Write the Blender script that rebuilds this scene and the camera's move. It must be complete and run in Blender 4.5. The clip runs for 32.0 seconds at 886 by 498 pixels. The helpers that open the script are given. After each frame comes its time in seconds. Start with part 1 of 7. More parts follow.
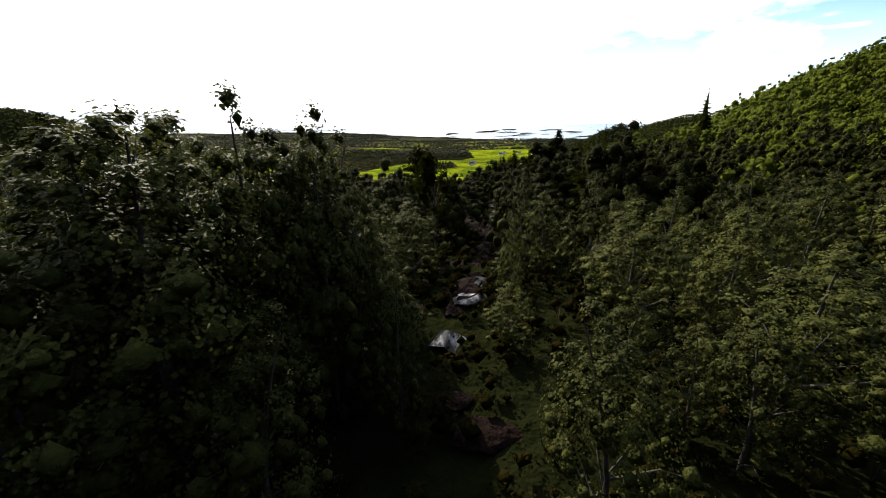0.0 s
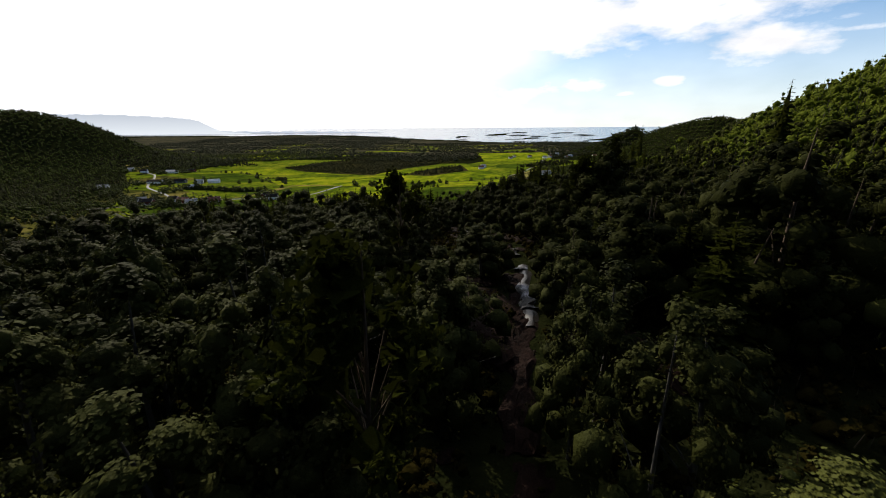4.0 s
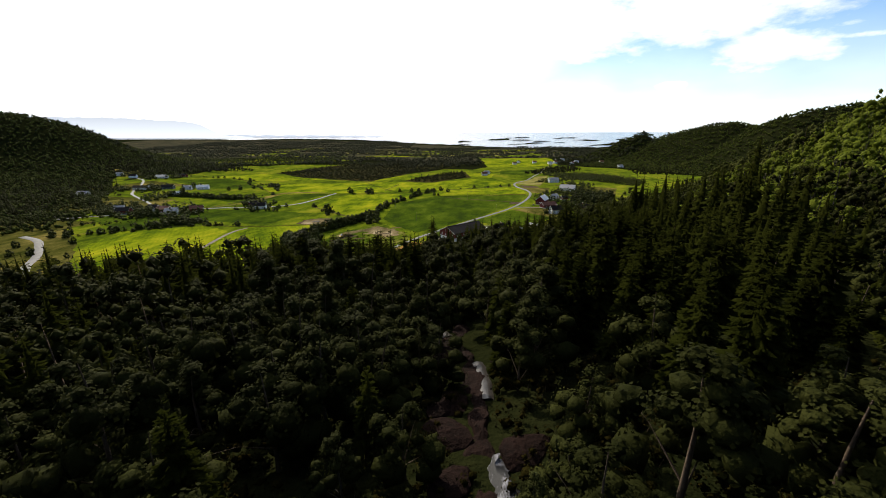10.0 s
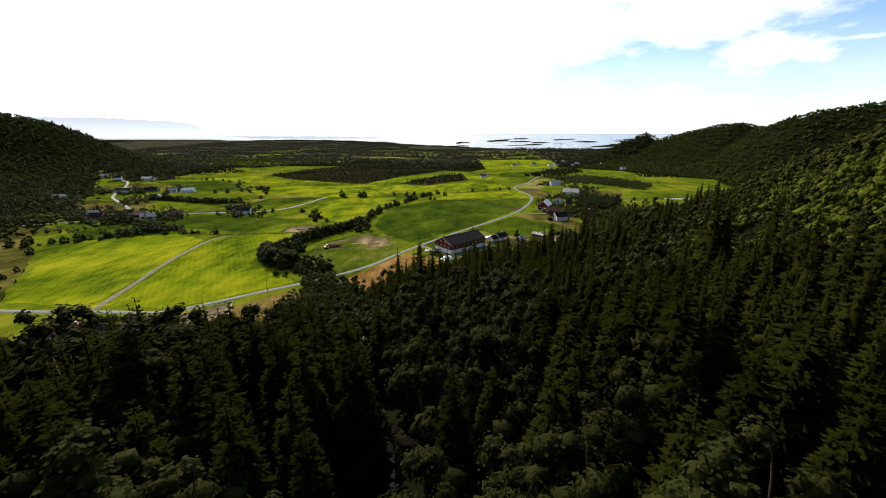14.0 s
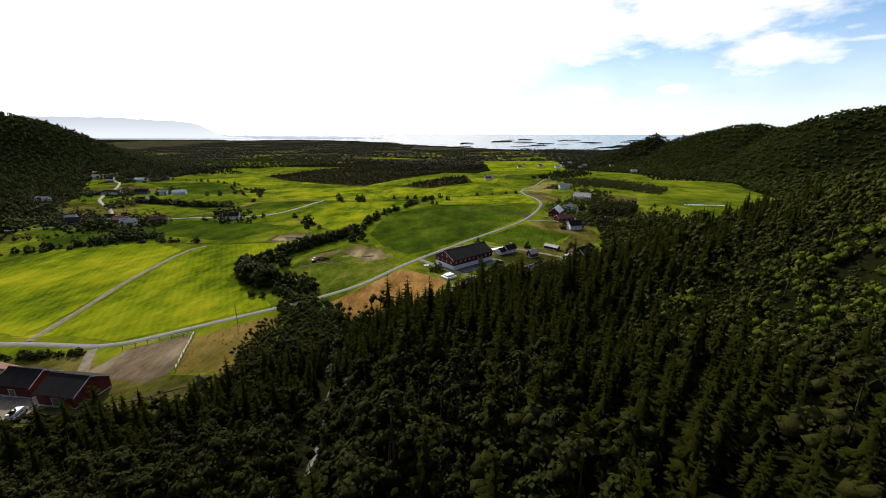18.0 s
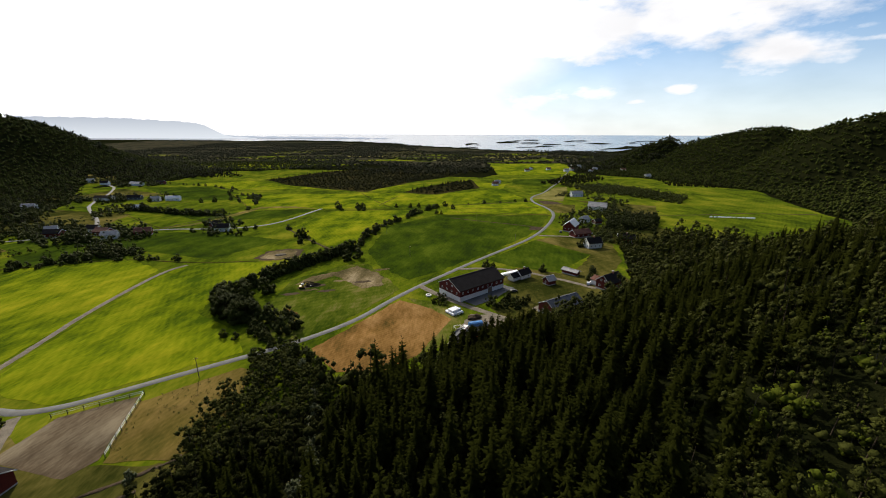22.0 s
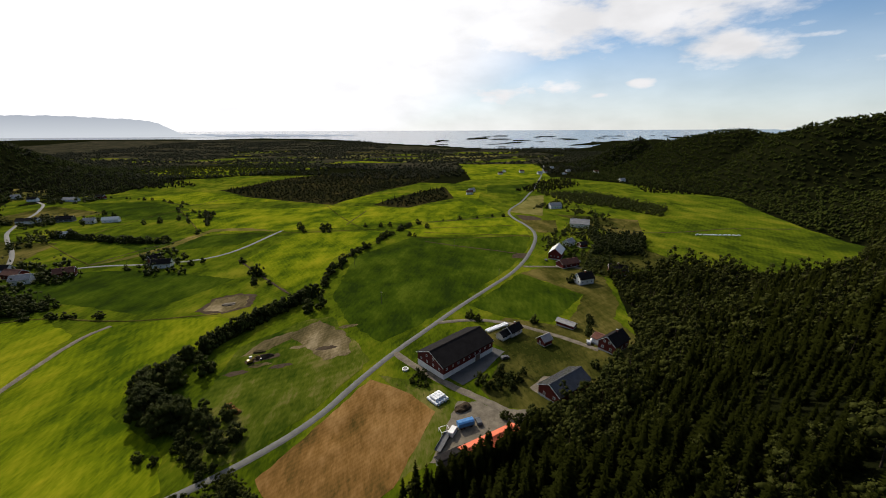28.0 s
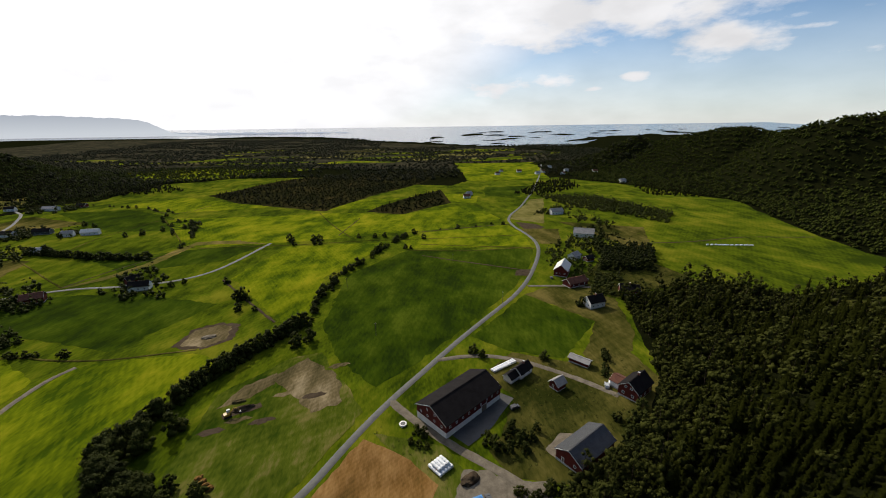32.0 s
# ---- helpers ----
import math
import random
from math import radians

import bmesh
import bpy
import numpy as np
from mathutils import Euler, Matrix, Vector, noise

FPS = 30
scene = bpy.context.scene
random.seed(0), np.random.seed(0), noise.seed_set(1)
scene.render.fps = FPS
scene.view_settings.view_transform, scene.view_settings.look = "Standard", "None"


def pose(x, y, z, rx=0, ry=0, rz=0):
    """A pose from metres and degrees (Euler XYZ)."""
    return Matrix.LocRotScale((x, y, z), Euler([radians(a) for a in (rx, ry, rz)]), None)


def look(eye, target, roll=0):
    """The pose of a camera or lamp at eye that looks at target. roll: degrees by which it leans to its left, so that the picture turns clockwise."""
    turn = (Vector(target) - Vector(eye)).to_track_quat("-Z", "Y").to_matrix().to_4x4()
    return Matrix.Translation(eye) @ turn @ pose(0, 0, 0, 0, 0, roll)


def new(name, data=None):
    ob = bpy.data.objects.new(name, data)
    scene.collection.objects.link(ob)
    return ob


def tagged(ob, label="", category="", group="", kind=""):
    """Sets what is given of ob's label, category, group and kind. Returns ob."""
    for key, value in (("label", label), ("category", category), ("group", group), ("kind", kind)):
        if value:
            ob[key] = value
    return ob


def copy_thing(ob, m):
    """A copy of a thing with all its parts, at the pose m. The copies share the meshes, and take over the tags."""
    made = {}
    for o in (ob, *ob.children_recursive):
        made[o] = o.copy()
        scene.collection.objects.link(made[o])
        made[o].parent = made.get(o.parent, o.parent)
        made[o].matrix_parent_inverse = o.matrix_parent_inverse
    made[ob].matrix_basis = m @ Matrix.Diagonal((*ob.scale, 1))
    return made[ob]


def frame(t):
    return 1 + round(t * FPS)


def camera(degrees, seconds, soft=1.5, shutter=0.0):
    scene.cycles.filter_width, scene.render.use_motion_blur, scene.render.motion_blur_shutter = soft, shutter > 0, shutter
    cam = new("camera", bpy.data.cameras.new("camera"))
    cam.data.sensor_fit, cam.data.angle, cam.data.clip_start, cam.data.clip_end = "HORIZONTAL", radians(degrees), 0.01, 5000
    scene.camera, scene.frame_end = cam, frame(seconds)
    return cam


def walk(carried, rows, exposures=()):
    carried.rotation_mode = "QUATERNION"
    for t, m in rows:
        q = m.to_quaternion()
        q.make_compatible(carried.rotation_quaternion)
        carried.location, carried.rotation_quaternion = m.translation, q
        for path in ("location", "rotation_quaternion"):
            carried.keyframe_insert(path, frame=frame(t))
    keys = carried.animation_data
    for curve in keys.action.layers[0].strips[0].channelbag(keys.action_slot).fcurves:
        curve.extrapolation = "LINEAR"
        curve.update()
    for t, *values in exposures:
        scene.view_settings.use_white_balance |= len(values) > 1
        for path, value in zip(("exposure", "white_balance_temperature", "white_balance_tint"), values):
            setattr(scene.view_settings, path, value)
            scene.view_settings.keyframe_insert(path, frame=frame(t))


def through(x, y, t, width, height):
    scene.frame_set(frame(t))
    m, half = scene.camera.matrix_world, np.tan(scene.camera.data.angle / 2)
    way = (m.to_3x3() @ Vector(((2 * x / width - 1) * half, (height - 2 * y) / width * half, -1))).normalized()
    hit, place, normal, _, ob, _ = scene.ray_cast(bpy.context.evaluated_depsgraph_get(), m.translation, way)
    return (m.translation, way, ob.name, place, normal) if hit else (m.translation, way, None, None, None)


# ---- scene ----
# ---- camera and its flight ----
cam = camera(97.84, 32.0, soft=1.0, shutter=0.1)


def aim(x, y, z, yaw, pitch, roll):
    """Pose from the eye, the heading to the left of +y, the pitch and the roll."""
    a, p = radians(yaw), radians(pitch)
    ahead = Vector((-math.sin(a) * math.cos(p), math.cos(a) * math.cos(p), math.sin(p)))
    return look((x, y, z), Vector((x, y, z)) + ahead * 100, roll)


from mathutils.geometry import delaunay_2d_cdt

FLIGHT = (
    (0.0, 27.71, -229.75, 78.74, -1.97, -17.84, -0.44),
    (1.0, 28.20, -225.59, 78.42, -1.78, -17.77, -0.24),
    (2.0, 28.72, -221.53, 78.57, -1.51, -17.64, -0.30),
    (3.0, 29.11, -217.05, 78.74, -0.82, -17.54, -0.31),
    (4.0, 29.34, -211.93, 78.80, -0.57, -17.44, -0.35),
    (4.5, 29.42, -209.13, 78.80, -0.49, -17.33, -0.31),
    (6.5, 29.73, -196.60, 78.72, -0.37, -17.11, -0.22),
    (7.0, 29.84, -193.23, 78.72, -0.33, -17.02, -0.20),
    (8.0, 30.15, -186.32, 78.76, -0.28, -16.93, -0.16),
    (9.0, 30.56, -179.28, 78.82, -0.29, -16.85, -0.13),
    (10.0, 31.06, -172.16, 78.89, -0.32, -16.83, -0.10),
    (11.0, 31.61, -164.99, 78.89, -0.35, -16.81, -0.09),
    (12.0, 32.18, -157.75, 78.80, -0.37, -16.73, -0.03),
    (13.0, 32.73, -150.41, 78.61, -0.50, -16.74, -0.02),
    (14.0, 33.22, -142.93, 78.33, -0.61, -16.68, 0.02),
    (14.5, 33.45, -139.12, 78.18, -0.65, -16.63, 0.07),
    (16.5, 34.15, -123.40, 77.74, -0.54, -16.59, 0.16),
    (17.0, 34.27, -119.35, 77.74, -0.45, -16.59, 0.22),
    (18.0, 34.46, -111.15, 77.96, -0.12, -16.60, 0.18),
    (19.0, 34.58, -102.85, 78.59, 0.51, -16.59, 0.27),
    (20.0, 34.63, -94.56, 79.70, 0.75, -16.56, 0.21),
    (21.0, 34.61, -86.37, 81.34, 0.79, -16.59, 0.26),
    (22.0, 34.50, -78.40, 83.53, 0.63, -16.61, 0.24),
    (23.0, 34.30, -70.71, 86.22, 0.49, -16.69, 0.23),
    (24.0, 34.02, -63.38, 89.34, 0.37, -16.73, 0.20),
    (25.0, 33.65, -56.40, 92.77, 0.34, -16.83, 0.12),
    (25.5, 33.44, -53.04, 94.56, 0.34, -16.91, 0.06),
    (27.5, 32.59, -40.15, 101.82, -2.11, -17.36, -0.18),
    (28.0, 32.42, -36.99, 103.58, -3.62, -17.39, -0.20),
    (28.5, 32.29, -33.84, 105.29, -5.13, -17.48, -0.34),
    (29.0, 32.19, -30.67, 106.92, -5.91, -17.67, -0.35),
    (30.0, 32.15, -24.30, 109.90, -6.12, -17.87, -0.52),
    (31.0, 32.27, -17.98, 112.32, -4.75, -17.94, -0.73),
    (32.0, 32.34, -12.14, 113.82, -4.24, -18.05, -0.75),
)
walk(cam, [(r[0], aim(*r[1:])) for r in FLIGHT], exposures=((0.0, 1.1), (1.5, 0.65), (3.0, 0.25), (7.0, 0.6), (14.0, 0.65), (19.0, 0.4), (24.0, 0.12), (29.0, -0.08), (32.0, -0.1)))

# ---- sky and sun ----
SUN_AZ, SUN_EL = radians(-29.0), radians(33.0)   # to the right of +y, above the horizon
SUN_DIR = Vector((math.sin(SUN_AZ) * math.cos(SUN_EL), math.cos(SUN_AZ) * math.cos(SUN_EL), math.sin(SUN_EL)))


def make_world():
    w = bpy.data.worlds.new("sky")
    scene.world = w
    w.use_nodes = True
    nt = w.node_tree
    nt.nodes.clear()
    N, L = nt.nodes.new, nt.links.new
    out, bg = N("ShaderNodeOutputWorld"), N("ShaderNodeBackground")
    sky = N("ShaderNodeTexSky")
    sky.sky_type, sky.sun_disc = "NISHITA", False
    sky.sun_elevation, sky.sun_rotation = SUN_EL, SUN_AZ
    sky.air_density, sky.dust_density, sky.ozone_density = 1.0, 0.1, 2.5
    co = N("ShaderNodeTexCoord")
    sep = N("ShaderNodeSeparateXYZ")
    L(co.outputs["Generated"], sep.inputs[0])
    # cloud layer: the direction projected on a high plane
    zz = N("ShaderNodeMath"); zz.operation = "ADD"; zz.inputs[1].default_value = 0.12
    zm = N("ShaderNodeMath"); zm.operation = "MAXIMUM"; zm.inputs[1].default_value = 0.0
    L(sep.outputs["Z"], zm.inputs[0]); L(zm.outputs[0], zz.inputs[0])
    dv = N("ShaderNodeVectorMath"); dv.operation = "DIVIDE"
    cz = N("ShaderNodeCombineXYZ")
    for k in range(3):
        L(zz.outputs[0], cz.inputs[k])
    L(co.outputs["Generated"], dv.inputs[0]); L(cz.outputs[0], dv.inputs[1])
    big = N("ShaderNodeTexNoise"); big.inputs["Scale"].default_value = 2.1
    big.inputs["Detail"].default_value, big.inputs["Roughness"].default_value = 7.0, 0.56
    mp = N("ShaderNodeMapping"); mp.inputs["Location"].default_value = (0.9, 1.7, 0.3)
    L(dv.outputs[0], mp.inputs[0]); L(mp.outputs[0], big.inputs["Vector"])
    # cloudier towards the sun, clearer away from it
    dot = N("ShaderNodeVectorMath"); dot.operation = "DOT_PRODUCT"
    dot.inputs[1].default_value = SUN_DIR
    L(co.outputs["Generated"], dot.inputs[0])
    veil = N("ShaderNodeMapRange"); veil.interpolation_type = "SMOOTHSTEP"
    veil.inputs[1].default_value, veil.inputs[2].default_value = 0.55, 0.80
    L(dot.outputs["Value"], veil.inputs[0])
    # broken cloud overhead and behind, above the cloud masses low over the sea
    cov = N("ShaderNodeMapRange"); cov.interpolation_type = "SMOOTHSTEP"
    cov.inputs[1].default_value, cov.inputs[2].default_value = 0.44, 0.64
    L(big.outputs["Fac"], cov.inputs[0])
    high = N("ShaderNodeMapRange"); high.interpolation_type = "SMOOTHSTEP"
    high.inputs[1].default_value, high.inputs[2].default_value = 0.22, 0.34
    high.inputs[3].default_value, high.inputs[4].default_value = 0.0, 0.35
    L(sep.outputs["Z"], high.inputs[0])
    upper = N("ShaderNodeMath"); upper.operation = "MULTIPLY"
    L(cov.outputs[0], upper.inputs[0]); L(high.outputs[0], upper.inputs[1])
    # cloud masses: azimuth, elevation, half width, half height in degrees, weight
    az, el = N("ShaderNodeMath"), N("ShaderNodeMath")
    az.operation, el.operation = "ARCTAN2", "ARCSINE"
    L(sep.outputs["X"], az.inputs[0]); L(sep.outputs["Y"], az.inputs[1]); L(sep.outputs["Z"], el.inputs[0])
    uv = N("ShaderNodeCombineXYZ")
    L(az.outputs[0], uv.inputs[0]); L(el.outputs[0], uv.inputs[1])
    total = None
    for a0, e0, wa, we, k in ((13, 13.0, 28, 7.0, 1.0), (31, 13.6, 19, 6.2, 1.0), (37.5, 8.3, 7.8, 2.9, 1.0), (20, 0.9, 60, 0.55, 0.42), (28.9, 5.3, 2.9, 1.2, 0.85), (24.3, 3.9, 2.6, 0.95, 0.75), (20, 5.2, 6, 1.9, 0.8), (12, 4.5, 12, 2.6, 0.7),
                              (49.5, 6.1, 5.2, 1.3, 0.62), (44, 8.8, 6.5, 0.5, 0.42), (46, 9.9, 8.0, 0.5, 0.4), (38, 3.7, 5.0, 0.4, 0.34), (58, 10, 8, 2.2, 0.7), (68, 7, 9, 2.0, 0.7)):
        sb, dv2, ln, mr = N("ShaderNodeVectorMath"), N("ShaderNodeVectorMath"), N("ShaderNodeVectorMath"), N("ShaderNodeMapRange")
        sb.operation, dv2.operation, ln.operation = "SUBTRACT", "DIVIDE", "LENGTH"
        sb.inputs[1].default_value = (radians(a0), radians(e0), 0)
        dv2.inputs[1].default_value = (radians(wa), radians(we), 1)
        L(uv.outputs[0], sb.inputs[0]); L(sb.outputs[0], dv2.inputs[0]); L(dv2.outputs[0], ln.inputs[0])
        mr.inputs[1].default_value, mr.inputs[2].default_value = 0.15, 1.0
        mr.inputs[3].default_value, mr.inputs[4].default_value = k, 0.0
        L(ln.outputs["Value"], mr.inputs[0])
        if total is None:
            total = mr.outputs[0]
        else:
            mx = N("ShaderNodeMath"); mx.operation = "MAXIMUM"
            L(total, mx.inputs[0]); L(mr.outputs[0], mx.inputs[1])
            total = mx.outputs[0]
    sc = N("ShaderNodeVectorMath"); sc.operation = "MULTIPLY"; sc.inputs[1].default_value = (11.0, 26.0, 1.0)
    L(uv.outputs[0], sc.inputs[0])
    puff = N("ShaderNodeTexNoise"); puff.inputs["Scale"].default_value = 1.0
    puff.inputs["Detail"].default_value, puff.inputs["Roughness"].default_value = 8.0, 0.58
    L(sc.outputs[0], puff.inputs["Vector"])
    edge = N("ShaderNodeMath"); edge.operation = "MULTIPLY_ADD"; edge.inputs[1].default_value = 1.5
    L(puff.outputs["Fac"], edge.inputs[0])
    down = N("ShaderNodeMath"); down.operation = "SUBTRACT"; down.inputs[1].default_value = 0.80
    L(total, down.inputs[0]); L(down.outputs[0], edge.inputs[2])
    mass = N("ShaderNodeMapRange"); mass.interpolation_type = "SMOOTHSTEP"
    mass.inputs[1].default_value, mass.inputs[2].default_value = 0.06, 0.78
    L(edge.outputs[0], mass.inputs[0])
    inside = N("ShaderNodeMath"); inside.operation = "MULTIPLY"
    lim = N("ShaderNodeMapRange"); lim.inputs[1].default_value, lim.inputs[2].default_value = 0.0, 0.22
    L(total, lim.inputs[0]); L(mass.outputs[0], inside.inputs[0]); L(lim.outputs[0], inside.inputs[1])
    m0, m1 = N("ShaderNodeMath"), N("ShaderNodeMath")
    m0.operation = m1.operation = "MAXIMUM"
    L(inside.outputs[0], m0.inputs[0]); L(upper.outputs[0], m0.inputs[1])
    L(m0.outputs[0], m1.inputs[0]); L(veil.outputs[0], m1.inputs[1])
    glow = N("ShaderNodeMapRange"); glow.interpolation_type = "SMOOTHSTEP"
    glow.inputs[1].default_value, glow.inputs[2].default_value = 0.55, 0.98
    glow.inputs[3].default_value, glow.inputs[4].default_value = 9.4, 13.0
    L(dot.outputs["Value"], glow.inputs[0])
    # thicker parts of a cloud are a little greyer
    body = N("ShaderNodeTexNoise"); body.inputs["Scale"].default_value = 0.6; body.inputs["Detail"].default_value = 5.0
    L(sc.outputs[0], body.inputs["Vector"])
    grey = N("ShaderNodeMapRange"); grey.inputs[1].default_value, grey.inputs[2].default_value = 0.35, 0.65
    grey.inputs[3].default_value, grey.inputs[4].default_value = 0.90, 1.08
    L(body.outputs["Fac"], grey.inputs[0])
    lit = N("ShaderNodeMath"); lit.operation = "MULTIPLY"
    L(glow.outputs[0], lit.inputs[0]); L(grey.outputs[0], lit.inputs[1])
    cloud = N("ShaderNodeVectorMath"); cloud.operation = "SCALE"
    cloud.inputs[0].default_value = (0.985, 0.98, 1.0)
    L(lit.outputs[0], cloud.inputs["Scale"])
    # pale sea haze along the horizon
    low = N("ShaderNodeMapRange"); low.interpolation_type = "SMOOTHSTEP"
    low.inputs[1].default_value, low.inputs[2].default_value = -0.02, 0.26
    low.inputs[3].default_value, low.inputs[4].default_value = 0.85, 0.0
    L(sep.outputs["Z"], low.inputs[0])
    most = N("ShaderNodeMath"); most.operation = "MAXIMUM"
    side = N("ShaderNodeMapRange"); side.interpolation_type = "SMOOTHSTEP"
    side.inputs[1].default_value, side.inputs[2].default_value = 0.25, 0.70
    side.inputs[3].default_value, side.inputs[4].default_value = 0.72, 1.0
    L(dot.outputs["Value"], side.inputs[0])
    hz = N("ShaderNodeMath"); hz.operation = "MULTIPLY"
    L(low.outputs[0], hz.inputs[0]); L(side.outputs[0], hz.inputs[1])
    # thin high veil in the half of the sky round the sun
    thin = N("ShaderNodeMapRange"); thin.interpolation_type = "SMOOTHSTEP"
    thin.inputs[1].default_value, thin.inputs[2].default_value = -0.1, 0.5
    thin.inputs[3].default_value, thin.inputs[4].default_value = 0.0, 0.10
    L(dot.outputs["Value"], thin.inputs[0])
    m2 = N("ShaderNodeMath"); m2.operation = "MAXIMUM"
    L(hz.outputs[0], m2.inputs[0]); L(thin.outputs[0], m2.inputs[1])
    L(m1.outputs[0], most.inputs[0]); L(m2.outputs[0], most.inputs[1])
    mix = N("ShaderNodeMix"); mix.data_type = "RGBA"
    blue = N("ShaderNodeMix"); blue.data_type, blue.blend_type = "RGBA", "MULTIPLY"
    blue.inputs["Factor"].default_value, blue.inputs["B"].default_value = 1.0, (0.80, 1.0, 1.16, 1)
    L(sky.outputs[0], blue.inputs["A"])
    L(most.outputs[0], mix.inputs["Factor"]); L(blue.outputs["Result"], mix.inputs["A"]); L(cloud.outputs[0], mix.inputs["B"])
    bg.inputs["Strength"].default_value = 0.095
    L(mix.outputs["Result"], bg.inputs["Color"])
    L(bg.outputs[0], out.inputs[0])


make_world()
sun = new("sun", bpy.data.lights.new("sun", "SUN"))
sun.data.energy, sun.data.angle, sun.data.color = 5.0, radians(0.6), (1.0, 0.91, 0.77)
sun.matrix_world = look(SUN_DIR * 900, (0, 0, 0))


# ---- materials ----
def material(name, rough=0.8, spec=0.3):
    m = bpy.data.materials.new(name)
    m.use_nodes = True
    b = m.node_tree.nodes["Principled BSDF"]
    b.inputs["Roughness"].default_value = rough
    b.inputs["Specular IOR Level"].default_value = spec
    return m, m.node_tree, b


def ramp(nt, src, stops):
    r = nt.nodes.new("ShaderNodeValToRGB")
    e = r.color_ramp.elements
    while len(e) < len(stops):
        e.new(0.5)
    for el, (p, c) in zip(e, stops):
        el.position, el.color = p, (*c, 1.0)
    nt.links.new(src, r.inputs[0])
    return r.outputs[0]


def noise_tex(nt, scale, detail=5.0, rough=0.55, stretch=(1, 1, 1), turn=0.0):
    mp, n = nt.nodes.new("ShaderNodeMapping"), nt.nodes.new("ShaderNodeTexNoise")
    geo = nt.nodes.new("ShaderNodeNewGeometry")
    mp.inputs["Scale"].default_value = stretch
    mp.inputs["Rotation"].default_value = (0, 0, turn)
    n.inputs["Scale"].default_value, n.inputs["Detail"].default_value, n.inputs["Roughness"].default_value = scale, detail, rough
    nt.links.new(geo.outputs["Position"], mp.inputs[0])
    nt.links.new(mp.outputs[0], n.inputs["Vector"])
    return n.outputs["Fac"]


def mixed(nt, fac, a, b, blend="MIX"):
    m = nt.nodes.new("ShaderNodeMix")
    m.data_type, m.blend_type = "RGBA", blend
    for key, v in (("Factor", fac), ("A", a), ("B", b)):
        if isinstance(v, (int, float)):
            m.inputs[key].default_value = v
        elif isinstance(v, tuple):
            m.inputs[key].default_value = (*v, 1.0)
        else:
            nt.links.new(v, m.inputs[key])
    return m.outputs["Result"]


def bump(nt, b, height, strength=0.4, distance=0.1):
    n = nt.nodes.new("ShaderNodeBump")
    n.inputs["Strength"].default_value, n.inputs["Distance"].default_value = strength, distance
    nt.links.new(height, n.inputs["Height"])
    nt.links.new(n.outputs[0], b.inputs["Normal"])


def mottled(name, dark, light, scale=1.0, fine=20.0, rough=0.85, spec=0.25, relief=0.3, depth=0.05, stretch=(1, 1, 1), turn=0.0):
    """A surface with broad and fine variation between two colours."""
    m, nt, b = material(name, rough, spec)
    broad = noise_tex(nt, scale, 4, 0.6, stretch, turn)
    grain = noise_tex(nt, fine, 3, 0.6, stretch, turn)
    fac = mixed(nt, 0.45, broad, grain)
    col = ramp(nt, fac, ((0.33, dark), (0.66, light)))
    nt.links.new(col, b.inputs["Base Color"])
    if relief:
        bump(nt, b, grain, relief, depth)
    return m


def turf(name, dark, mid, light, turn, rows=3.2, sheen=0.03):
    """Grass or stubble: broad patches that also paint cloud shade, blotches, mowing rows and a fine nap."""
    m, nt, b = material(name, 0.95, 0.0)
    broad = noise_tex(nt, 0.014, 3, 0.6)
    blotch = noise_tex(nt, 0.075, 5, 0.65, (1, 0.45, 1), turn)
    nap = noise_tex(nt, 0.9, 4, 0.7, (1, 0.3, 1), turn)
    geo, mp, wv = nt.nodes.new("ShaderNodeNewGeometry"), nt.nodes.new("ShaderNodeMapping"), nt.nodes.new("ShaderNodeTexWave")
    mp.inputs["Rotation"].default_value = (0, 0, turn)
    nt.links.new(geo.outputs["Position"], mp.inputs[0]); nt.links.new(mp.outputs[0], wv.inputs["Vector"])
    wv.inputs["Scale"].default_value, wv.inputs["Distortion"].default_value = 0.314 / rows, 1.6
    wv.inputs["Detail"].default_value, wv.inputs["Detail Scale"].default_value = 3.0, 0.15
    total = None
    for src, k in ((broad, 0.36), (blotch, 0.36), (nap, 0.15), (wv.outputs["Fac"], 0.014)):
        a = nt.nodes.new("ShaderNodeMath"); a.operation = "MULTIPLY_ADD"
        a.inputs[1].default_value = k
        a.inputs[2].default_value = 0.0
        nt.links.new(src, a.inputs[0])
        if total is not None:
            nt.links.new(total, a.inputs[2])
        total = a.outputs[0]
    nt.links.new(ramp(nt, total, ((0.37, dark), (0.445, mid), (0.54, light))), b.inputs["Base Color"])
    relief = None
    for src, k in ((broad, 7.0), (blotch, 0.6), (nap, 0.04)):
        a = nt.nodes.new("ShaderNodeMath"); a.operation = "MULTIPLY_ADD"
        a.inputs[1].default_value, a.inputs[2].default_value = k, 0.0
        nt.links.new(src, a.inputs[0])
        if relief is not None:
            nt.links.new(relief, a.inputs[2])
        relief = a.outputs[0]
    bump(nt, b, relief, 1.0, 1.0)
    b.inputs["Sheen Weight"].default_value, b.inputs["Sheen Roughness"].default_value = sheen, 0.55
    b.inputs["Sheen Tint"].default_value = (0.75, 0.85, 0.16, 1)
    return m


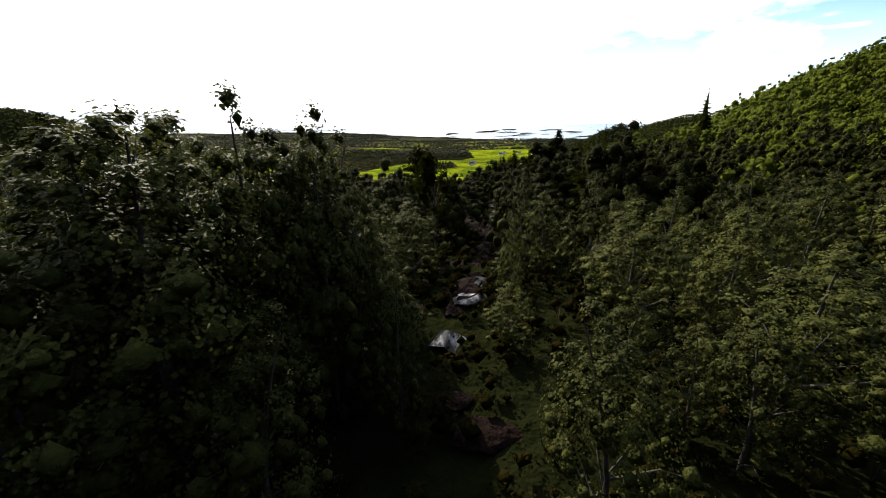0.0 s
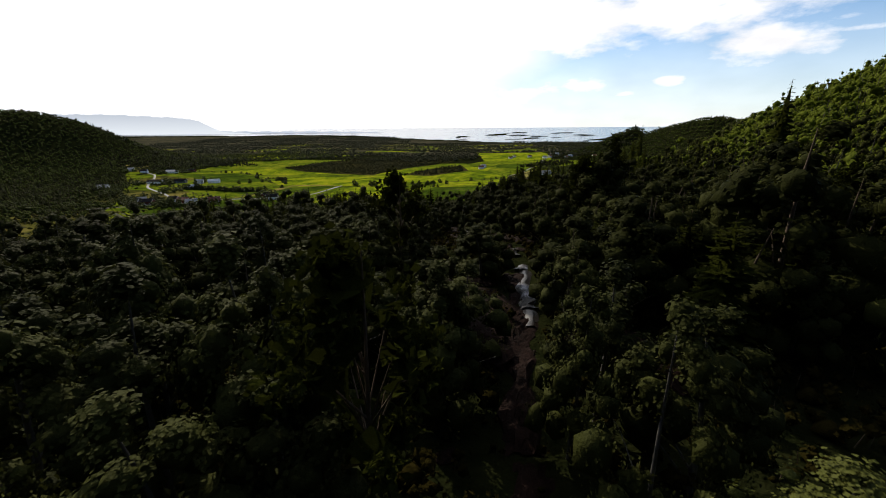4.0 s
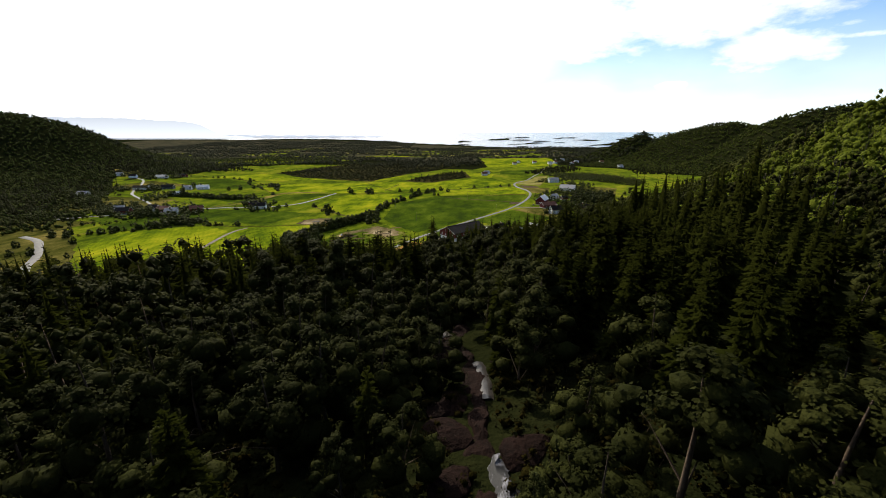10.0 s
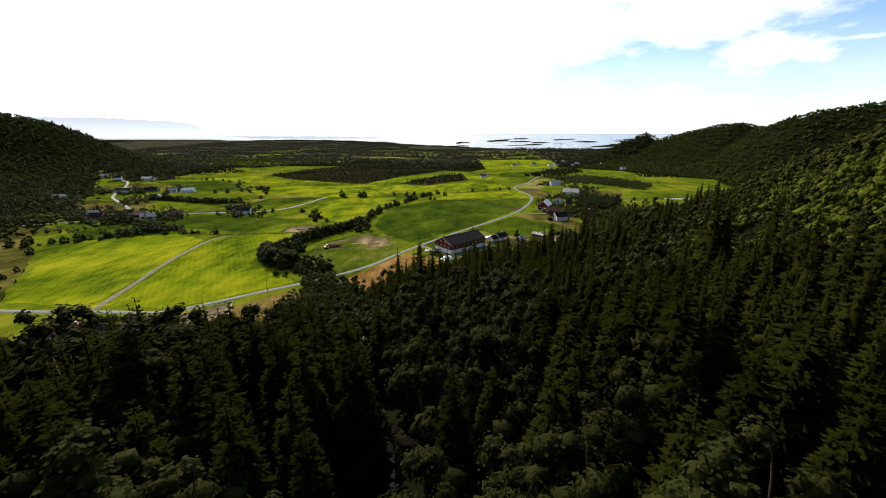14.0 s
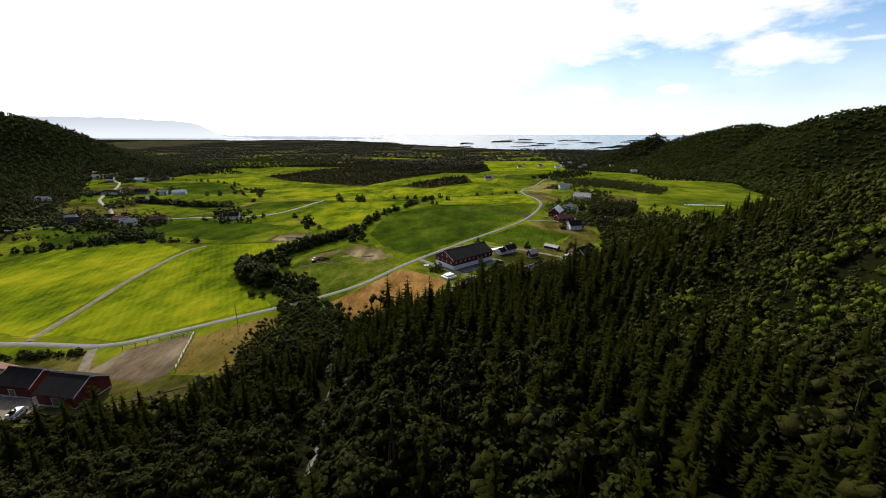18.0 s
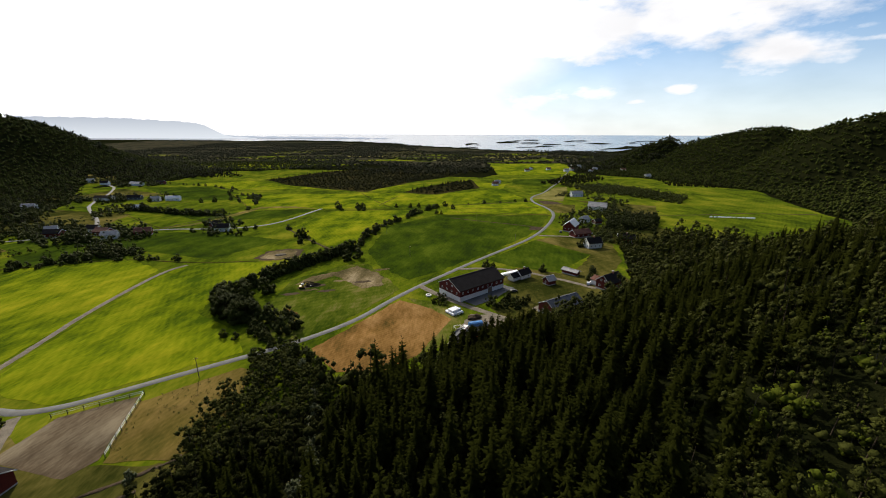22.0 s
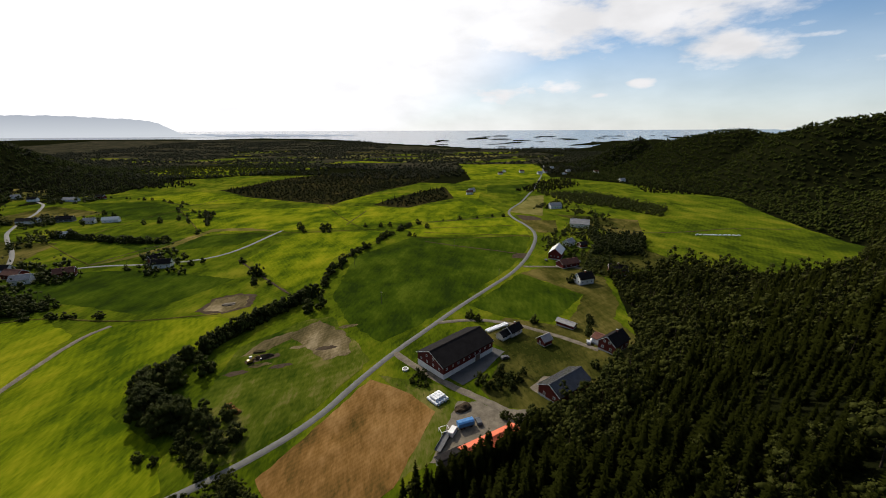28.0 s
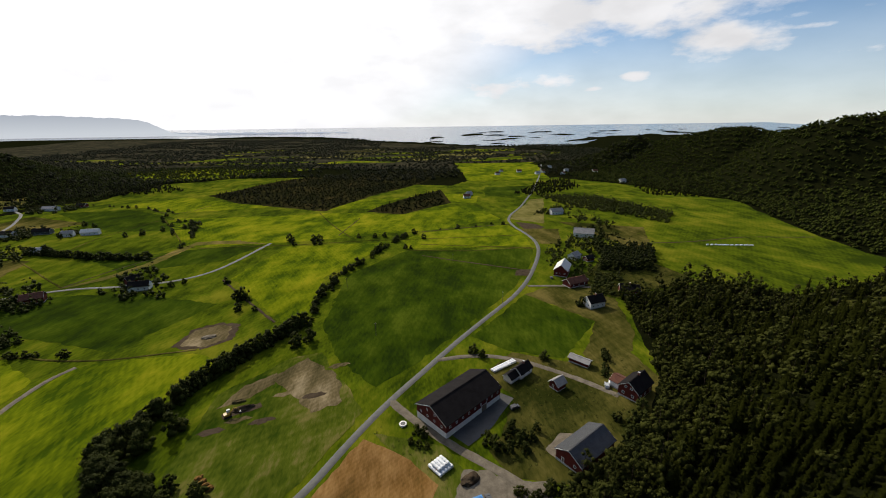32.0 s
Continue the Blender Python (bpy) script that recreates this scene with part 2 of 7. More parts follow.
def leaf_material(name, dark, light, through=0.25, rough=0.5, spec=0.35, patch_scale=0.35):
    """Leaves: each one its own shade, a little daylight passing through."""
    m, nt, b = material(name, rough, spec)
    geo, inf = nt.nodes.new("ShaderNodeNewGeometry"), nt.nodes.new("ShaderNodeObjectInfo")
    tone = nt.nodes.new("ShaderNodeMath"); tone.operation = "MULTIPLY_ADD"
    tone.inputs[1].default_value, tone.inputs[2].default_value = 0.12, 0.09
    nt.links.new(geo.outputs["Random Per Island"], tone.inputs[0])
    wide = noise_tex(nt, patch_scale, 4, 0.68)
    sm = nt.nodes.new("ShaderNodeMath"); sm.operation = "MULTIPLY_ADD"; sm.inputs[1].default_value = 0.85
    nt.links.new(wide, sm.inputs[0]); nt.links.new(tone.outputs[0], sm.inputs[2])
    s2 = nt.nodes.new("ShaderNodeMath"); s2.operation = "MULTIPLY_ADD"; s2.inputs[1].default_value = 0.42
    nt.links.new(inf.outputs["Random"], s2.inputs[0]); nt.links.new(sm.outputs[0], s2.inputs[2])
    col = ramp(nt, s2.outputs[0], ((0.25, dark), (1.0, light)))
    nt.links.new(col, b.inputs["Base Color"])
    bump(nt, b, noise_tex(nt, 2.6, 4, 0.7), 0.5, 0.3)
    tr, mx = nt.nodes.new("ShaderNodeBsdfTranslucent"), nt.nodes.new("ShaderNodeMixShader")
    nt.links.new(col, tr.inputs["Color"])
    mx.inputs[0].default_value = through
    nt.links.new(b.outputs[0], mx.inputs[1]); nt.links.new(tr.outputs[0], mx.inputs[2])
    nt.links.new(mx.outputs[0], nt.nodes["Material Output"].inputs["Surface"])
    return m


M = {
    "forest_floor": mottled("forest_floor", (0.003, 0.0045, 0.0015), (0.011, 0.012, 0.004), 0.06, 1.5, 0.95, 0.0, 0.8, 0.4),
    "pasture": turf("rough_pasture", (0.018, 0.022, 0.004), (0.054, 0.051, 0.011), (0.125, 0.100, 0.028), 1.1, 4.0, 0.0),
    # the mix of bright and deep greens also paints cloud shadow on the fields
    "grass": turf("meadow_grass", (0.0159, 0.0287, 0.002), (0.0551, 0.0772, 0.003), (0.1251, 0.1257, 0.009), 0.7),
    "grass_bright": turf("mown_grass", (0.0276, 0.0495, 0.002), (0.0933, 0.1188, 0.003), (0.1908, 0.1861, 0.008), -0.5),
    "grass_deep_shaded": turf("deep_shaded_grass", (0.0074, 0.0168, 0.002), (0.0212, 0.0386, 0.002), (0.0509, 0.0713, 0.005), 0.3),
    "stubble": turf("dry_stubble", (0.046, 0.032, 0.009), (0.140, 0.074, 0.022), (0.250, 0.145, 0.055), 0.9, 1.6, 0.02),
    "ochre": turf("ochre_pasture", (0.050, 0.052, 0.012), (0.110, 0.090, 0.022), (0.19, 0.14, 0.045), 0.2, 2.0),
    "dry_pasture": turf("dry_pasture", (0.028, 0.030, 0.006), (0.080, 0.060, 0.014), (0.145, 0.098, 0.030), 0.6, 2.0),
    "tan_hay": turf("tan_hay", (0.055, 0.055, 0.014), (0.11, 0.098, 0.028), (0.17, 0.145, 0.05), 0.4),
    "bare_earth": turf("bare_earth", (0.040, 0.036, 0.014), (0.105, 0.082, 0.040), (0.25, 0.20, 0.12), 0.9, 2.4, 0.0),
    "sand": turf("riding_sand", (0.040, 0.030, 0.018), (0.085, 0.064, 0.040), (0.16, 0.13, 0.085), 0.4, 1.4, 0.0),
    "dark_earth": mottled("dark_earth", (0.03, 0.022, 0.014), (0.08, 0.06, 0.04), 0.3, 2.0, 0.95, 0.0, 0.6, 0.15),
    "asphalt": mottled("worn_asphalt", (0.075, 0.074, 0.068), (0.13, 0.127, 0.115), 0.3, 8, 0.85, 0.2),
    "dark_asphalt": mottled("dark_asphalt", (0.045, 0.045, 0.045), (0.085, 0.083, 0.08), 0.25, 6, 0.85, 0.2),
    "gravel": mottled("gravel", (0.075, 0.064, 0.047), (0.19, 0.162, 0.122), 0.35, 5, 0.95, 0.05, 0.6, 0.05),
    # leaf tone darkened to paint cloud shade into the slope wood
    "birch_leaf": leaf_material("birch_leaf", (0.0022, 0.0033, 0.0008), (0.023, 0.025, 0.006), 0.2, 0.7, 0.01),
    "near_leaf": leaf_material("near_leaf", (0.007, 0.0095, 0.0024), (0.062, 0.067, 0.014), 0.25, 0.6, 0.04),
    # lightened leaf copy that paints sunlight on the right hillside
    "sunlit_leaf": leaf_material("sunlit_birch_leaf", (0.030, 0.044, 0.005), (0.140, 0.165, 0.017), 0.5, 0.7, 0.02),
    "mixed_leaf": leaf_material("mixed_leaf", (0.006, 0.009, 0.0018), (0.056, 0.060, 0.012), 0.15, 0.7, 0.015),
    # leaf green greyed so that distance haze is in the colour
    "far_haze_leaf": leaf_material("far_haze_leaf", (0.008, 0.010, 0.006), (0.036, 0.037, 0.019), 0.10, 0.8, 0.01, 0.012),
    # broad lighter patches paint the look of sunlit hill faces
    "hill_wood_leaf": leaf_material("hill_wood_leaf", (0.006, 0.009, 0.0022), (0.062, 0.074, 0.013), 0.15, 0.8, 0.01, 0.03),
    "worn_grass": turf("worn_grass", (0.018, 0.034, 0.003), (0.056, 0.072, 0.007), (0.150, 0.122, 0.040), 1.1, 4.0, 0.0),
    "moor": turf("moor", (0.007, 0.009, 0.003), (0.018, 0.018, 0.006), (0.040, 0.032, 0.011), 0.5, 9.0, 0.0),
    # heath tones greyed too, with the haze of distance painted in
    "heathland": turf("heathland", (0.016, 0.017, 0.010), (0.032, 0.030, 0.018), (0.066, 0.056, 0.032), 0.2, 30.0, 0.0),
    "blade": leaf_material("grass_blade", (0.040, 0.055, 0.008), (0.110, 0.115, 0.024), 0.3, 0.8, 0.02),
    "young_leaf": leaf_material("young_birch_leaf", (0.004, 0.0055, 0.0014), (0.034, 0.037, 0.009), 0.2, 0.7, 0.02),
    "shrub_leaf": leaf_material("shrub_leaf", (0.008, 0.012, 0.003), (0.045, 0.052, 0.010), 0.12, 0.7, 0.03),
    "willow_leaf": leaf_material("willow_leaf", (0.040, 0.050, 0.018), (0.110, 0.120, 0.048), 0.2, 0.55, 0.2),
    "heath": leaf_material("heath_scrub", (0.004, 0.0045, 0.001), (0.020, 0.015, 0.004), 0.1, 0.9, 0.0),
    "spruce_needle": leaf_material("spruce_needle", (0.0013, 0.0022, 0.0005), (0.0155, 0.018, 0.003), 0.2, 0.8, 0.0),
    "bark": mottled("birch_bark", (0.015, 0.013, 0.011), (0.07, 0.064, 0.055), 2.0, 12, 0.8, 0.2, 0.4, 0.02),
    "dark_bark": mottled("conifer_bark", (0.035, 0.025, 0.018), (0.09, 0.065, 0.045), 3.0, 14, 0.9, 0.1, 0.6, 0.03),
    "red_boards": mottled("red_boards", (0.062, 0.009, 0.007), (0.13, 0.020, 0.014), 0.5, 6, 0.75, 0.2, 0.3, 0.02, (1, 1, 0.2)),
    "white_paint": mottled("white_paint", (0.60, 0.59, 0.56), (0.80, 0.79, 0.76), 0.5, 5, 0.6, 0.3, 0.15, 0.01),
    "dark_roof": mottled("dark_sheet_roof", (0.007, 0.006, 0.006), (0.018, 0.016, 0.016), 0.4, 5, 0.85, 0.05, 0.2, 0.02),
    "gloss_roof": mottled("worn_gloss_sheet_roof", (0.016, 0.015, 0.015), (0.040, 0.038, 0.038), 0.5, 5, 0.24, 0.5, 0.15, 0.01),
    "grey_roof": mottled("grey_sheet_roof", (0.17, 0.16, 0.155), (0.30, 0.29, 0.28), 0.4, 5, 0.6, 0.3, 0.2, 0.02),
    "white_roof": mottled("pale_sheet_roof", (0.45, 0.44, 0.42), (0.62, 0.61, 0.58), 0.4, 5, 0.55, 0.3, 0.2, 0.02),
    "tile_roof": mottled("clay_tile_roof", (0.07, 0.028, 0.020), (0.15, 0.065, 0.042), 0.6, 6, 0.85, 0.15, 0.4, 0.03),
    "orange_roof": mottled("orange_sheet_roof", (0.50, 0.085, 0.035), (0.66, 0.14, 0.055), 0.5, 6, 0.6, 0.3, 0.2, 0.02),
    "blue_tarp": mottled("blue_tarpaulin", (0.02, 0.11, 0.30), (0.05, 0.21, 0.46), 0.8, 8, 0.5, 0.4, 0.3, 0.03),
    "bale_wrap": mottled("white_bale_wrap", (0.68, 0.69, 0.70), (0.84, 0.85, 0.85), 1.0, 9, 0.35, 0.5, 0.3, 0.02),
    "rubber": mottled("black_rubber", (0.010, 0.010, 0.010), (0.025, 0.025, 0.025), 2, 12, 0.8, 0.2),
    "yellow_paint": mottled("yellow_machine_paint", (0.30, 0.17, 0.02), (0.46, 0.28, 0.03), 1.0, 8, 0.5, 0.4, 0.2, 0.01),
    "dark_metal": mottled("dark_metal", (0.03, 0.03, 0.032), (0.08, 0.08, 0.085), 1.0, 9, 0.5, 0.4, 0.2, 0.01),
    "silver_paint": mottled("silver_paint", (0.30, 0.31, 0.32), (0.45, 0.46, 0.47), 1.0, 8, 0.35, 0.5, 0.1, 0.01),
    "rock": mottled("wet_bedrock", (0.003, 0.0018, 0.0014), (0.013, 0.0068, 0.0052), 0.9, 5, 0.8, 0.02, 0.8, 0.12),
    "pole_wood": mottled("grey_pole_wood", (0.06, 0.05, 0.04), (0.13, 0.11, 0.09), 2, 10, 0.85, 0.15),
    "concrete": mottled("concrete", (0.30, 0.29, 0.27), (0.48, 0.47, 0.45), 0.6, 9, 0.85, 0.25),
    "brick": mottled("chimney_brick", (0.20, 0.07, 0.05), (0.34, 0.14, 0.10), 2, 14, 0.85, 0.2),
    "glass": material("window_glass", 0.08, 0.6)[0],
    "door_wood": mottled("door_wood", (0.10, 0.07, 0.05), (0.2, 0.15, 0.1), 2, 14, 0.7, 0.3),
}
M["glass"].node_tree.nodes["Principled BSDF"].inputs["Base Color"].default_value = (0.03, 0.04, 0.05, 1)


def water_material():
    m, nt, b = material("sea_water", 0.12, 0.5)
    b.inputs["Base Color"].default_value = (0.012, 0.040, 0.075, 1)
    n = noise_tex(nt, 0.05, 6, 0.6, (1, 2.5, 1))
    bump(nt, b, n, 0.5, 1.5)
    return m


def stream_material():
    """Dark running water with broken white foam and sky glints painted as pale streaks."""
    m, nt, b = material("stream_water", 0.6, 0.08)
    n = noise_tex(nt, 0.9, 6, 0.7, (1.6, 0.6, 1))
    nt.links.new(ramp(nt, n, ((0.50, (0.02, 0.02, 0.02)), (0.68, (0.26, 0.26, 0.29)))), b.inputs["Base Color"])
    bump(nt, b, n, 0.7, 0.15)
    return m


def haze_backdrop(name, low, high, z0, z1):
    """A far coast with bright sea haze painted on as a glowing colour."""
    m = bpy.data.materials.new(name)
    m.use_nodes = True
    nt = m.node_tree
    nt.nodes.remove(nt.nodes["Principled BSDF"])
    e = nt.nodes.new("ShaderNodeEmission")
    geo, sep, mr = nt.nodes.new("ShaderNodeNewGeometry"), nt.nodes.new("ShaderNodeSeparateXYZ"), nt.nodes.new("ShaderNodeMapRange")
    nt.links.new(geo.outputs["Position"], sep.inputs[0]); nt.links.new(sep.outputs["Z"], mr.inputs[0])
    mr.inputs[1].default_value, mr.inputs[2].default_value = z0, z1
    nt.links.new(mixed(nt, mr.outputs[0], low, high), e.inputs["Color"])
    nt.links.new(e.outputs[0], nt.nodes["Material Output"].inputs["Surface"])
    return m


M["sea"] = water_material()
M["stream"] = stream_material()
M["peat_water"] = mottled("peat_water", (0.008, 0.007, 0.006), (0.020, 0.016, 0.013), 0.8, 4, 0.38, 0.28, 0.5, 0.05)

# ---- the lie of the land ----
# foot of the wooded hillside, from the far left round to the far right
FOOT = np.array([(-900, -130), (-300, -62), (-110, -34), (-50, -20), (-22, 8), (12, 28), (58, 50), (90, 80), (150, 130),
                 (230, 165), (330, 190), (450, 285), (540, 430), (600, 630), (640, 850), (740, 1010), (1100, 1120)], float)
RISE_D, RISE_H = (-1, 0, 15, 70, 140, 180, 220, 400, 900), (0, 0, 4.5, 27, 51, 62.5, 65, 84, 92)


def ridge(x, y, cx, cy, sx, sy, h, turn=0.0):
    c, s = math.cos(radians(turn)), math.sin(radians(turn))
    u, v = (x - cx) * c + (y - cy) * s, -(x - cx) * s + (y - cy) * c
    return h * np.exp(-0.5 * ((u / sx) ** 2 + (v / sy) ** 2))


def uphill(x, y):
    """Distance from the foot line, positive on the hill's side of it."""
    best = np.full(np.shape(x), 1e9)
    sign = np.ones(np.shape(x))
    for (ax, ay), (bx, by) in zip(FOOT[:-1], FOOT[1:]):
        dx, dy = bx - ax, by - ay
        k = np.clip(((x - ax) * dx + (y - ay) * dy) / (dx * dx + dy * dy), 0, 1)
        ox, oy = x - ax - k * dx, y - ay - k * dy
        d = np.hypot(ox, oy)
        side = np.where(dx * oy - dy * ox < 0, 1.0, -1.0)
        near = d < best
        best, sign = np.where(near, d, best), np.where(near, side, sign)
    return best * sign


def lift(y):
    return 101.0 * (np.clip(y - 1500, 0, None) / 3350.0) ** 2


def plain(x, y):
    """The valley floor: it falls gently to the sea and rises a little to the right."""
    return 1.0 + 0.026 * np.clip(x, -250, 600) - 0.0154 * np.minimum(y, 1750)


def wobble(x, y, size):
    return (np.sin(x / size + 1.3 * np.sin(y / size * 0.7)) + np.sin(y / size * 1.1 + 1.7 * np.sin(x / size * 0.6 + 1.0))) * 0.5


# crest points of the hills to the right: x, y, ground height, breadth
KNOB = ((500, 1075, -2, 45), (540, 1030, 28, 45), (575, 985, 60, 45), (600, 962, 74, 38), (618, 955, 70, 30), (632, 950, 50, 24))
BACK = ((640, 955, 52, 50), (655, 905, 70, 60), (672, 845, 84, 70), (684, 780, 95, 70), (692, 730, 98, 66), (696, 700, 90, 52))
SHOULDER = ((698, 672, 88, 60), (700, 625, 96, 66), (690, 575, 108, 70), (700, 545, 116, 75), (760, 500, 126, 90), (840, 440, 138, 110), (960, 380, 150, 130))


def hill(x, y, crest):
    """A ridge that follows its crest points with a rounded, uneven section."""
    best = np.zeros(np.shape(x))
    for (ax, ay, az, aw), (bx, by, bz, bw) in zip(crest[:-1], crest[1:]):
        dx, dy = bx - ax, by - ay
        k = np.clip(((x - ax) * dx + (y - ay) * dy) / (dx * dx + dy * dy), 0, 1)
        d = np.hypot(x - ax - k * dx, y - ay - k * dy)
        w = aw + (bw - aw) * k
        best = np.maximum(best, (az + (bz - az) * k + 14) * (0.72 * np.exp(-0.5 * (d / w) ** 2) + 0.28 * np.exp(-0.5 * (d / (2.4 * w)) ** 2)))
    return best - 14


def height(x, y):
    x, y = np.asarray(x, float), np.asarray(y, float)
    d = np.clip(uphill(x, y), 0, None)
    flat = np.clip((y - 300) / 220, 0, 1) * np.clip((x - 430) / 160, 0, 1)
    h = plain(x, y) + np.interp(d, RISE_D, RISE_H) * (1 - 0.8 * flat)
    h = h + ridge(x, y, 330, -120, 115, 115, 56) - ridge(x, y, 42, -206, 16, 16, 1.6) - ridge(x, y, 155, -142, 45, 38, 9) + ridge(x, y, -45, -120, 45, 35, 7)
    # unseen steep slope added behind the start to block sky light from the rear
    h = h + 0.95 * np.clip(-258 - y, 0, 420) * np.clip((900 - np.abs(x)) / 500, 0, 1)
    # side gully in the wood, knee of the slope by the stream
    h = h - ridge(x, y, 100, -46, 25, 24, 14) + ridge(x, y, 14, -115, 24, 20, 3) + ridge(x, y, 28.5, -215, 7, 8, 2.7) + ridge(x, y, 34.5, -196, 6, 9, 1.3) + ridge(x, y, 32, -152, 8, 9, 1.2) + ridge(x, y, 195, -32, 36, 30, 6)
    # right: the knob, the long back behind it, the step up to the high shoulder
    for crest in (KNOB, BACK, SHOULDER):
        h = np.maximum(h, hill(x, y, crest))
    h = h + ridge(x, y, -1000, 850, 145, 150, 108) + ridge(x, y, -1250, 600, 240, 240, 80)
    far = np.clip((y - 150) / 300, 0, 1)
    h = h + (wobble(x, y, 55) * (0.6 + 1.3 * far) + wobble(x + 70, y + 30, 27) * (0.3 + 0.9 * far)) * np.exp(-d / 40) * np.clip((1900 - y) / 500, 0, 1) + wobble(x + 40, y, 17) * 0.9 * (1 - np.exp(-d / 40))
    # gully of the stream
    g = x - stream_x(y)
    h = h - np.interp(y, [-142, -115], [0.6, 2.6]) * np.exp(-(g / 5.0) ** 2) * np.clip((30 - y) / 30, 0, 1)
    return np.maximum(h, -24.0 + 0.6 * wobble(x, y, 120)) + lift(y) - 0.000001 * x


def stream_x(y):
    y = np.asarray(y, float)
    return np.interp(y, [-400, -225, -214, -207, -203, -195, -184, -167, -156, -146, -110, -60, -5, 14, 30, 60],
                     [10, 26, 28.8, 30.4, 32, 34, 35, 34.5, 33, 33, 27, 14, 1, -5, -9, -36]) + 0.5 * np.sin(y / 5.0)


def z_at(x, y):
    return float(height(x, y))


def mesh_object(name, verts, faces, mats, parent=None, mat_index=None, smooth=False):
    me = bpy.data.meshes.new(name)
    me.from_pydata([tuple(v) for v in verts] if not isinstance(verts, np.ndarray) else verts.tolist(), [], faces if isinstance(faces, list) else faces.tolist())
    for m in mats:
        me.materials.append(m)
    if mat_index is not None:
        me.polygons.foreach_set("material_index", np.asarray(mat_index, np.int32))
    if smooth:
        me.polygons.foreach_set("use_smooth", np.ones(len(me.polygons), bool))
    me.update()
    ob = new(name, me)
    if parent is not None:
        ob.parent = parent
    return ob


def axis_steps(lo, hi, a, b, fine, growth=1.12):
    """Coordinates from lo to hi, evenly spaced between a and b and growing coarser outside."""
    mid = np.arange(a, b + fine * 0.5, fine)
    out_hi, out_lo, s, v = [], [], fine, mid[-1]
    while v < hi:
        s *= growth
        v += min(s, 90)
        out_hi.append(min(v, hi))
    s, v = fine, mid[0]
    while v > lo:
        s *= growth
        v -= min(s, 90)
        out_lo.append(max(v, lo))
    return np.array(out_lo[::-1] + mid.tolist() + out_hi)


def sheet(name, xs, ys, fz, mats):
    gx, gy = np.meshgrid(xs, ys)
    v = np.stack([gx.ravel(), gy.ravel(), fz(gx, gy).ravel()], -1)
    nx, ny = len(xs), len(ys)
    i = (np.arange(ny - 1)[:, None] * nx + np.arange(nx - 1)).ravel()
    f = np.stack([i, i + 1, i + nx + 1, i + nx], -1)
    return mesh_object(name, v, f, mats, smooth=True)


SHORE = 2500.0


def islands(x, y):
    n = wobble(x, y, 95) + wobble(x + 300, y * 2.2, 60) * 0.8 + wobble(x * 0.6, y * 1.5 + 500, 33) * 0.5
    return n


def land(x, y):
    h = height(x, y)
    shore = SHORE + 60 * wobble(x, y * 0.2, 130) + np.clip(-(x - 200) * 1.0, 0, 1000) - np.clip((x - 200) * 0.8, 0, 450) + np.clip((x - 900) * 1.5, 0, 900)
    out = np.clip((y - shore) / 60, 0, 1)
    keep = np.where((x > -300 + 0.15 * y) & (y < 4000), islands(x, y) - 0.42, -1.0)
    bed = lift(y) - 31 + 16 * np.clip(keep, 0, 0.6)
    return h * (1 - out) + bed * out


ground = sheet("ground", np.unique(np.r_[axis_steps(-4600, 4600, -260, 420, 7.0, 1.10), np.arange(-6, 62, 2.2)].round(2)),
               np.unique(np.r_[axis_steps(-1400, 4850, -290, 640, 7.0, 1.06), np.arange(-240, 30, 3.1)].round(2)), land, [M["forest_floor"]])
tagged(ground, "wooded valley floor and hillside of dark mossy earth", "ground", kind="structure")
sea = sheet("water", np.arange(-4600, 4601, 200.0), np.arange(2300, 4851, 75.0), lambda x, y: lift(y) - 27.0 + 0 * x, [M["sea"]])
tagged(sea, "calm bright sea with low skerries beyond the valley", "sea", kind="structure")


# ---- builders ----
def tri_mesh(name, V, F, mats, mi=None, smooth=False):
    """A mesh of triangles from arrays."""
    me = bpy.data.meshes.new(name)
    V, F = np.asarray(V, np.float32), np.asarray(F, np.int32)
    me.vertices.add(len(V))
    me.vertices.foreach_set("co", V.ravel())
    me.loops.add(len(F) * 3)
    me.loops.foreach_set("vertex_index", F.ravel())
    me.polygons.add(len(F))
    me.polygons.foreach_set("loop_start", np.arange(len(F), dtype=np.int32) * 3)
    for m in mats:
        me.materials.append(m)
    if mi is not None:
        me.polygons.foreach_set("material_index", np.asarray(mi, np.int32))
    if smooth:
        me.polygons.foreach_set("use_smooth", np.ones(len(F), bool))
    me.update(calc_edges=True)
    return me


def joined(parts):
    """Arrays of several (V, F) joined."""
    V, F, n = [], [], 0
    for v, f in parts:
        V.append(v)
        F.append(f + n)
        n += len(v)
    return np.concatenate(V), np.concatenate(F)


def tube(points, radii, sides=6):
    """A tapered tube along points."""
    P, n = np.asarray(points, float), len(points)
    V = []
    for i in range(n):
        t = P[min(i + 1, n - 1)] - P[max(i - 1, 0)]
        t = t / (np.linalg.norm(t) + 1e-9)
        a = np.cross(t, (0.31, 0.9, 0.2) if abs(t[2]) > 0.8 else (0, 0, 1))
        a /= np.linalg.norm(a) + 1e-9
        b = np.cross(t, a)
        w = np.arange(sides) * 2 * np.pi / sides
        V.append(P[i] + radii[i] * (np.cos(w)[:, None] * a + np.sin(w)[:, None] * b))
    F = []
    for i in range(n - 1):
        for k in range(sides):
            p, q = i * sides + k, i * sides + (k + 1) % sides
            F += [(p, q, q + sides), (p, q + sides, p + sides)]
    return np.concatenate(V), np.array(F)


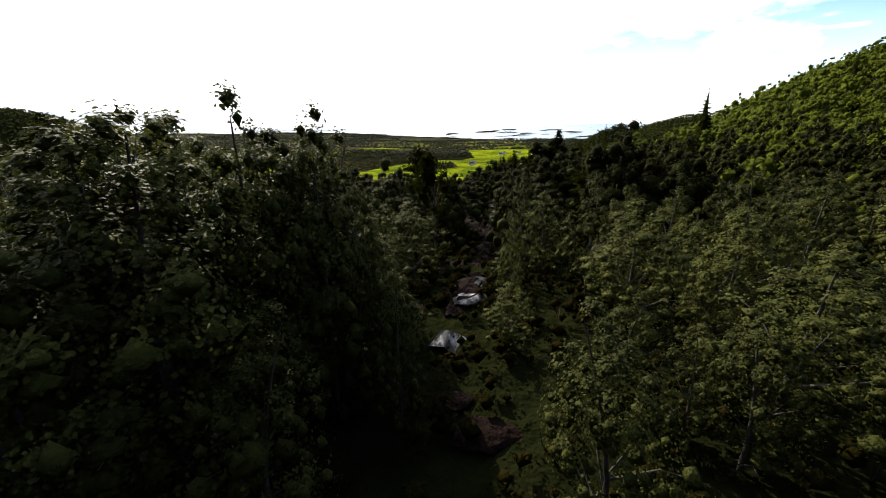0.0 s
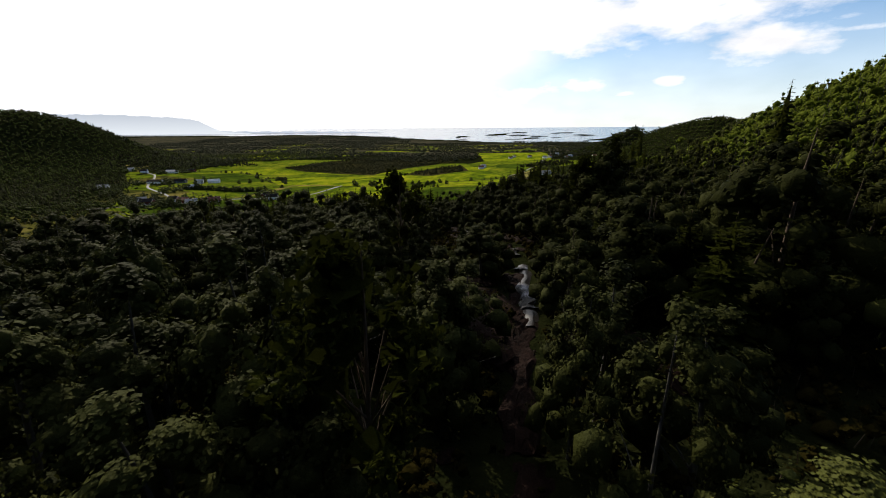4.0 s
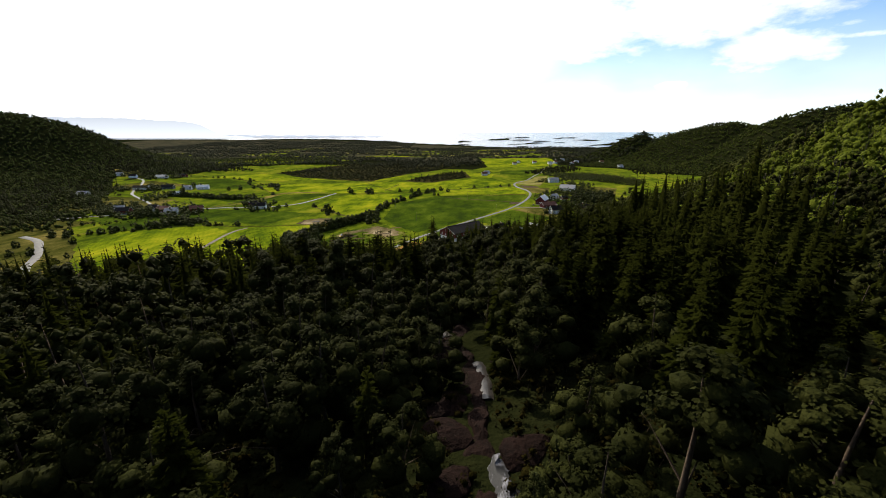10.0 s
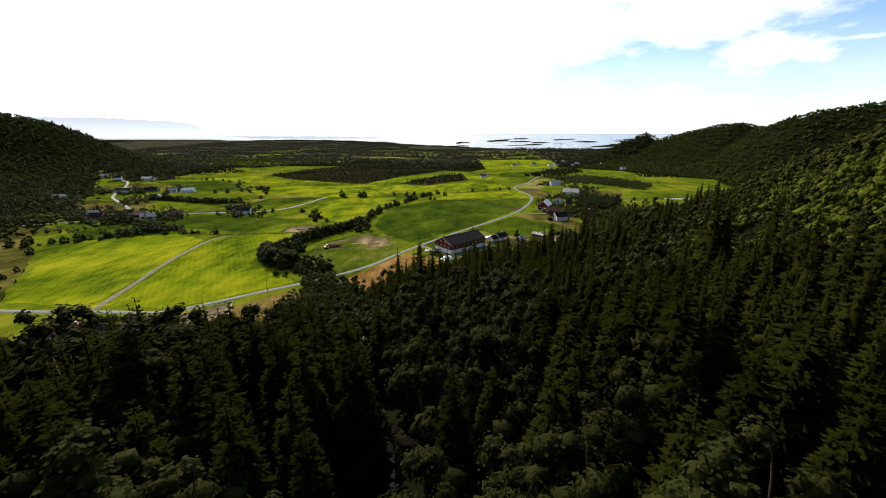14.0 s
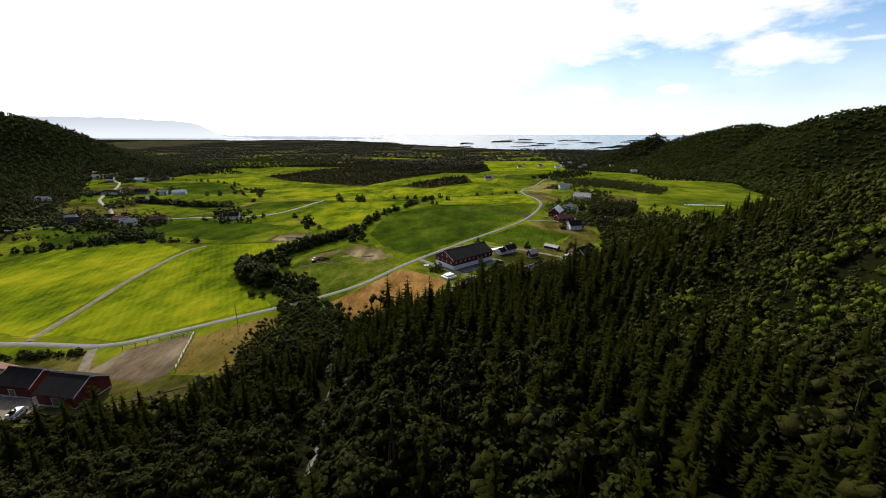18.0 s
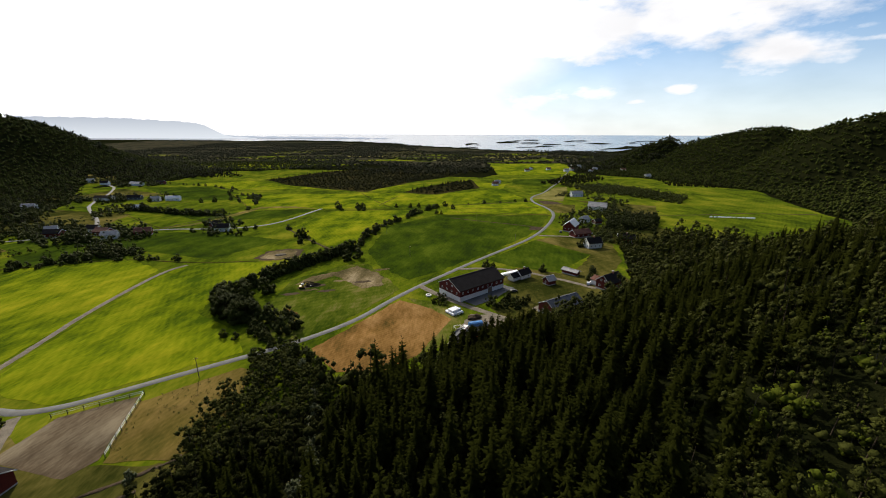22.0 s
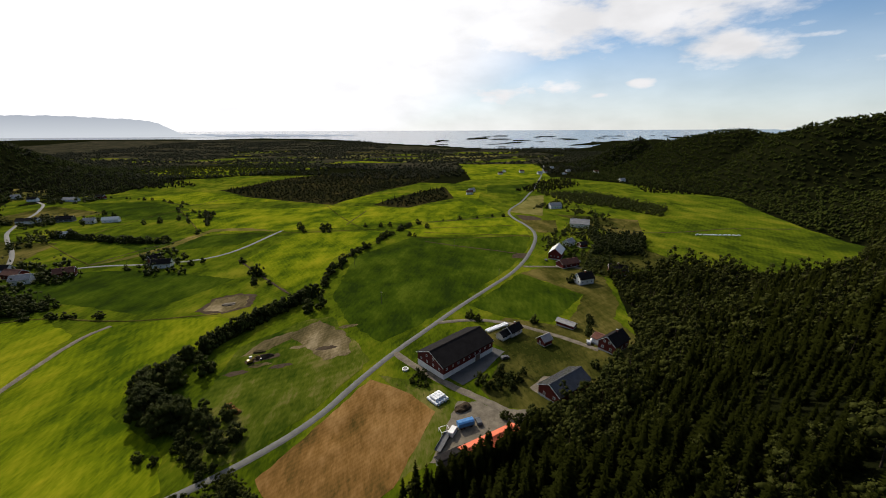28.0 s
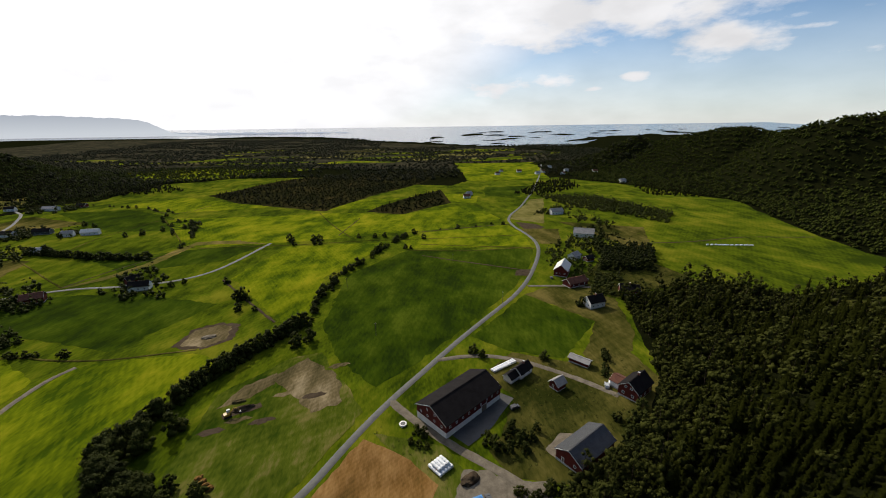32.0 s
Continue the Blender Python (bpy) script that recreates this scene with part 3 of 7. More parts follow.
def leaves(rng, centres, size, aspect=0.7, flat=0.5, facing=None):
    """A bent four-cornered leaf at each centre, facing any way or roughly along given directions."""
    n = len(centres)
    d = rng.normal(size=(n, 3)); d[:, 2] *= flat
    if facing is not None:
        d = np.cross(facing, d)
    d /= np.linalg.norm(d, axis=1, keepdims=True) + 1e-9
    e = np.cross(d, rng.normal(size=(n, 3)) if facing is None else -facing)
    e /= np.linalg.norm(e, axis=1, keepdims=True)
    nn = np.cross(d, e)
    s = size * rng.uniform(0.6, 1.35, (n, 1))
    a, b = d * s, e * s * aspect * 0.5
    V = np.stack([centres - a * 0.5, centres + b + nn * s * 0.10, centres + a * 0.5, centres - b + nn * s * 0.10], 1).reshape(-1, 3)
    i = np.arange(n)[:, None] * 4
    F = np.concatenate([i + [0, 1, 2], i + [0, 2, 3]], 1).reshape(-1, 3)
    return V, F


def unit_solid(simple=False):
    if simple:
        V = [(1, 0, 0), (0, 1, 0), (-1, 0, 0), (0, -1, 0), (0, 0, 1), (0, 0, -1)]
        F = [(0, 1, 4), (1, 2, 4), (2, 3, 4), (3, 0, 4), (1, 0, 5), (2, 1, 5), (3, 2, 5), (0, 3, 5)]
        return np.array(V, float), np.array(F)
    bm = bmesh.new()
    bmesh.ops.create_icosphere(bm, subdivisions=1, radius=1.0)
    V, F = np.array([v.co[:] for v in bm.verts]), np.array([[v.index for v in f.verts] for f in bm.faces])
    bm.free()
    return V, F


def clumps_of_leaves(rng, C, radius, simple=False):
    """Uneven rounded masses of foliage at the centres C."""
    V, F = unit_solid(simple)
    n, m = len(C), len(V)
    a = rng.uniform(0, 6.283, n)
    W = V[None] * (1 + rng.uniform(-0.26, 0.26, (n, m, 1))) * np.array((1.0, 1.0, 1.04))
    x = W[:, :, 0] * np.cos(a)[:, None] - W[:, :, 1] * np.sin(a)[:, None]
    y = W[:, :, 0] * np.sin(a)[:, None] + W[:, :, 1] * np.cos(a)[:, None]
    W = np.stack([x, y, W[:, :, 2]], -1) * radius[:, None, None] + C[:, None]
    return W.reshape(-1, 3), (F[None] + (np.arange(n) * m)[:, None, None]).reshape(-1, 3)


def broadleaf(seed, h, r, n_leaf, size, base=0.22, clumps=46, limbs=10, sides=6, slim=1.0, core=0.42, masses=0, mass_r=0.34, simple=False, spray=0.22):
    """Trunk arrays and crown arrays of a birch-like tree of height h and crown radius r."""
    rng = np.random.default_rng(seed)
    lean = rng.normal(size=2) * 0.05 * h
    ts = np.linspace(0, 1, 6 if limbs else 2)
    line = np.stack([lean[0] * ts ** 2 + 0.06 * np.sin(ts * 5 + seed), lean[1] * ts ** 2 + 0.06 * np.cos(ts * 4 + seed), h * 0.96 * ts - 0.3], -1)
    rad = 0.016 * h * (1 - ts * 0.93) + 0.008
    wood = [tube(line, rad, sides)]
    t = base + (1 - base) * rng.beta(1.35, 1.25, clumps)
    prof = np.sin(np.pi * np.clip((t - base) / (1 - base) * 0.86 + 0.14, 0, 1)) ** 0.75 * slim
    ang = rng.uniform(0, 2 * np.pi, clumps)
    rr = r * prof * np.sqrt(rng.uniform(0.12, 1.0, clumps)) * rng.uniform(0.75, 1.2, clumps)
    cx = np.interp(t, ts, line[:, 0]) + rr * np.cos(ang)
    cy = np.interp(t, ts, line[:, 1]) + rr * np.sin(ang)
    cz = t * h * 0.98
    C = np.stack([cx, cy, cz], -1)
    order = np.argsort(-rr)[:limbs]
    for k in order:
        t0 = max(0.08, t[k] - 0.16 - 0.08 * rng.random())
        a = np.array([np.interp(t0, ts, line[:, 0]), np.interp(t0, ts, line[:, 1]), t0 * h * 0.96 - 0.3])
        m = a * 0.45 + C[k] * 0.55 + (0, 0, 0.05 * h)
        wood.append(tube([a, m, C[k]], [0.0065 * h * (1 - t0) + 0.02, 0.018, 0.006], 3))
    which = rng.integers(0, clumps, n_leaf)
    spread = r * rng.uniform(0.09, 0.19, clumps)
    P = C[which] + rng.normal(size=(n_leaf, 3)) * spread[which][:, None] * (0.75, 0.75, 0.62)
    P[:, 2] = np.maximum(P[:, 2], h * base * 0.6)
    if masses:
        pick = rng.permutation(clumps)[:masses]
        rm = r * mass_r * rng.uniform(0.7, 1.2, masses) * np.clip(1.35 - t[pick], 0.45, 1.0)
        Q = C[pick] * (0.84, 0.84, 1.0)
        Q[:, 2] = np.clip(Q[:, 2] - 0.3 * rm, rm * 0.5, h - rm * 0.72)
        b = rng.integers(0, masses, n_leaf)
        out = rng.normal(size=(n_leaf, 3)) + (0, 0, 0.35)
        out /= np.linalg.norm(out, axis=1, keepdims=True)
        P = Q[b] + out * (rm[b] * rng.uniform(0.72, 1.0 + spray, n_leaf))[:, None]
        whole = (P - (lean[0] * 0.3, lean[1] * 0.3, h * 0.42)) / (r, r, h * 0.55)
        whole /= np.linalg.norm(whole, axis=1, keepdims=True) + 1e-6
        face = 0.45 * out + 0.85 * whole + rng.normal(size=(n_leaf, 3)) * 0.24
        return joined(wood), joined([leaves(rng, P, size, 0.85, 1.0, face), clumps_of_leaves(rng, Q, rm * 0.76, simple)])
    n_core = max(4, n_leaf // (14 if core > 0.3 else 9))
    K = C[rng.integers(0, clumps, n_core)] * (0.72, 0.72, 1.0) + rng.normal(size=(n_core, 3)) * 0.10 * r
    K[:, 2] = np.clip(K[:, 2] - 0.05 * h, h * base * 0.6, h * 0.86)
    return joined(wood), joined([leaves(rng, P, size), leaves(rng, K, max(size, r * core))])


def boughs(rng, n, h, r, bare, thin):
    """Folded drooping sprays round a stem, thinning out to the tip."""
    t = bare + (1 - bare) * (1 - (1 - rng.uniform(0, 0.997, n)) ** (1 / 1.5))
    a = np.arange(n) * 2.39996 + rng.uniform(-0.4, 0.4, n)
    ln = r * (1 - t) ** 0.66 * rng.uniform(0.62, 1.15, n) * (0.93 + 0.07 * np.sin(t * 40)) + 0.06 * r
    drop = np.interp(t, (0, 0.55, 0.95), (0.62, 0.42, -0.25)) * rng.uniform(0.55, 1.35, n)
    w = ln * 0.30 * thin + 0.03
    return t, a, ln, drop, w


def kites(x0, y0, z0, a, ln, drop, w, start=0.08):
    """Kite-shaped sprays from points, along headings."""
    c, s_ = np.cos(a), np.sin(a)
    rows = []
    for u, v, g in ((start, 0, 0.04), (0.58, 1, -0.58 - 0.2), (1.0, 0, -0.86), (0.58, -1, -0.58 - 0.2)):
        k = np.where(g < 0, drop * -g, -g)
        rows.append(np.stack([x0 + u * ln * c - v * w * s_, y0 + u * ln * s_ + v * w * c, z0 - k * ln - abs(v) * 0.10 * ln], -1))
    V = np.stack(rows, 1).reshape(-1, 3)
    i = np.arange(len(a))[:, None] * 4
    return V, np.concatenate([i + [0, 1, 2], i + [0, 2, 3]], 1).reshape(-1, 3)


def conifer(seed, h, r, n=220, sprays=0, bare=0.05, thin=1.0, sides=5):
    """Trunk arrays and bough arrays of a spruce: a dense cone of drooping sprays with a ragged outline."""
    rng = np.random.default_rng(seed)
    wood = tube([(0, 0, -0.4), (0.02 * h * rng.normal() * 0.3, 0, h * 0.5), (0, 0, h)], [0.013 * h + 0.03, 0.008 * h, 0.01], sides)
    t, a, ln, drop, w = boughs(rng, n, h, r, bare, thin)
    bits = [kites(0 * a, 0 * a, h * t, a, ln, drop, w)]
    for k in range(sprays):
        side = (-1) ** k * rng.uniform(0.45, 0.85, n)
        u = rng.uniform(0.35, 0.7, n)
        bits.append(kites(u * ln * np.cos(a), u * ln * np.sin(a), h * t - drop * u * ln * 0.9, a + side, ln * 0.55, drop * 1.1, w * 0.6, 0.0))
    m = 7
    q = np.arange(m) * 2 * np.pi / m + seed
    low = np.stack([0.5 * r * np.cos(q), 0.5 * r * np.sin(q), h * bare + 0.05 * h * (np.arange(m) % 2)], -1)
    core = np.concatenate([low, [(0, 0, h * 0.95)], [(0.05, 0, h * 0.95), (-0.03, 0.05, h * 0.95), (-0.03, -0.05, h * 0.95), (0, 0, h)]])
    F = [(k, (k + 1) % m, m) for k in range(m)] + [(m + 1, m + 2, m + 4), (m + 2, m + 3, m + 4), (m + 3, m + 1, m + 4)]
    return wood, joined(bits + [(core, np.array(F))])


def pine(seed, h, r, n_leaf, size):
    """A pine: bare lower trunk and flat-topped, broken tufts of needles."""
    wood, crown = broadleaf(seed, h, r, n_leaf, size, base=0.42, clumps=22, limbs=14, slim=1.0)
    return wood, crown


def tree_thing(name, wood, crown, bark, leaf, label, category="tree", group=""):
    """One tree: an empty at its foot with a trunk and a crown."""
    ob = new(name)
    ob.empty_display_size = 0.5
    for nm, (v, f), m in (("trunk", wood, bark), ("crown", crown, leaf)):
        c = new(nm, tri_mesh(nm, v, f, [m], smooth=True))
        c.parent = ob
    return tagged(ob, label, category, group)


def woods(name, label, places, kinds, mats):
    """Many trees too far off to count, joined: places rows of x, y, z, scale, turn, kind."""
    V, F, I, n = [], [], [], 0
    for k, (wood, crown) in enumerate(kinds):
        P = places[places[:, 5] == k]
        if not len(P):
            continue
        c, s = np.cos(P[:, 4]), np.sin(P[:, 4])
        for (v, f), slot in ((wood, 0), (crown, 1)):
            x = (v[None, :, 0] * c[:, None] - v[None, :, 1] * s[:, None]) * P[:, 3:4] + P[:, 0:1]
            y = (v[None, :, 0] * s[:, None] + v[None, :, 1] * c[:, None]) * P[:, 3:4] + P[:, 1:2]
            z = v[None, :, 2] * P[:, 3:4] + P[:, 2:3]
            V.append(np.stack([x, y, z], -1).reshape(-1, 3))
            F.append((f[None] + (np.arange(len(P)) * len(v))[:, None, None] + n).reshape(-1, 3))
            I.append(np.full(len(P) * len(f), slot))
            n += len(P) * len(v)
    ob = new(name, tri_mesh(name, np.concatenate(V), np.concatenate(F), mats, np.concatenate(I), smooth=True))
    return tagged(ob, label, "woods", kind="stuff")


def smooth_line(points, step=3.0):
    """Corner-cut and evenly spaced line."""
    P = np.asarray(points, float)
    for _ in range(3):
        q = np.empty((2 * len(P), 2))
        q[0], q[-1] = P[0], P[-1]
        q[1:-1:2], q[2:-1:2] = 0.75 * P[:-1] + 0.25 * P[1:], 0.25 * P[:-1] + 0.75 * P[1:]
        P = q
    s = np.r_[0, np.cumsum(np.hypot(*np.diff(P, axis=0).T))]
    k = np.linspace(0, s[-1], max(2, int(s[-1] / step)))
    return np.stack([np.interp(k, s, P[:, 0]), np.interp(k, s, P[:, 1])], -1)


def strip(name, points, width, mat, off=0.35, step=3.0, shoulder=0.5, ragged=0.0, seed=1):
    """A road, track or bank laid over the ground."""
    P = smooth_line(points, step)
    T = np.gradient(P, axis=0)
    N = np.stack([-T[:, 1], T[:, 0]], -1) / (np.linalg.norm(T, axis=1, keepdims=True) + 1e-9)
    rng = np.random.default_rng(seed)
    V = []
    for side, o in ((-width / 2 - shoulder, -0.15), (-width / 2, off), (0, off + 0.03), (width / 2, off), (width / 2 + shoulder, -0.15)):
        Q = P + N * (side + ragged * rng.normal(size=(len(P), 1)))
        V.append(np.stack([Q[:, 0], Q[:, 1], height(Q[:, 0], Q[:, 1]) + (0.6 * o if o > 0.3 else o) + Q[:, 1].clip(0) / 6000], -1))
    V = np.stack(V, 1).reshape(-1, 3)
    F = [(5 * i + k, 5 * i + 5 + k, 5 * i + 6 + k, 5 * i + 1 + k) for i in range(len(P) - 1) for k in range(4)]
    return mesh_object(name, V, F, [mat], smooth=True)


def patch(name, points, mat, label, off=0.2, step=8.0, wavy=0.8, seed=3, category="field"):
    """A field or yard: a sheet with a natural edge, laid over the ground."""
    rng = np.random.default_rng(seed)
    P = np.asarray(points, float)
    E = []
    for a, b in zip(P, np.roll(P, -1, axis=0)):
        n = max(1, int(np.hypot(*(b - a)) / (step * 0.7)))
        for k in range(n):
            E.append(a + (b - a) * k / n + rng.normal(size=2) * 0.45 * wavy * (k > 0))
    E = np.array(E)
    lo, hi = E.min(0), E.max(0)
    gx, gy = np.meshgrid(np.arange(lo[0], hi[0], step), np.arange(lo[1], hi[1], step))
    Q = np.stack([gx.ravel(), gy.ravel()], -1)
    inside = np.zeros(len(Q), bool)
    near = np.full(len(Q), 1e9)
    for (ax, ay), (bx, by) in zip(E, np.roll(E, -1, axis=0)):
        with np.errstate(divide="ignore", invalid="ignore"):
            cross = ((ay > Q[:, 1]) != (by > Q[:, 1])) & (Q[:, 0] < (bx - ax) * (Q[:, 1] - ay) / (by - ay) + ax)
        inside ^= cross
        near = np.minimum(near, np.hypot(Q[:, 0] - ax, Q[:, 1] - ay))
    Q = Q[inside & (near > step * 0.45)]
    pts = [Vector(p) for p in np.concatenate([E, Q])]
    n = len(E)
    vs, _, fs, *_ = delaunay_2d_cdt(pts, [(i, (i + 1) % n) for i in range(n)], [], 1, 0.001)
    xy = np.array([(v.x, v.y) for v in vs])
    z = height(xy[:, 0], xy[:, 1]) + 0.35 * off + xy[:, 1].clip(0) / 6000
    ob = mesh_object(name, np.column_stack([xy, z]), [list(f) for f in fs], [mat], smooth=True)
    return tagged(ob, label, category, kind="structure")


def slab(lo, hi):
    """The eight corners and six faces of a box."""
    (a, b, c), (d, e, f) = lo, hi
    V = [(a, b, c), (d, b, c), (d, e, c), (a, e, c), (a, b, f), (d, b, f), (d, e, f), (a, e, f)]
    return V, [(0, 3, 2, 1), (4, 5, 6, 7), (0, 1, 5, 4), (1, 2, 6, 5), (2, 3, 7, 6), (3, 0, 4, 7)]


def part(name, V, F, mat, parent, label=""):
    me = bpy.data.meshes.new(name)
    me.from_pydata([tuple(v) for v in V], [], [tuple(f) for f in F])
    me.materials.append(mat)
    me.update()
    ob = new(name, me)
    ob.parent = parent
    return tagged(ob, label) if label else ob


def box(name, lo, hi, mat, parent, label="", bevel=0.0):
    V, F = slab(lo, hi)
    if bevel:
        bm = bmesh.new()
        vs = [bm.verts.new(v) for v in V]
        for f in F:
            bm.faces.new([vs[i] for i in f])
        bmesh.ops.bevel(bm, geom=bm.edges[:], offset=bevel, segments=2, affect="EDGES")
        me = bpy.data.meshes.new(name)
        bm.to_mesh(me)
        bm.free()
        me.materials.append(mat)
        ob = new(name, me)
        ob.parent = parent
        return tagged(ob, label) if label else ob
    return part(name, V, F, mat, parent, label)


def prism(profile, x0, x1):
    """A profile in y, z drawn out along x."""
    n = len(profile)
    V = [(x0, y, z) for y, z in profile] + [(x1, y, z) for y, z in profile]
    F = [tuple(range(n - 1, -1, -1)), tuple(range(n, 2 * n))] + [(i, (i + 1) % n, n + (i + 1) % n, n + i) for i in range(n)]
    return V, F


def window(parent, side, u, z, w, h, L, W, frame_mat, pane_mat, name="window"):
    """A window on one of the walls: s, n along the length, e, w on the gables."""
    t = 0.07

    def at(a0, a1, z0, z1, d0, d1):
        if side == "s":
            return (a0, -W / 2 - d1, z0), (a1, -W / 2 - d0, z1)
        if side == "n":
            return (a0, W / 2 + d0, z0), (a1, W / 2 + d1, z1)
        if side == "e":
            return (L / 2 + d0, a0, z0), (L / 2 + d1, a1, z1)
        return (-L / 2 - d1, a0, z0), (-L / 2 - d0, a1, z1)

    b = 0.14
    V, F = [], []
    for a0, a1, z0, z1 in ((u - w / 2, u + w / 2, z, z + b), (u - w / 2, u + w / 2, z + h - b, z + h),
                           (u - w / 2, u - w / 2 + b, z + b, z + h - b), (u + w / 2 - b, u + w / 2, z + b, z + h - b)):
        v, f = slab(*at(a0, a1, z0, z1, 0.0, t))
        F += [tuple(i + len(V) for i in q) for q in f]
        V += v
    ob = part(name, V, F, frame_mat, parent)
    box("pane", *at(u - w / 2 + b, u + w / 2 - b, z + b, z + h - b, 0.01, 0.035), pane_mat, ob)
    return ob


def gable_house(name, label, category, x, y, yaw, L, W, eave, rise, wall, roof, plinth=0.5, plinth_mat=None, trim=None,
                windows=(), doors=(), chimney=None, over=0.5, sink=1.2, group="", lift_z=0.0):
    """A house with a ridge along its length: plinth, four walls, two roof slopes, windows, doors."""
    c, s = math.cos(radians(yaw)), math.sin(radians(yaw))
    zs = [z_at(x + c * a - s * b, y + s * a + c * b) for a in (-L / 2, L / 2) for b in (-W / 2, W / 2)]
    z0 = sum(zs) / 4 + 0.25 + lift_z
    ob = new(name)
    ob.matrix_world = pose(x, y, z0, 0, 0, yaw)
    t = 0.25
    pm = plinth_mat or M["concrete"]
    box("plinth", (-L / 2, -W / 2, -sink - (max(zs) - min(zs))), (L / 2, W / 2, plinth), pm, ob)
    box("wall", (-L / 2, -W / 2 - 0.02, plinth), (L / 2, -W / 2 + t, eave), wall, ob)
    box("wall", (-L / 2, W / 2 - t, plinth), (L / 2, W / 2 + 0.02, eave), wall, ob)
    prof = [(-W / 2 + t, plinth), (W / 2 - t, plinth), (W / 2 - t, eave), (0, eave + rise - t * 2 * rise / W), (-W / 2 + t, eave)]
    part("wall", *prism(prof, -L / 2 - 0.02, -L / 2 + t), wall, ob)
    part("wall", *prism(prof, L / 2 - t, L / 2 + 0.02), wall, ob)
    k = rise / (W / 2)
    for sgn in (-1, 1):
        o = W / 2 + over
        p = [(sgn * o, eave - over * k + 0.05), (0, eave + rise + 0.05), (0, eave + rise + 0.30), (sgn * o, eave - over * k + 0.27)]
        if sgn > 0:
            p = p[::-1]
        part("roof", *prism(p, -L / 2 - over, L / 2 + over), roof, ob)
    tm = trim or M["white_paint"]
    box("ridge_cap", (-L / 2 - over, -0.22, eave + rise + 0.22), (L / 2 + over, 0.22, eave + rise + 0.36), roof, ob)
    for sgn in (-1, 1):
        for e in (-1, 1):
            o = W / 2 + over
            p = [(sgn * o, eave - over * k - 0.05), (0, eave + rise - 0.05), (0, eave + rise + 0.22), (sgn * o, eave - over * k + 0.22)]
            if sgn > 0:
                p = p[::-1]
            xa = e * (L / 2 + over)
            part("bargeboard", *prism(p, xa - 0.03 + 0.03 * e, xa + 0.03 + 0.03 * e), tm, ob)
    for w in windows:
        window(ob, *w, L, W, tm, M["glass"])
    for w in doors:
        d = window(ob, *w, L, W, tm, M["door_wood"], "door")
    if chimney:
        box("chimney", (chimney[0] - 0.4, chimney[1] - 0.4, eave + rise * 0.4), (chimney[0] + 0.4, chimney[1] + 0.4, eave + rise + 1.2), M["brick"], ob)
        box("chimney_cap", (chimney[0] - 0.48, chimney[1] - 0.48, eave + rise + 1.2), (chimney[0] + 0.48, chimney[1] + 0.48, eave + rise + 1.32), M["concrete"], ob)
    return tagged(ob, label, category, group)


# ---- fields ----
VALLEY = [(-176, 8), (-150, -28), (-62, -20), (-26, 12), (12, 34), (55, 56), (86, 84), (140, 128), (170, 215), (238, 227), (278, 196), (351, 207), (402, 245),
          (416, 312), (475, 492), (440, 640), (345, 815), (152, 830), (110, 770), (-60, 900), (-240, 1000), (-420, 1010), (-532, 905), (-538, 816), (-537, 727), (-604, 659), (-640, 640), (-605, 585), (-496, 453), (-476, 409), (-400, 300), (-351, 226), (-318, 180), (-262, 128), (-228, 86), (-188, 36)]
FAR_FIELDS = ([(171, 1300), (415, 1210), (328, 819), (151, 832)], [(-760, 1128), (-712, 1255), (-245, 1205), (-433, 1040), (-541, 943)])
patch("meadow", VALLEY, M["grass"], "green hay meadows of the valley floor", 0.15, 12.0, 2.0)


def field(points, mat, label, off=0.32, seed=3, wavy=1.5, step=6.0):
    return patch("field", points, M[mat], label, off, step, wavy, seed)


patch("rough_ground", [(-176, 8), (-188, 36), (-228, 86), (-262, 128), (-318, 180), (-380, 150), (-420, 60), (-330, -20), (-220, -20)], M["pasture"], "rough dark grazing beside the valley road", 0.12, 9.0, 2.0, 44)
field([(-700, 712), (-638, 634), (-606, 660), (-676, 754)], "ochre", "pale clearing in the far wood", 0.5, 45, step=9)
field([(-690, 1050), (-640, 975), (-600, 985), (-640, 1060)], "grass_bright", "small bright field in the far wood", 0.6, 46, step=9)
field([(-148, 31), (-118, 32), (-95, 26), (-69, 43), (-47, 57), (-58, 74), (-90, 96), (-92, 120), (-82, 146), (-70, 172), (-92, 182), (-148, 176), (-151, 150), (-140, 80), (-131, 36)],
      "grass_bright", "bright mown hayfield beside the lane", seed=5)
field([(-188, 40), (-140, 33), (-145, 80), (-160, 165), (-205, 195), (-262, 172), (-250, 122), (-224, 88)], "grass_bright", "bright mown hayfield beyond the farm track", seed=6)
field([(-26, 203), (-10, 165), (12, 138), (30, 153), (66, 196), (102, 238), (128, 286), (141, 322), (24, 345), (-24, 288)], "grass_deep_shaded", "meadow between hedge and lane, green darkened for cloud shade", seed=7)
field([(-56, 214), (-40, 208), (-38, 243), (-42, 288), (-14, 335), (4, 383), (-100, 386), (-122, 300)], "grass_bright", "sunlit green meadow on a low rise", seed=8)
field([(26, 352), (142, 332), (147, 370), (141, 430), (44, 416), (18, 388)], "grass_bright", "narrow strip meadows by the lane", seed=9)
field([(62, 176), (106, 226), (136, 183), (104, 149), (78, 160)], "grass_deep_shaded", "square green field behind the farm", seed=10)
field([(292, 384), (381, 544), (470, 488), (411, 312), (396, 250), (349, 215), (282, 205), (244, 236), (234, 268)], "grass", "wide green hayfield below the wooded hills", seed=11)
field([(148, 452), (182, 414), (240, 589), (216, 586)], "tan_hay", "tan ripened hayfield by the lane", seed=12)
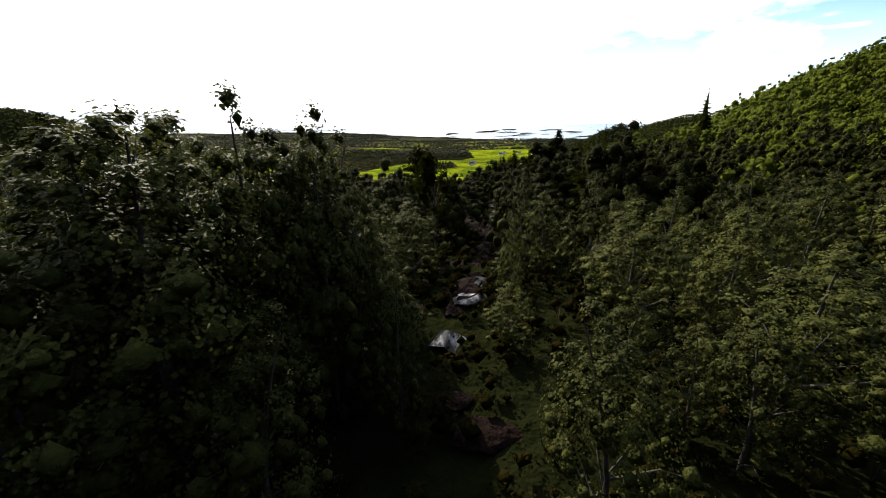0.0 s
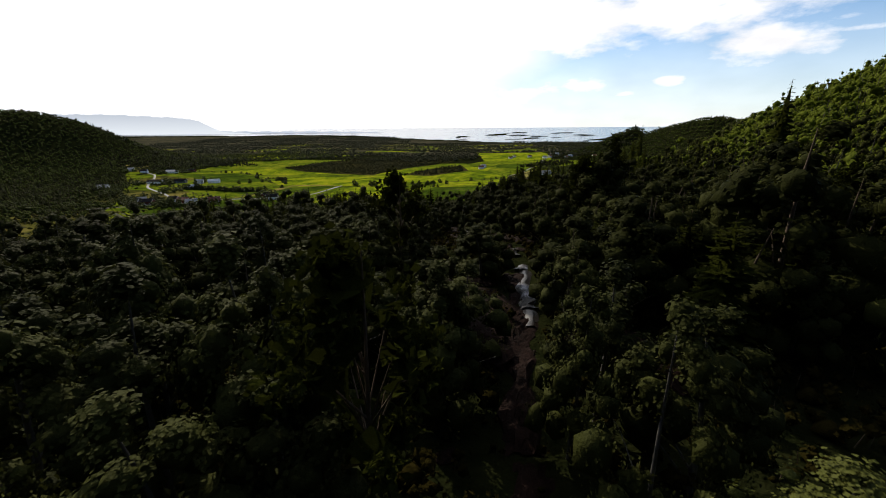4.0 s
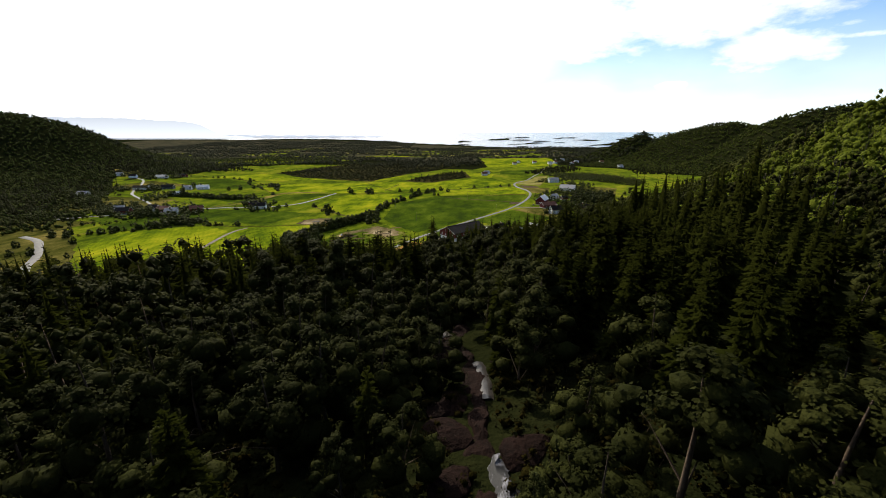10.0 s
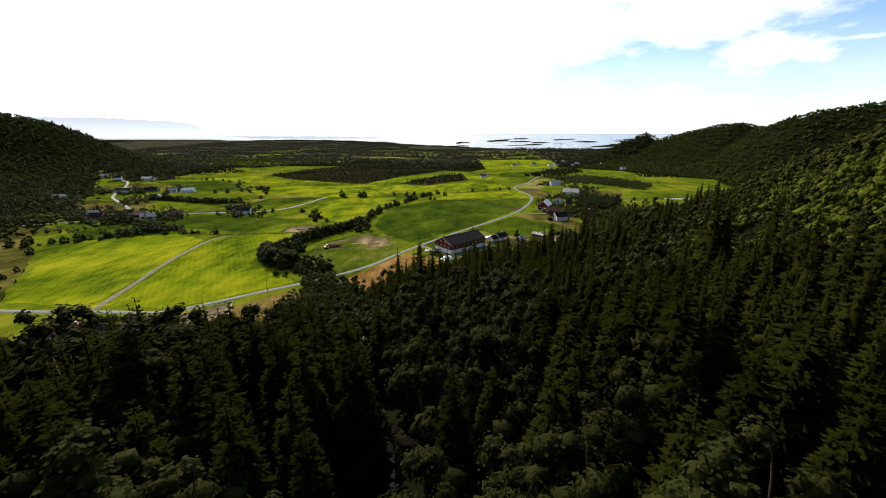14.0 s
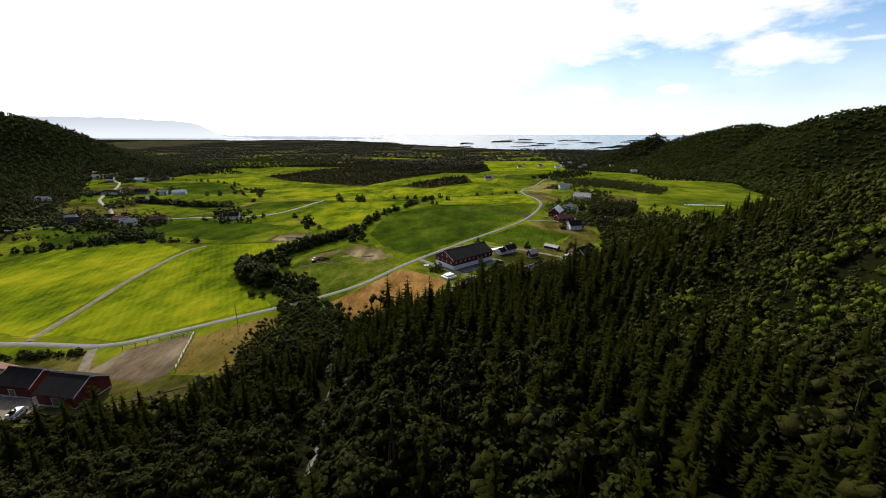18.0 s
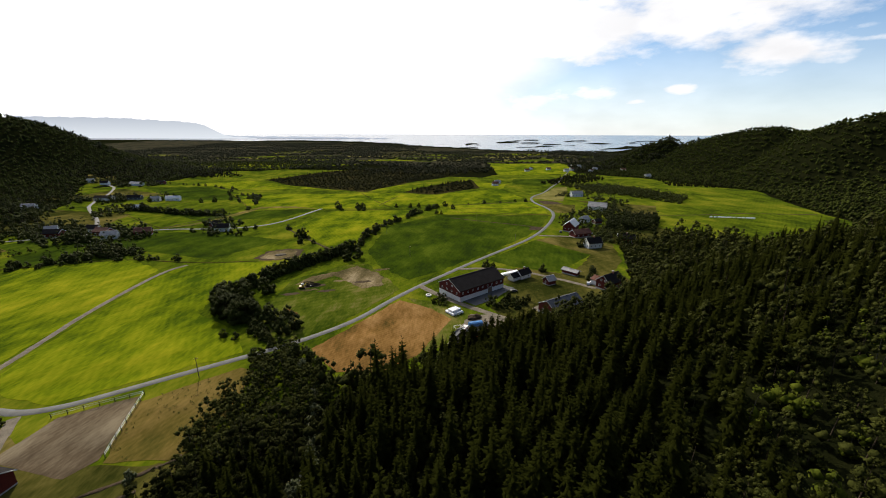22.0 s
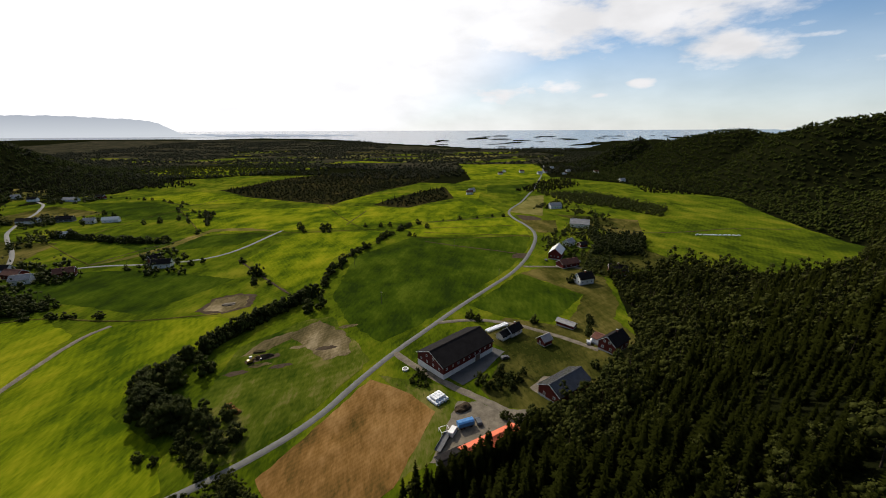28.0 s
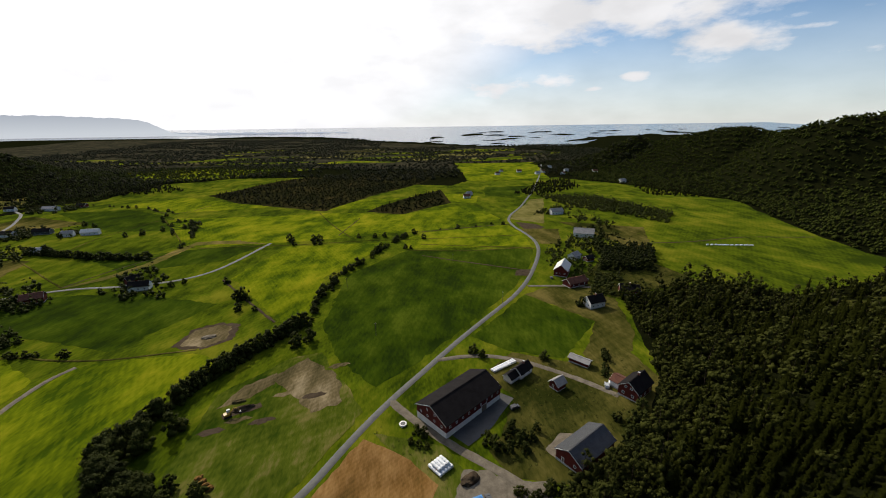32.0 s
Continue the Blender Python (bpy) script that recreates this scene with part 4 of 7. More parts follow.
field([(152, 432), (155, 376), (178, 398), (172, 414)], "dark_earth", "small brown ploughed plot", seed=13)
field([(67, 693), (141, 632), (127, 570), (93, 598)], "grass_bright", "small bright mown field", seed=14)
field([(171, 1300), (415, 1210), (328, 819), (151, 832)], "grass_bright", "far bright green field", seed=15, step=20)
field([(-760, 1128), (-712, 1255), (-245, 1205), (-433, 1040), (-541, 943)], "grass_bright", "far bright green fields", seed=16, step=20)
field([(-125, 400), (-30, 412), (40, 425), (140, 455), (120, 560), (10, 520), (-110, 570), (-210, 560), (-330, 570), (-215, 400)], "grass_bright", "broad sunlit meadows in the valley", seed=17, step=12)
field([(-330, 600), (-200, 640), (-280, 680), (-400, 740), (-470, 680)], "grass_bright", "bright meadow below the moor", 0.4, 84, step=12)
field([(150, 620), (210, 620), (250, 720), (170, 730)], "grass_deep_shaded", "green field beside the far lane", 0.4, 85, step=12)
field([(-30, 560), (-100, 590), (-60, 660), (10, 640)], "grass_bright", "bright field at the edge of the moor", 0.4, 86, step=12)
field([(-290, 230), (-200, 210), (-140, 190), (-110, 250), (-190, 280), (-260, 280)], "grass_deep_shaded", "meadow below the white house, green darkened for shade", 0.36, 87)
field([(-345, 230), (-318, 214), (-262, 172), (-228, 190), (-203, 206), (-228, 240), (-290, 262), (-340, 258)], "grass_deep_shaded", "deep green meadow below the valley hamlet", 0.40, 174)
field([(-560, 470), (-480, 480), (-430, 560), (-540, 600)], "pasture", "rough pasture by the upper lane", 0.36, 88)
field([(-430, 130), (-330, 120), (-320, 220), (-420, 230)], "pasture", "rough dark pasture", 0.36, 89)
field([(-230, 330), (-150, 345), (-130, 395), (-205, 392), (-300, 385)], "grass_deep_shaded", "green field above the white house", seed=18)
field([(-360, 500), (-230, 480), (-320, 570), (-430, 640), (-520, 620)], "grass_deep_shaded", "green pasture near the upper farms", seed=19)
field([(-440, 280), (-320, 290), (-350, 380), (-460, 400)], "pasture", "rough pasture among farm buildings", seed=20)
field([(230, 330), (160, 255), (150, 235), (165, 212), (172, 218), (236, 232), (228, 268), (285, 384), (200, 420)], "pasture", "rough grass round the farmsteads", seed=21)
field([(-20, 59), (-8, 78), (4, 98), (10, 107), (28, 95), (37, 84), (23, 52), (12, 42), (-6, 42)], "stubble", "brown dry stubble field beside the lane", 0.36, 22, 0.5, 4.0)
field([(-66, 27), (-42, 46), (-36, 44), (-32, 22), (-36, 3), (-56, 2)], "dry_pasture", "ochre dry pasture above the stream", 0.34, 23, 0.6, 4.0)
field([(-88, 3), (-86, 20), (-68, 30), (-58, 3), (-62, -3)], "sand", "sandy riding arena with hoof rings", 0.38, 24, 0.3, 4.0)
field([(-58, 96), (-60, 142), (-36, 168), (-20, 172), (2, 134), (8, 122), (-9, 90), (-28, 68), (-40, 64), (-52, 76)], "worn_grass", "rough pasture with bare patches", 0.34, 25, 1.0, 5.0)
field([(-40, 152), (-26, 168), (-8, 150), (-2, 130), (-14, 124), (-26, 138)], "bare_earth", "bare dry earth worn into the pasture", 0.42, 26, 1.2, 4.0)
field([(-56, 132), (-50, 148), (-38, 156), (-36, 147), (-44, 138)], "bare_earth", "pale dug-over earth by the hedge", 0.42, 27, 1.0, 4.0)
field([(-52, 128), (-38, 134), (-36, 131), (-50, 125)], "dark_earth", "long dark heap of dug earth", 0.5, 28, 0.4, 3.0)
for k in range(9):
    bx, by = -52 + 5.6 * k + 3 * math.sin(k * 2.3), 118 + 4.0 * k + 9 * math.sin(k * 1.7)
    field([(bx - 5, by - 1.2), (bx, by - 2.0), (bx + 6, by + 1.0), (bx + 3, by + 2.4), (bx - 3, by + 1.2)], "bare_earth" if k % 3 else "dark_earth", "streak of bare trampled earth", 0.46, 140 + k, 0.7, 1.6)
# flat dark ring: paints the shade inside the pit's sunken rim
field([(-107, 190), (-108, 211), (-94, 219), (-80, 215), (-76, 195), (-90, 185)], "dark_earth", "dark earth ring painting the shaded rim of the gravel pit", 0.36, 47, 1.6, 3.0)
field([(-104, 192), (-105, 210), (-94, 216), (-84, 213), (-80, 196), (-90, 188)], "bare_earth", "open gravel pit in the meadow", 0.42, 29, 1.2, 3.0)
field([(41, 108), (66, 128.5), (72, 123), (58, 106), (49, 99)], "dark_asphalt", "dark paved barnyard", 0.36, 30, 0.3, 4.0)
field([(34, 60), (42, 79), (46, 89), (54, 88), (60, 83), (72, 81), (72, 74), (62, 69), (46, 58)], "gravel", "grey gravel work yard", 0.36, 31, 1.1, 2.5)
field([(76, 94), (84, 101), (92, 99), (88, 92), (80, 86)], "gravel", "gravel apron before the shed", 0.36, 32, 0.4, 3.0)
field([(60, 84), (80, 78), (112, 92), (140, 128), (138, 150), (104, 146), (80, 158), (62, 142), (72, 124), (66, 110), (56, 96)], "pasture", "rough farmyard grass", 0.28, 33, 1.0, 5.0)
field([(-70, -18), (-100, -26), (-128, -12), (-130, 14), (-100, 16), (-66, -2)], "pasture", "trampled grass of the lower farmyard", 0.3, 34, 0.6, 4.0)
field([(-72, 1), (-58, 1), (-34, 1), (-28, -8), (-50, -20), (-76, -24), (-88, -16), (-70, -10)], "pasture", "trampled grass with cart tracks above the wood", 0.34, 48, 0.8, 3.0)
for k, line in enumerate(([(-86, -17), (-70, -16), (-56, -10), (-44, -3), (-36, 4)], [(-88, -20), (-70, -20), (-54, -14), (-40, -7)])):
    tagged(strip("track", line, 0.8, M["dark_earth"], 0.3, 2.0, 0.4, 0.15, 160 + k), "muddy wheel track across trampled grass", "track", kind="structure")
field([(-84, -14), (-98, -24), (-112, -14), (-102, -6), (-88, -7)], "gravel", "gravel yard between the red barns", 0.4, 35, 0.4, 3.0)

field([(-360, 752), (-275, 678), (-187, 632), (-104, 580), (112, 960), (146, 1108), (-110, 1078), (-290, 955)], "moor", "dark peat moor with young trees", 0.4, 36, 2.0, 14.0)
field([(-38, 548), (20, 632), (84, 726), (90, 584), (17, 522)], "moor", "dark moor between meadows", 0.4, 37, 1.5, 10.0)
patch("heathland", [(-2500, 1750), (-1300, 1330), (-760, 1270), (-245, 1220), (146, 1120), (171, 1310), (415, 1220), (560, 1250), (640, 1500), (600, 1950), (250, 2260), (-100, 2560), (-400, 2850), (-1000, 3250), (-2500, 3300)], M["heathland"], "rough heath and grazing on the coastal plain", 1.0, 30.0, 4.0, 99)
for k, (fx, fy, fw, fh, mat) in enumerate(((-500, 1420, 190, 40, "grass"), (-150, 1380, 150, 34, "grass_bright"), (120, 1450, 170, 40, "tan_hay"), (320, 1400, 120, 40, "grass"), (-30, 1560, 200, 46, "grass"),
                                           (250, 1640, 150, 60, "tan_hay"), (-330, 1640, 160, 50, "tan_hay"), (520, 1560, 130, 50, "grass"), (60, 1780, 200, 60, "grass"), (-700, 1560, 150, 40, "grass"), (400, 1850, 140, 70, "grass_bright"))):
    field([(fx - fw, fy - fh), (fx + fw * 0.8, fy - fh * 0.7), (fx + fw, fy + fh), (fx - fw * 0.7, fy + fh * 0.8)], mat, "far strip of farmland on the coastal plain", 3.2, 70 + k, 3.0, 26.0)

field([(254, 160), (288, 183), (332, 180), (304, 156), (272, 142)], "pasture", "grassy clearing in the wood", 0.4, 38, 1.5, 5.0)

field([(136, 183), (106, 226), (128, 237), (150, 235), (163, 212), (150, 165), (140, 150), (112, 146)], "pasture", "rough ochre grass along the wood", 0.27, 39, 1.2, 5.0)

field([(28, 92), (36, 82), (24, 54), (34, 60), (42, 79), (46, 89), (40, 100), (30, 104), (13, 110)], "worn_grass", "weedy verge between stubble and yard", 0.30, 37, 0.8, 3.0)

strips = random.Random(5)
for k in range(30):
    fx, fy = strips.uniform(-1300, 450), strips.uniform(1330, 2150)
    fw, fh = strips.uniform(50, 150), strips.uniform(14, 40)
    field([(fx - fw, fy - fh), (fx + fw * 0.8, fy - fh * 0.7), (fx + fw, fy + fh), (fx - fw * 0.7, fy + fh * 0.8)], strips.choice(("grass", "tan_hay", "grass_bright", "moor", "moor", "pasture")), "far strip of farmland on the coastal plain", 2.2, 300 + k, 3.0, 26.0)

field([(-258, 296), (-240, 318), (-224, 352), (-222, 400), (-212, 424), (-166, 418), (-128, 399), (-170, 405), (-206, 410), (-212, 350), (-232, 312)], "ochre", "brown unmown verge along a ditch", 0.5, 171, 1.2, 4.0)
field([(150, 399), (190, 388), (172, 334), (153, 335)], "pasture", "brown rough grass below the lane farms", 0.42, 172, 1.2, 5.0)
field([(112, 272), (124, 273), (121, 259), (108, 261)], "dark_earth", "small dark patch in the grass by the lane", 0.5, 173, 0.6, 3.0)

# ---- roads ----
main_road = [(-232, 34), (-212, 36), (-189, 31), (-149, 27), (-118, 25), (-95, 21), (-69, 38), (-42, 55), (-27, 65), (-8, 83), (4, 105), (19, 128), (37, 151), (53, 172), (73, 196),
             (107, 234), (135, 290), (149, 328), (151, 368), (145, 420), (150, 462), (217, 596), (300, 800), (420, 1150)]
tagged(strip("road", main_road, 2.8, M["asphalt"]), "narrow grey asphalt lane through the meadows", "road", kind="structure")
for k, (line, w, mat, lab) in enumerate((
        ([(-380, 235), (-306, 271), (-249, 297), (-208, 293), (-160, 303), (-138, 330), (-124, 401)], 3.2, "asphalt", "pale farm lane past the white house"),
        ([(-306, 271), (-346, 331), (-420, 400), (-472, 455), (-552, 603), (-600, 640)], 3.6, "asphalt", "curving pale lane to the upper farms"),
        ([(-133, 28), (-142, 72), (-148, 95), (-155, 160), (-147, 175)], 2.6, "gravel", "straight gravel farm track across a hayfield"),
        ([(19, 128), (24, 121), (37, 106), (52, 92), (60, 85), (66, 78)], 3.2, "gravel", "gravel drive from the lane to the yard"),
        ([(41, 156), (62, 158), (80, 152), (96, 140), (108, 128), (116, 118)], 2.8, "gravel", "gravel drive to the red house"),
        ([(112, 240), (128, 238), (143, 236), (156, 232)], 2.6, "gravel", "short gravel drive to the farmsteads"),
        ([(-196, 8), (-210, 30), (-222, 48), (-248, 74), (-258, 92), (-282, 118), (-304, 140), (-330, 152)], 5.0, "asphalt", "wide pale road along the edge of the wood"),
        ([(-84, -4), (-92, 8), (-100, 20)], 3.0, "gravel", "gravel drive from the lane to the lower farm"))):
    tagged(strip("drive" if w < 3.3 else "road", line, w, M[mat], seed=40 + k, ragged=0.1), lab, "road", kind="structure")
for k, line in enumerate(([(-128, 298), (-96, 258), (-58, 213)], [(-340, 578), (-262, 470), (-209, 395), (-151, 389), (-96, 392), (12, 392), (142, 372)], [(-209, 395), (-243, 348), (-255, 300)],
                          [(24, 347), (80, 330), (141, 326)], [(40, 420), (90, 428), (144, 424)], [(-110, 572), (-70, 470), (-40, 410)],
                          [(236, 330), (300, 318), (352, 330), (410, 312)], [(-337, 412), (-347, 482), (-339, 552), (-306, 563)], [(-416, 665), (-368, 608), (-318, 594), (-310, 661)], [(-387, 399), (-320, 350), (-255, 299)], [(38, 327), (87, 291), (119, 271)], [(38, 365), (101, 340), (142, 321)], [(-55, 421), (-43, 514)], [(-320, 150), (-205, 196), (-150, 178), (-92, 186)])):
    tagged(strip("ditch", line, 1.2, M["pasture"] if k % 2 else M["dark_earth"], 0.45, 4.0, 0.4, 0.25, 60 + k), "overgrown ditch between meadows", "ditch", kind="structure")

# ---- trees ----
rng = np.random.default_rng(11)
WOOD = np.array([(120, 96), (150, 150), (166, 216), (238, 228), (278, 198), (351, 209), (425, 262), (520, 330), (520, 120), (150, 80)], float)


def within(poly, x, y):
    poly = np.asarray(poly, float)
    inside = np.zeros(np.shape(x), bool)
    for (ax, ay), (bx, by) in zip(poly, np.roll(poly, -1, axis=0)):
        if ay != by:
            inside ^= ((ay > y) != (by > y)) & (x < (bx - ax) * (y - ay) / (by - ay) + ax)
    return inside


def scatter(x0, x1, y0, y1, gap):
    gx, gy = np.meshgrid(np.arange(x0, x1, gap), np.arange(y0, y1, gap))
    return gx.ravel() + rng.uniform(-0.46, 0.46, gx.size) * gap, gy.ravel() + rng.uniform(-0.46, 0.46, gx.size) * gap


def spruce_share(x, y):
    """How much of the wood is spruce: the lower hillside above the farm, and bands further up."""
    s = 0.04 + 0.34 * ((x > 110) & (y > 30)) * (wobble(x, y, 31) > -0.2) + 1.1 * np.exp(-((((x - 34) / 52) ** 2 + ((y - 2) / 54) ** 2) ** 2)) + 0.6 * np.exp(-((((x - 112) / 58) ** 2 + ((y - 34) / 44) ** 2) ** 2)) + 0.8 * np.exp(-(((x - 52) / 14) ** 2 + ((y - 54) / 8) ** 2))
    s = s + 0.6 * np.exp(-(((x - 62) / 20) ** 2 + ((y + 90) / 45) ** 2)) + 0.35 * ((x > 40) & (x < 75) & (y > -158) & (y < -100)) + 0.40 * ((x > 48) & (x < 92) & (y > -160) & (y < -40)) + 0.55 * ((y > -128) & (y < -100) & (x > -150) & (x < 28))
    s = s + 0.8 * np.exp(-(((x + 20) / 40) ** 2 + ((y + 40) / 26) ** 2))
    s = s + 0.25 * wobble(x, y, 23)
    s = s * np.where((y < -128) & (x > 8) & (x < 40), 0.15, 1)
    s = s * np.where(y > -8, np.clip((x - 4 - 0.25 * (y - 10)) / 10, 0.06, 1), 1)
    return np.clip(s, 0, 0.97)


EDGE = [(-8, 35), (12, 37), (25, 46), (30, 55), (38, 50), (50, 52), (34, 36), (12, 28), (-6, 30)]
CLEARING = [(254, 160), (288, 183), (332, 180), (304, 156), (272, 142)]
B_HERO = [broadleaf(s, 8.0, 2.5, 5600, 0.095, clumps=130, limbs=8, base=0.05, masses=100, mass_r=0.17, spray=0.7, simple=True) for s in (1, 2, 3)]
B_NEAR = [broadleaf(s, 8.0, 2.6, 2200, 0.15, clumps=70, limbs=2, base=0.05, masses=28, mass_r=0.36, spray=0.15) for s in (17, 18, 19)]
B_MID = [broadleaf(s, 8.0, 2.6, 1100, 0.19, clumps=48, limbs=2, base=0.06, masses=20, mass_r=0.42, spray=0.12) for s in (4, 5, 6, 7)]
B_FAR = [broadleaf(s, 8.0, 3.3, 64, 0.55, clumps=24, limbs=0, sides=3, base=0.06, masses=9, mass_r=0.50, simple=True, spray=0.14) for s in (8, 9, 10)]
S_MID = [conifer(s, 11.0, 2.2, 330, 2, thin=0.62) for s in (21, 22, 23, 24)]
B_THIN = [broadleaf(s, 8.0, 2.9, 26, 0.95, clumps=22, limbs=0, sides=3, base=0.06, masses=7, mass_r=0.48, simple=True, spray=0.3) for s in (11, 12, 13)]
B_SEMI = [broadleaf(s, 8.0, 3.3, 120, 0.42, clumps=30, limbs=0, sides=3, base=0.06, masses=13, mass_r=0.42, simple=True, spray=0.16) for s in (14, 15, 16)]
B_WOOD = [broadleaf(s, 8.0, 3.2, 200, 0.31, clumps=34, limbs=0, sides=3, base=0.06, masses=15, mass_r=0.41, simple=True, spray=0.15) for s in (33, 34, 35)]
S_FAR = [conifer(s, 11.0, 2.3, 62, 0, thin=1.1, sides=3) for s in (25, 26, 27)]
S_SEMI = [conifer(s, 11.0, 2.1, 165, 0, thin=0.62, sides=3) for s in (28, 29, 30)]
PINE = [pine(s, 9.0, 2.4, 1500, 0.30) for s in (31, 32)]
SHRUB = [broadleaf(s, 4.6, 2.7, 720, 0.22, clumps=44, limbs=4, base=0.03, masses=30, mass_r=0.42, simple=True, spray=0.18) for s in (41, 42, 43)]
TINY = [broadleaf(s, 7.4, 4.4, 5, 1.3, clumps=14, limbs=0, sides=3, base=0.06, masses=4, mass_r=0.55, simple=True, spray=0.1) for s in (51, 52)]
TINY_S = [conifer(s, 10.0, 2.4, 18, 0, thin=2.0, sides=3) for s in (53, 54)]

made = {}


def plant(kind, pool, x, y, scale, turn, bark, leaf, label, group, wide=1.0):
    """One tree or bush of a pool, standing on the ground."""
    k = (kind, int(abs(x * 7 + y * 13)) % len(pool))
    m = pose(x, y, z_at(x, y) - 0.1, 0, 0, turn)
    if k not in made:
        made[k] = tree_thing(kind, *pool[k[1]], M[bark], M[leaf], label, kind.split("_")[-1], group)
        ob = made[k]
        ob.matrix_basis = m
    else:
        ob = copy_thing(made[k], m)
    ob.scale = (scale * wide, scale * wide, scale)
    return ob


def birch(x, y, top, turn=0.0, wide=1.0):
    """A leafy birch near the flight, with its top at a height."""
    s = (top - z_at(x, y)) / 8.0
    return plant("birch_tree" if y < -207.5 else "young_birch_tree", B_HERO if y < -207.5 else B_NEAR, x, y, s, turn, "bark", "near_leaf" if y < -207.5 else "young_leaf", "leafy birch with slender pale trunk by the stream", "birches by the stream", wide)


# birches, pines and bushes where the flight begins
for x_, y_, top, w_ in ((22.4, -223.0, 79.4, 1.0), (21.6, -221.6, 79.1, 1.1), (23.2, -220.4, 79.7, 0.8), (24.2, -220.2, 79.4, 0.72), (25.0, -220.6, 78.9, 0.7), (24.0, -218.6, 78.5, 0.9), (21.0, -219.0, 79.2, 1.1), (20.0, -221.2, 79.4, 1.0), (22.6, -217.6, 78.6, 1.1), (21.6, -222.6, 79.2, 1.2), (23.5, -219.7, 79.1, 1.1), (24.6, -219.5, 78.8, 0.9), (22.7, -221.4, 79.2, 1.0), (20.6, -220.0, 79.3, 1.2), (24.9, -218.4, 78.2, 1.0),
                        (19.0, -221.0, 78.4, 1.0), (17.0, -218.0, 78.2, 1.0), (26.4, -219.6, 76.6, 0.6), (26.9, -221.4, 75.7, 0.7), (25.6, -216.8, 76.4, 0.8), (24.4, -224.0, 76.0, 0.9), (21.4, -225.0, 76.5, 1.0), (32.4, -221.4, 75.2, 0.95), (33.6, -222.6, 74.8, 0.9), (35.0, -215.6, 73.6, 1.2),
                        (32.1, -211.6, 76.7, 0.62), (30.9, -215.6, 75.6, 0.5), (36.8, -211.8, 76.2, 0.75), (29.1, -200.7, 75.0, 0.9), (23.0, -205.0, 76.3, 1.1), (25.0, -204.0, 76.8, 0.9), (25.0, -186.4, 74.0, 1.2), (28.4, -190.6, 73.6, 1.1), (35.3, -195.7, 74.2, 1.1), (40.7, -192.4, 73.0, 1.0),
                        (33.6, -206.0, 76.0, 0.75), (33.0, -203.2, 75.4, 0.75), (42, -208, 75.4, 0.9), (39.5, -208, 75.8, 0.55), (30.7, -224.9, 76.4, 0.9), (34.4, -223.4, 75.4, 1.0),
                        (35.1, -215.5, 74.6, 1.15), (37.6, -217.5, 74.8, 1.1), (40.5, -216, 74.9, 1.1), (44, -214, 75.4, 1.0), (47.5, -211, 75.8, 1.0), (42.5, -220.5, 75.4, 1.0), (47, -219, 76.0, 1.0), (38.5, -222.8, 74.6, 1.0), (50.5, -215.5, 76.4, 1.0),
                        (20.8, -206, 76.4, 1.0), (21.4, -208, 76.0, 1.0), (16.7, -208, 76.4, 1.1), (25.7, -204.4, 76.2, 0.7), (29.4, -200.7, 74.6, 0.8), (12, -212, 77.6, 1.1),
                        (36.2, -193.3, 73.6, 0.9), (38, -190, 73.0, 1.0), (27.2, -187, 73.8, 0.9), (25.5, -177, 71.6, 1.0), (22, -184, 73.5, 1.0), (28.7, -169, 70.5, 0.9), (32.0, -172, 71.0, 0.8), (25.1, -170, 71.0, 1.0),
                        (37, -171, 71.7, 0.9), (40, -176, 72.5, 1.0), (44, -198, 74.5, 1.0), (48, -204, 75.0, 1.0), (16, -196, 74.6, 1.1), (10, -203, 76.8, 1.1), (6, -209, 78.0, 1.1), (46, -190, 74.0, 1.0), (20, -178, 72.0, 1.0),
                        (34, -163, 69.0, 0.9), (27, -160, 68.0, 1.0), (21, -166, 69.5, 1.0), (14, -188, 74.0, 1.0), (54, -211, 76.6, 1.0), (31, -184, 71.5, 0.7), (2, -200, 77.0, 1.1), (24.0, -198, 73.0, 1.1), (22.5, -192, 72.5, 1.1)):
    birch(x_, y_, top, (x_ * 77) % 360, w_)
HEATH = [(36.0, -211), (45, -211), (46, -201), (37.5, -198)]
fx, fy = scatter(0, 62, -226, -178, 4.0)
for x_, y_ in zip(fx, fy):
    way = np.interp(y_, (-230, -217, -197), (27.7, 29.1, 29.7))
    gap = abs(x_ - float(stream_x(y_)))
    if gap < (0.9 if y_ < -205 else 1.7) or within([(24, -187), (33, -187), (33, -174), (25, -172)], x_, y_) or within(HEATH, x_, y_) or (abs(x_ - way) < 4.5 and y_ < -219) or (x_ > way + 1 and y_ < -221 and x_ < 36):
        continue
    top = float(np.interp(y_, (-226, -215, -200, -190, -170), (76.6, 76.8, 75.2, 73.2, 70.3))) + rng.uniform(-1.3, 0.7)
    if abs(x_ - way) < 5:
        top = min(top, 75.4)
    if x_ < 22:
        top += 0.9
    if gap < 2.6 and y_ < -205:
        top = min(top, z_at(x_, y_) + 2.4)
    top = max(top, z_at(x_, y_) + 2.0)
    if x_ > 37 and y_ > -199 and rng.uniform() < 0.75:
        plant("spruce_tree", S_MID, x_, y_, (top + 1.0 - z_at(x_, y_)) / 11.0, (x_ * 77) % 360, "dark_bark", "spruce_needle", "dark green spruce with drooping boughs on the slope", "spruces on the slope", 1.3)
        continue
    birch(x_, y_, top, (x_ * 77) % 360, rng.uniform(0.9, 1.2) * min(1.35, 6.0 / max(2.5, top - z_at(x_, y_))))
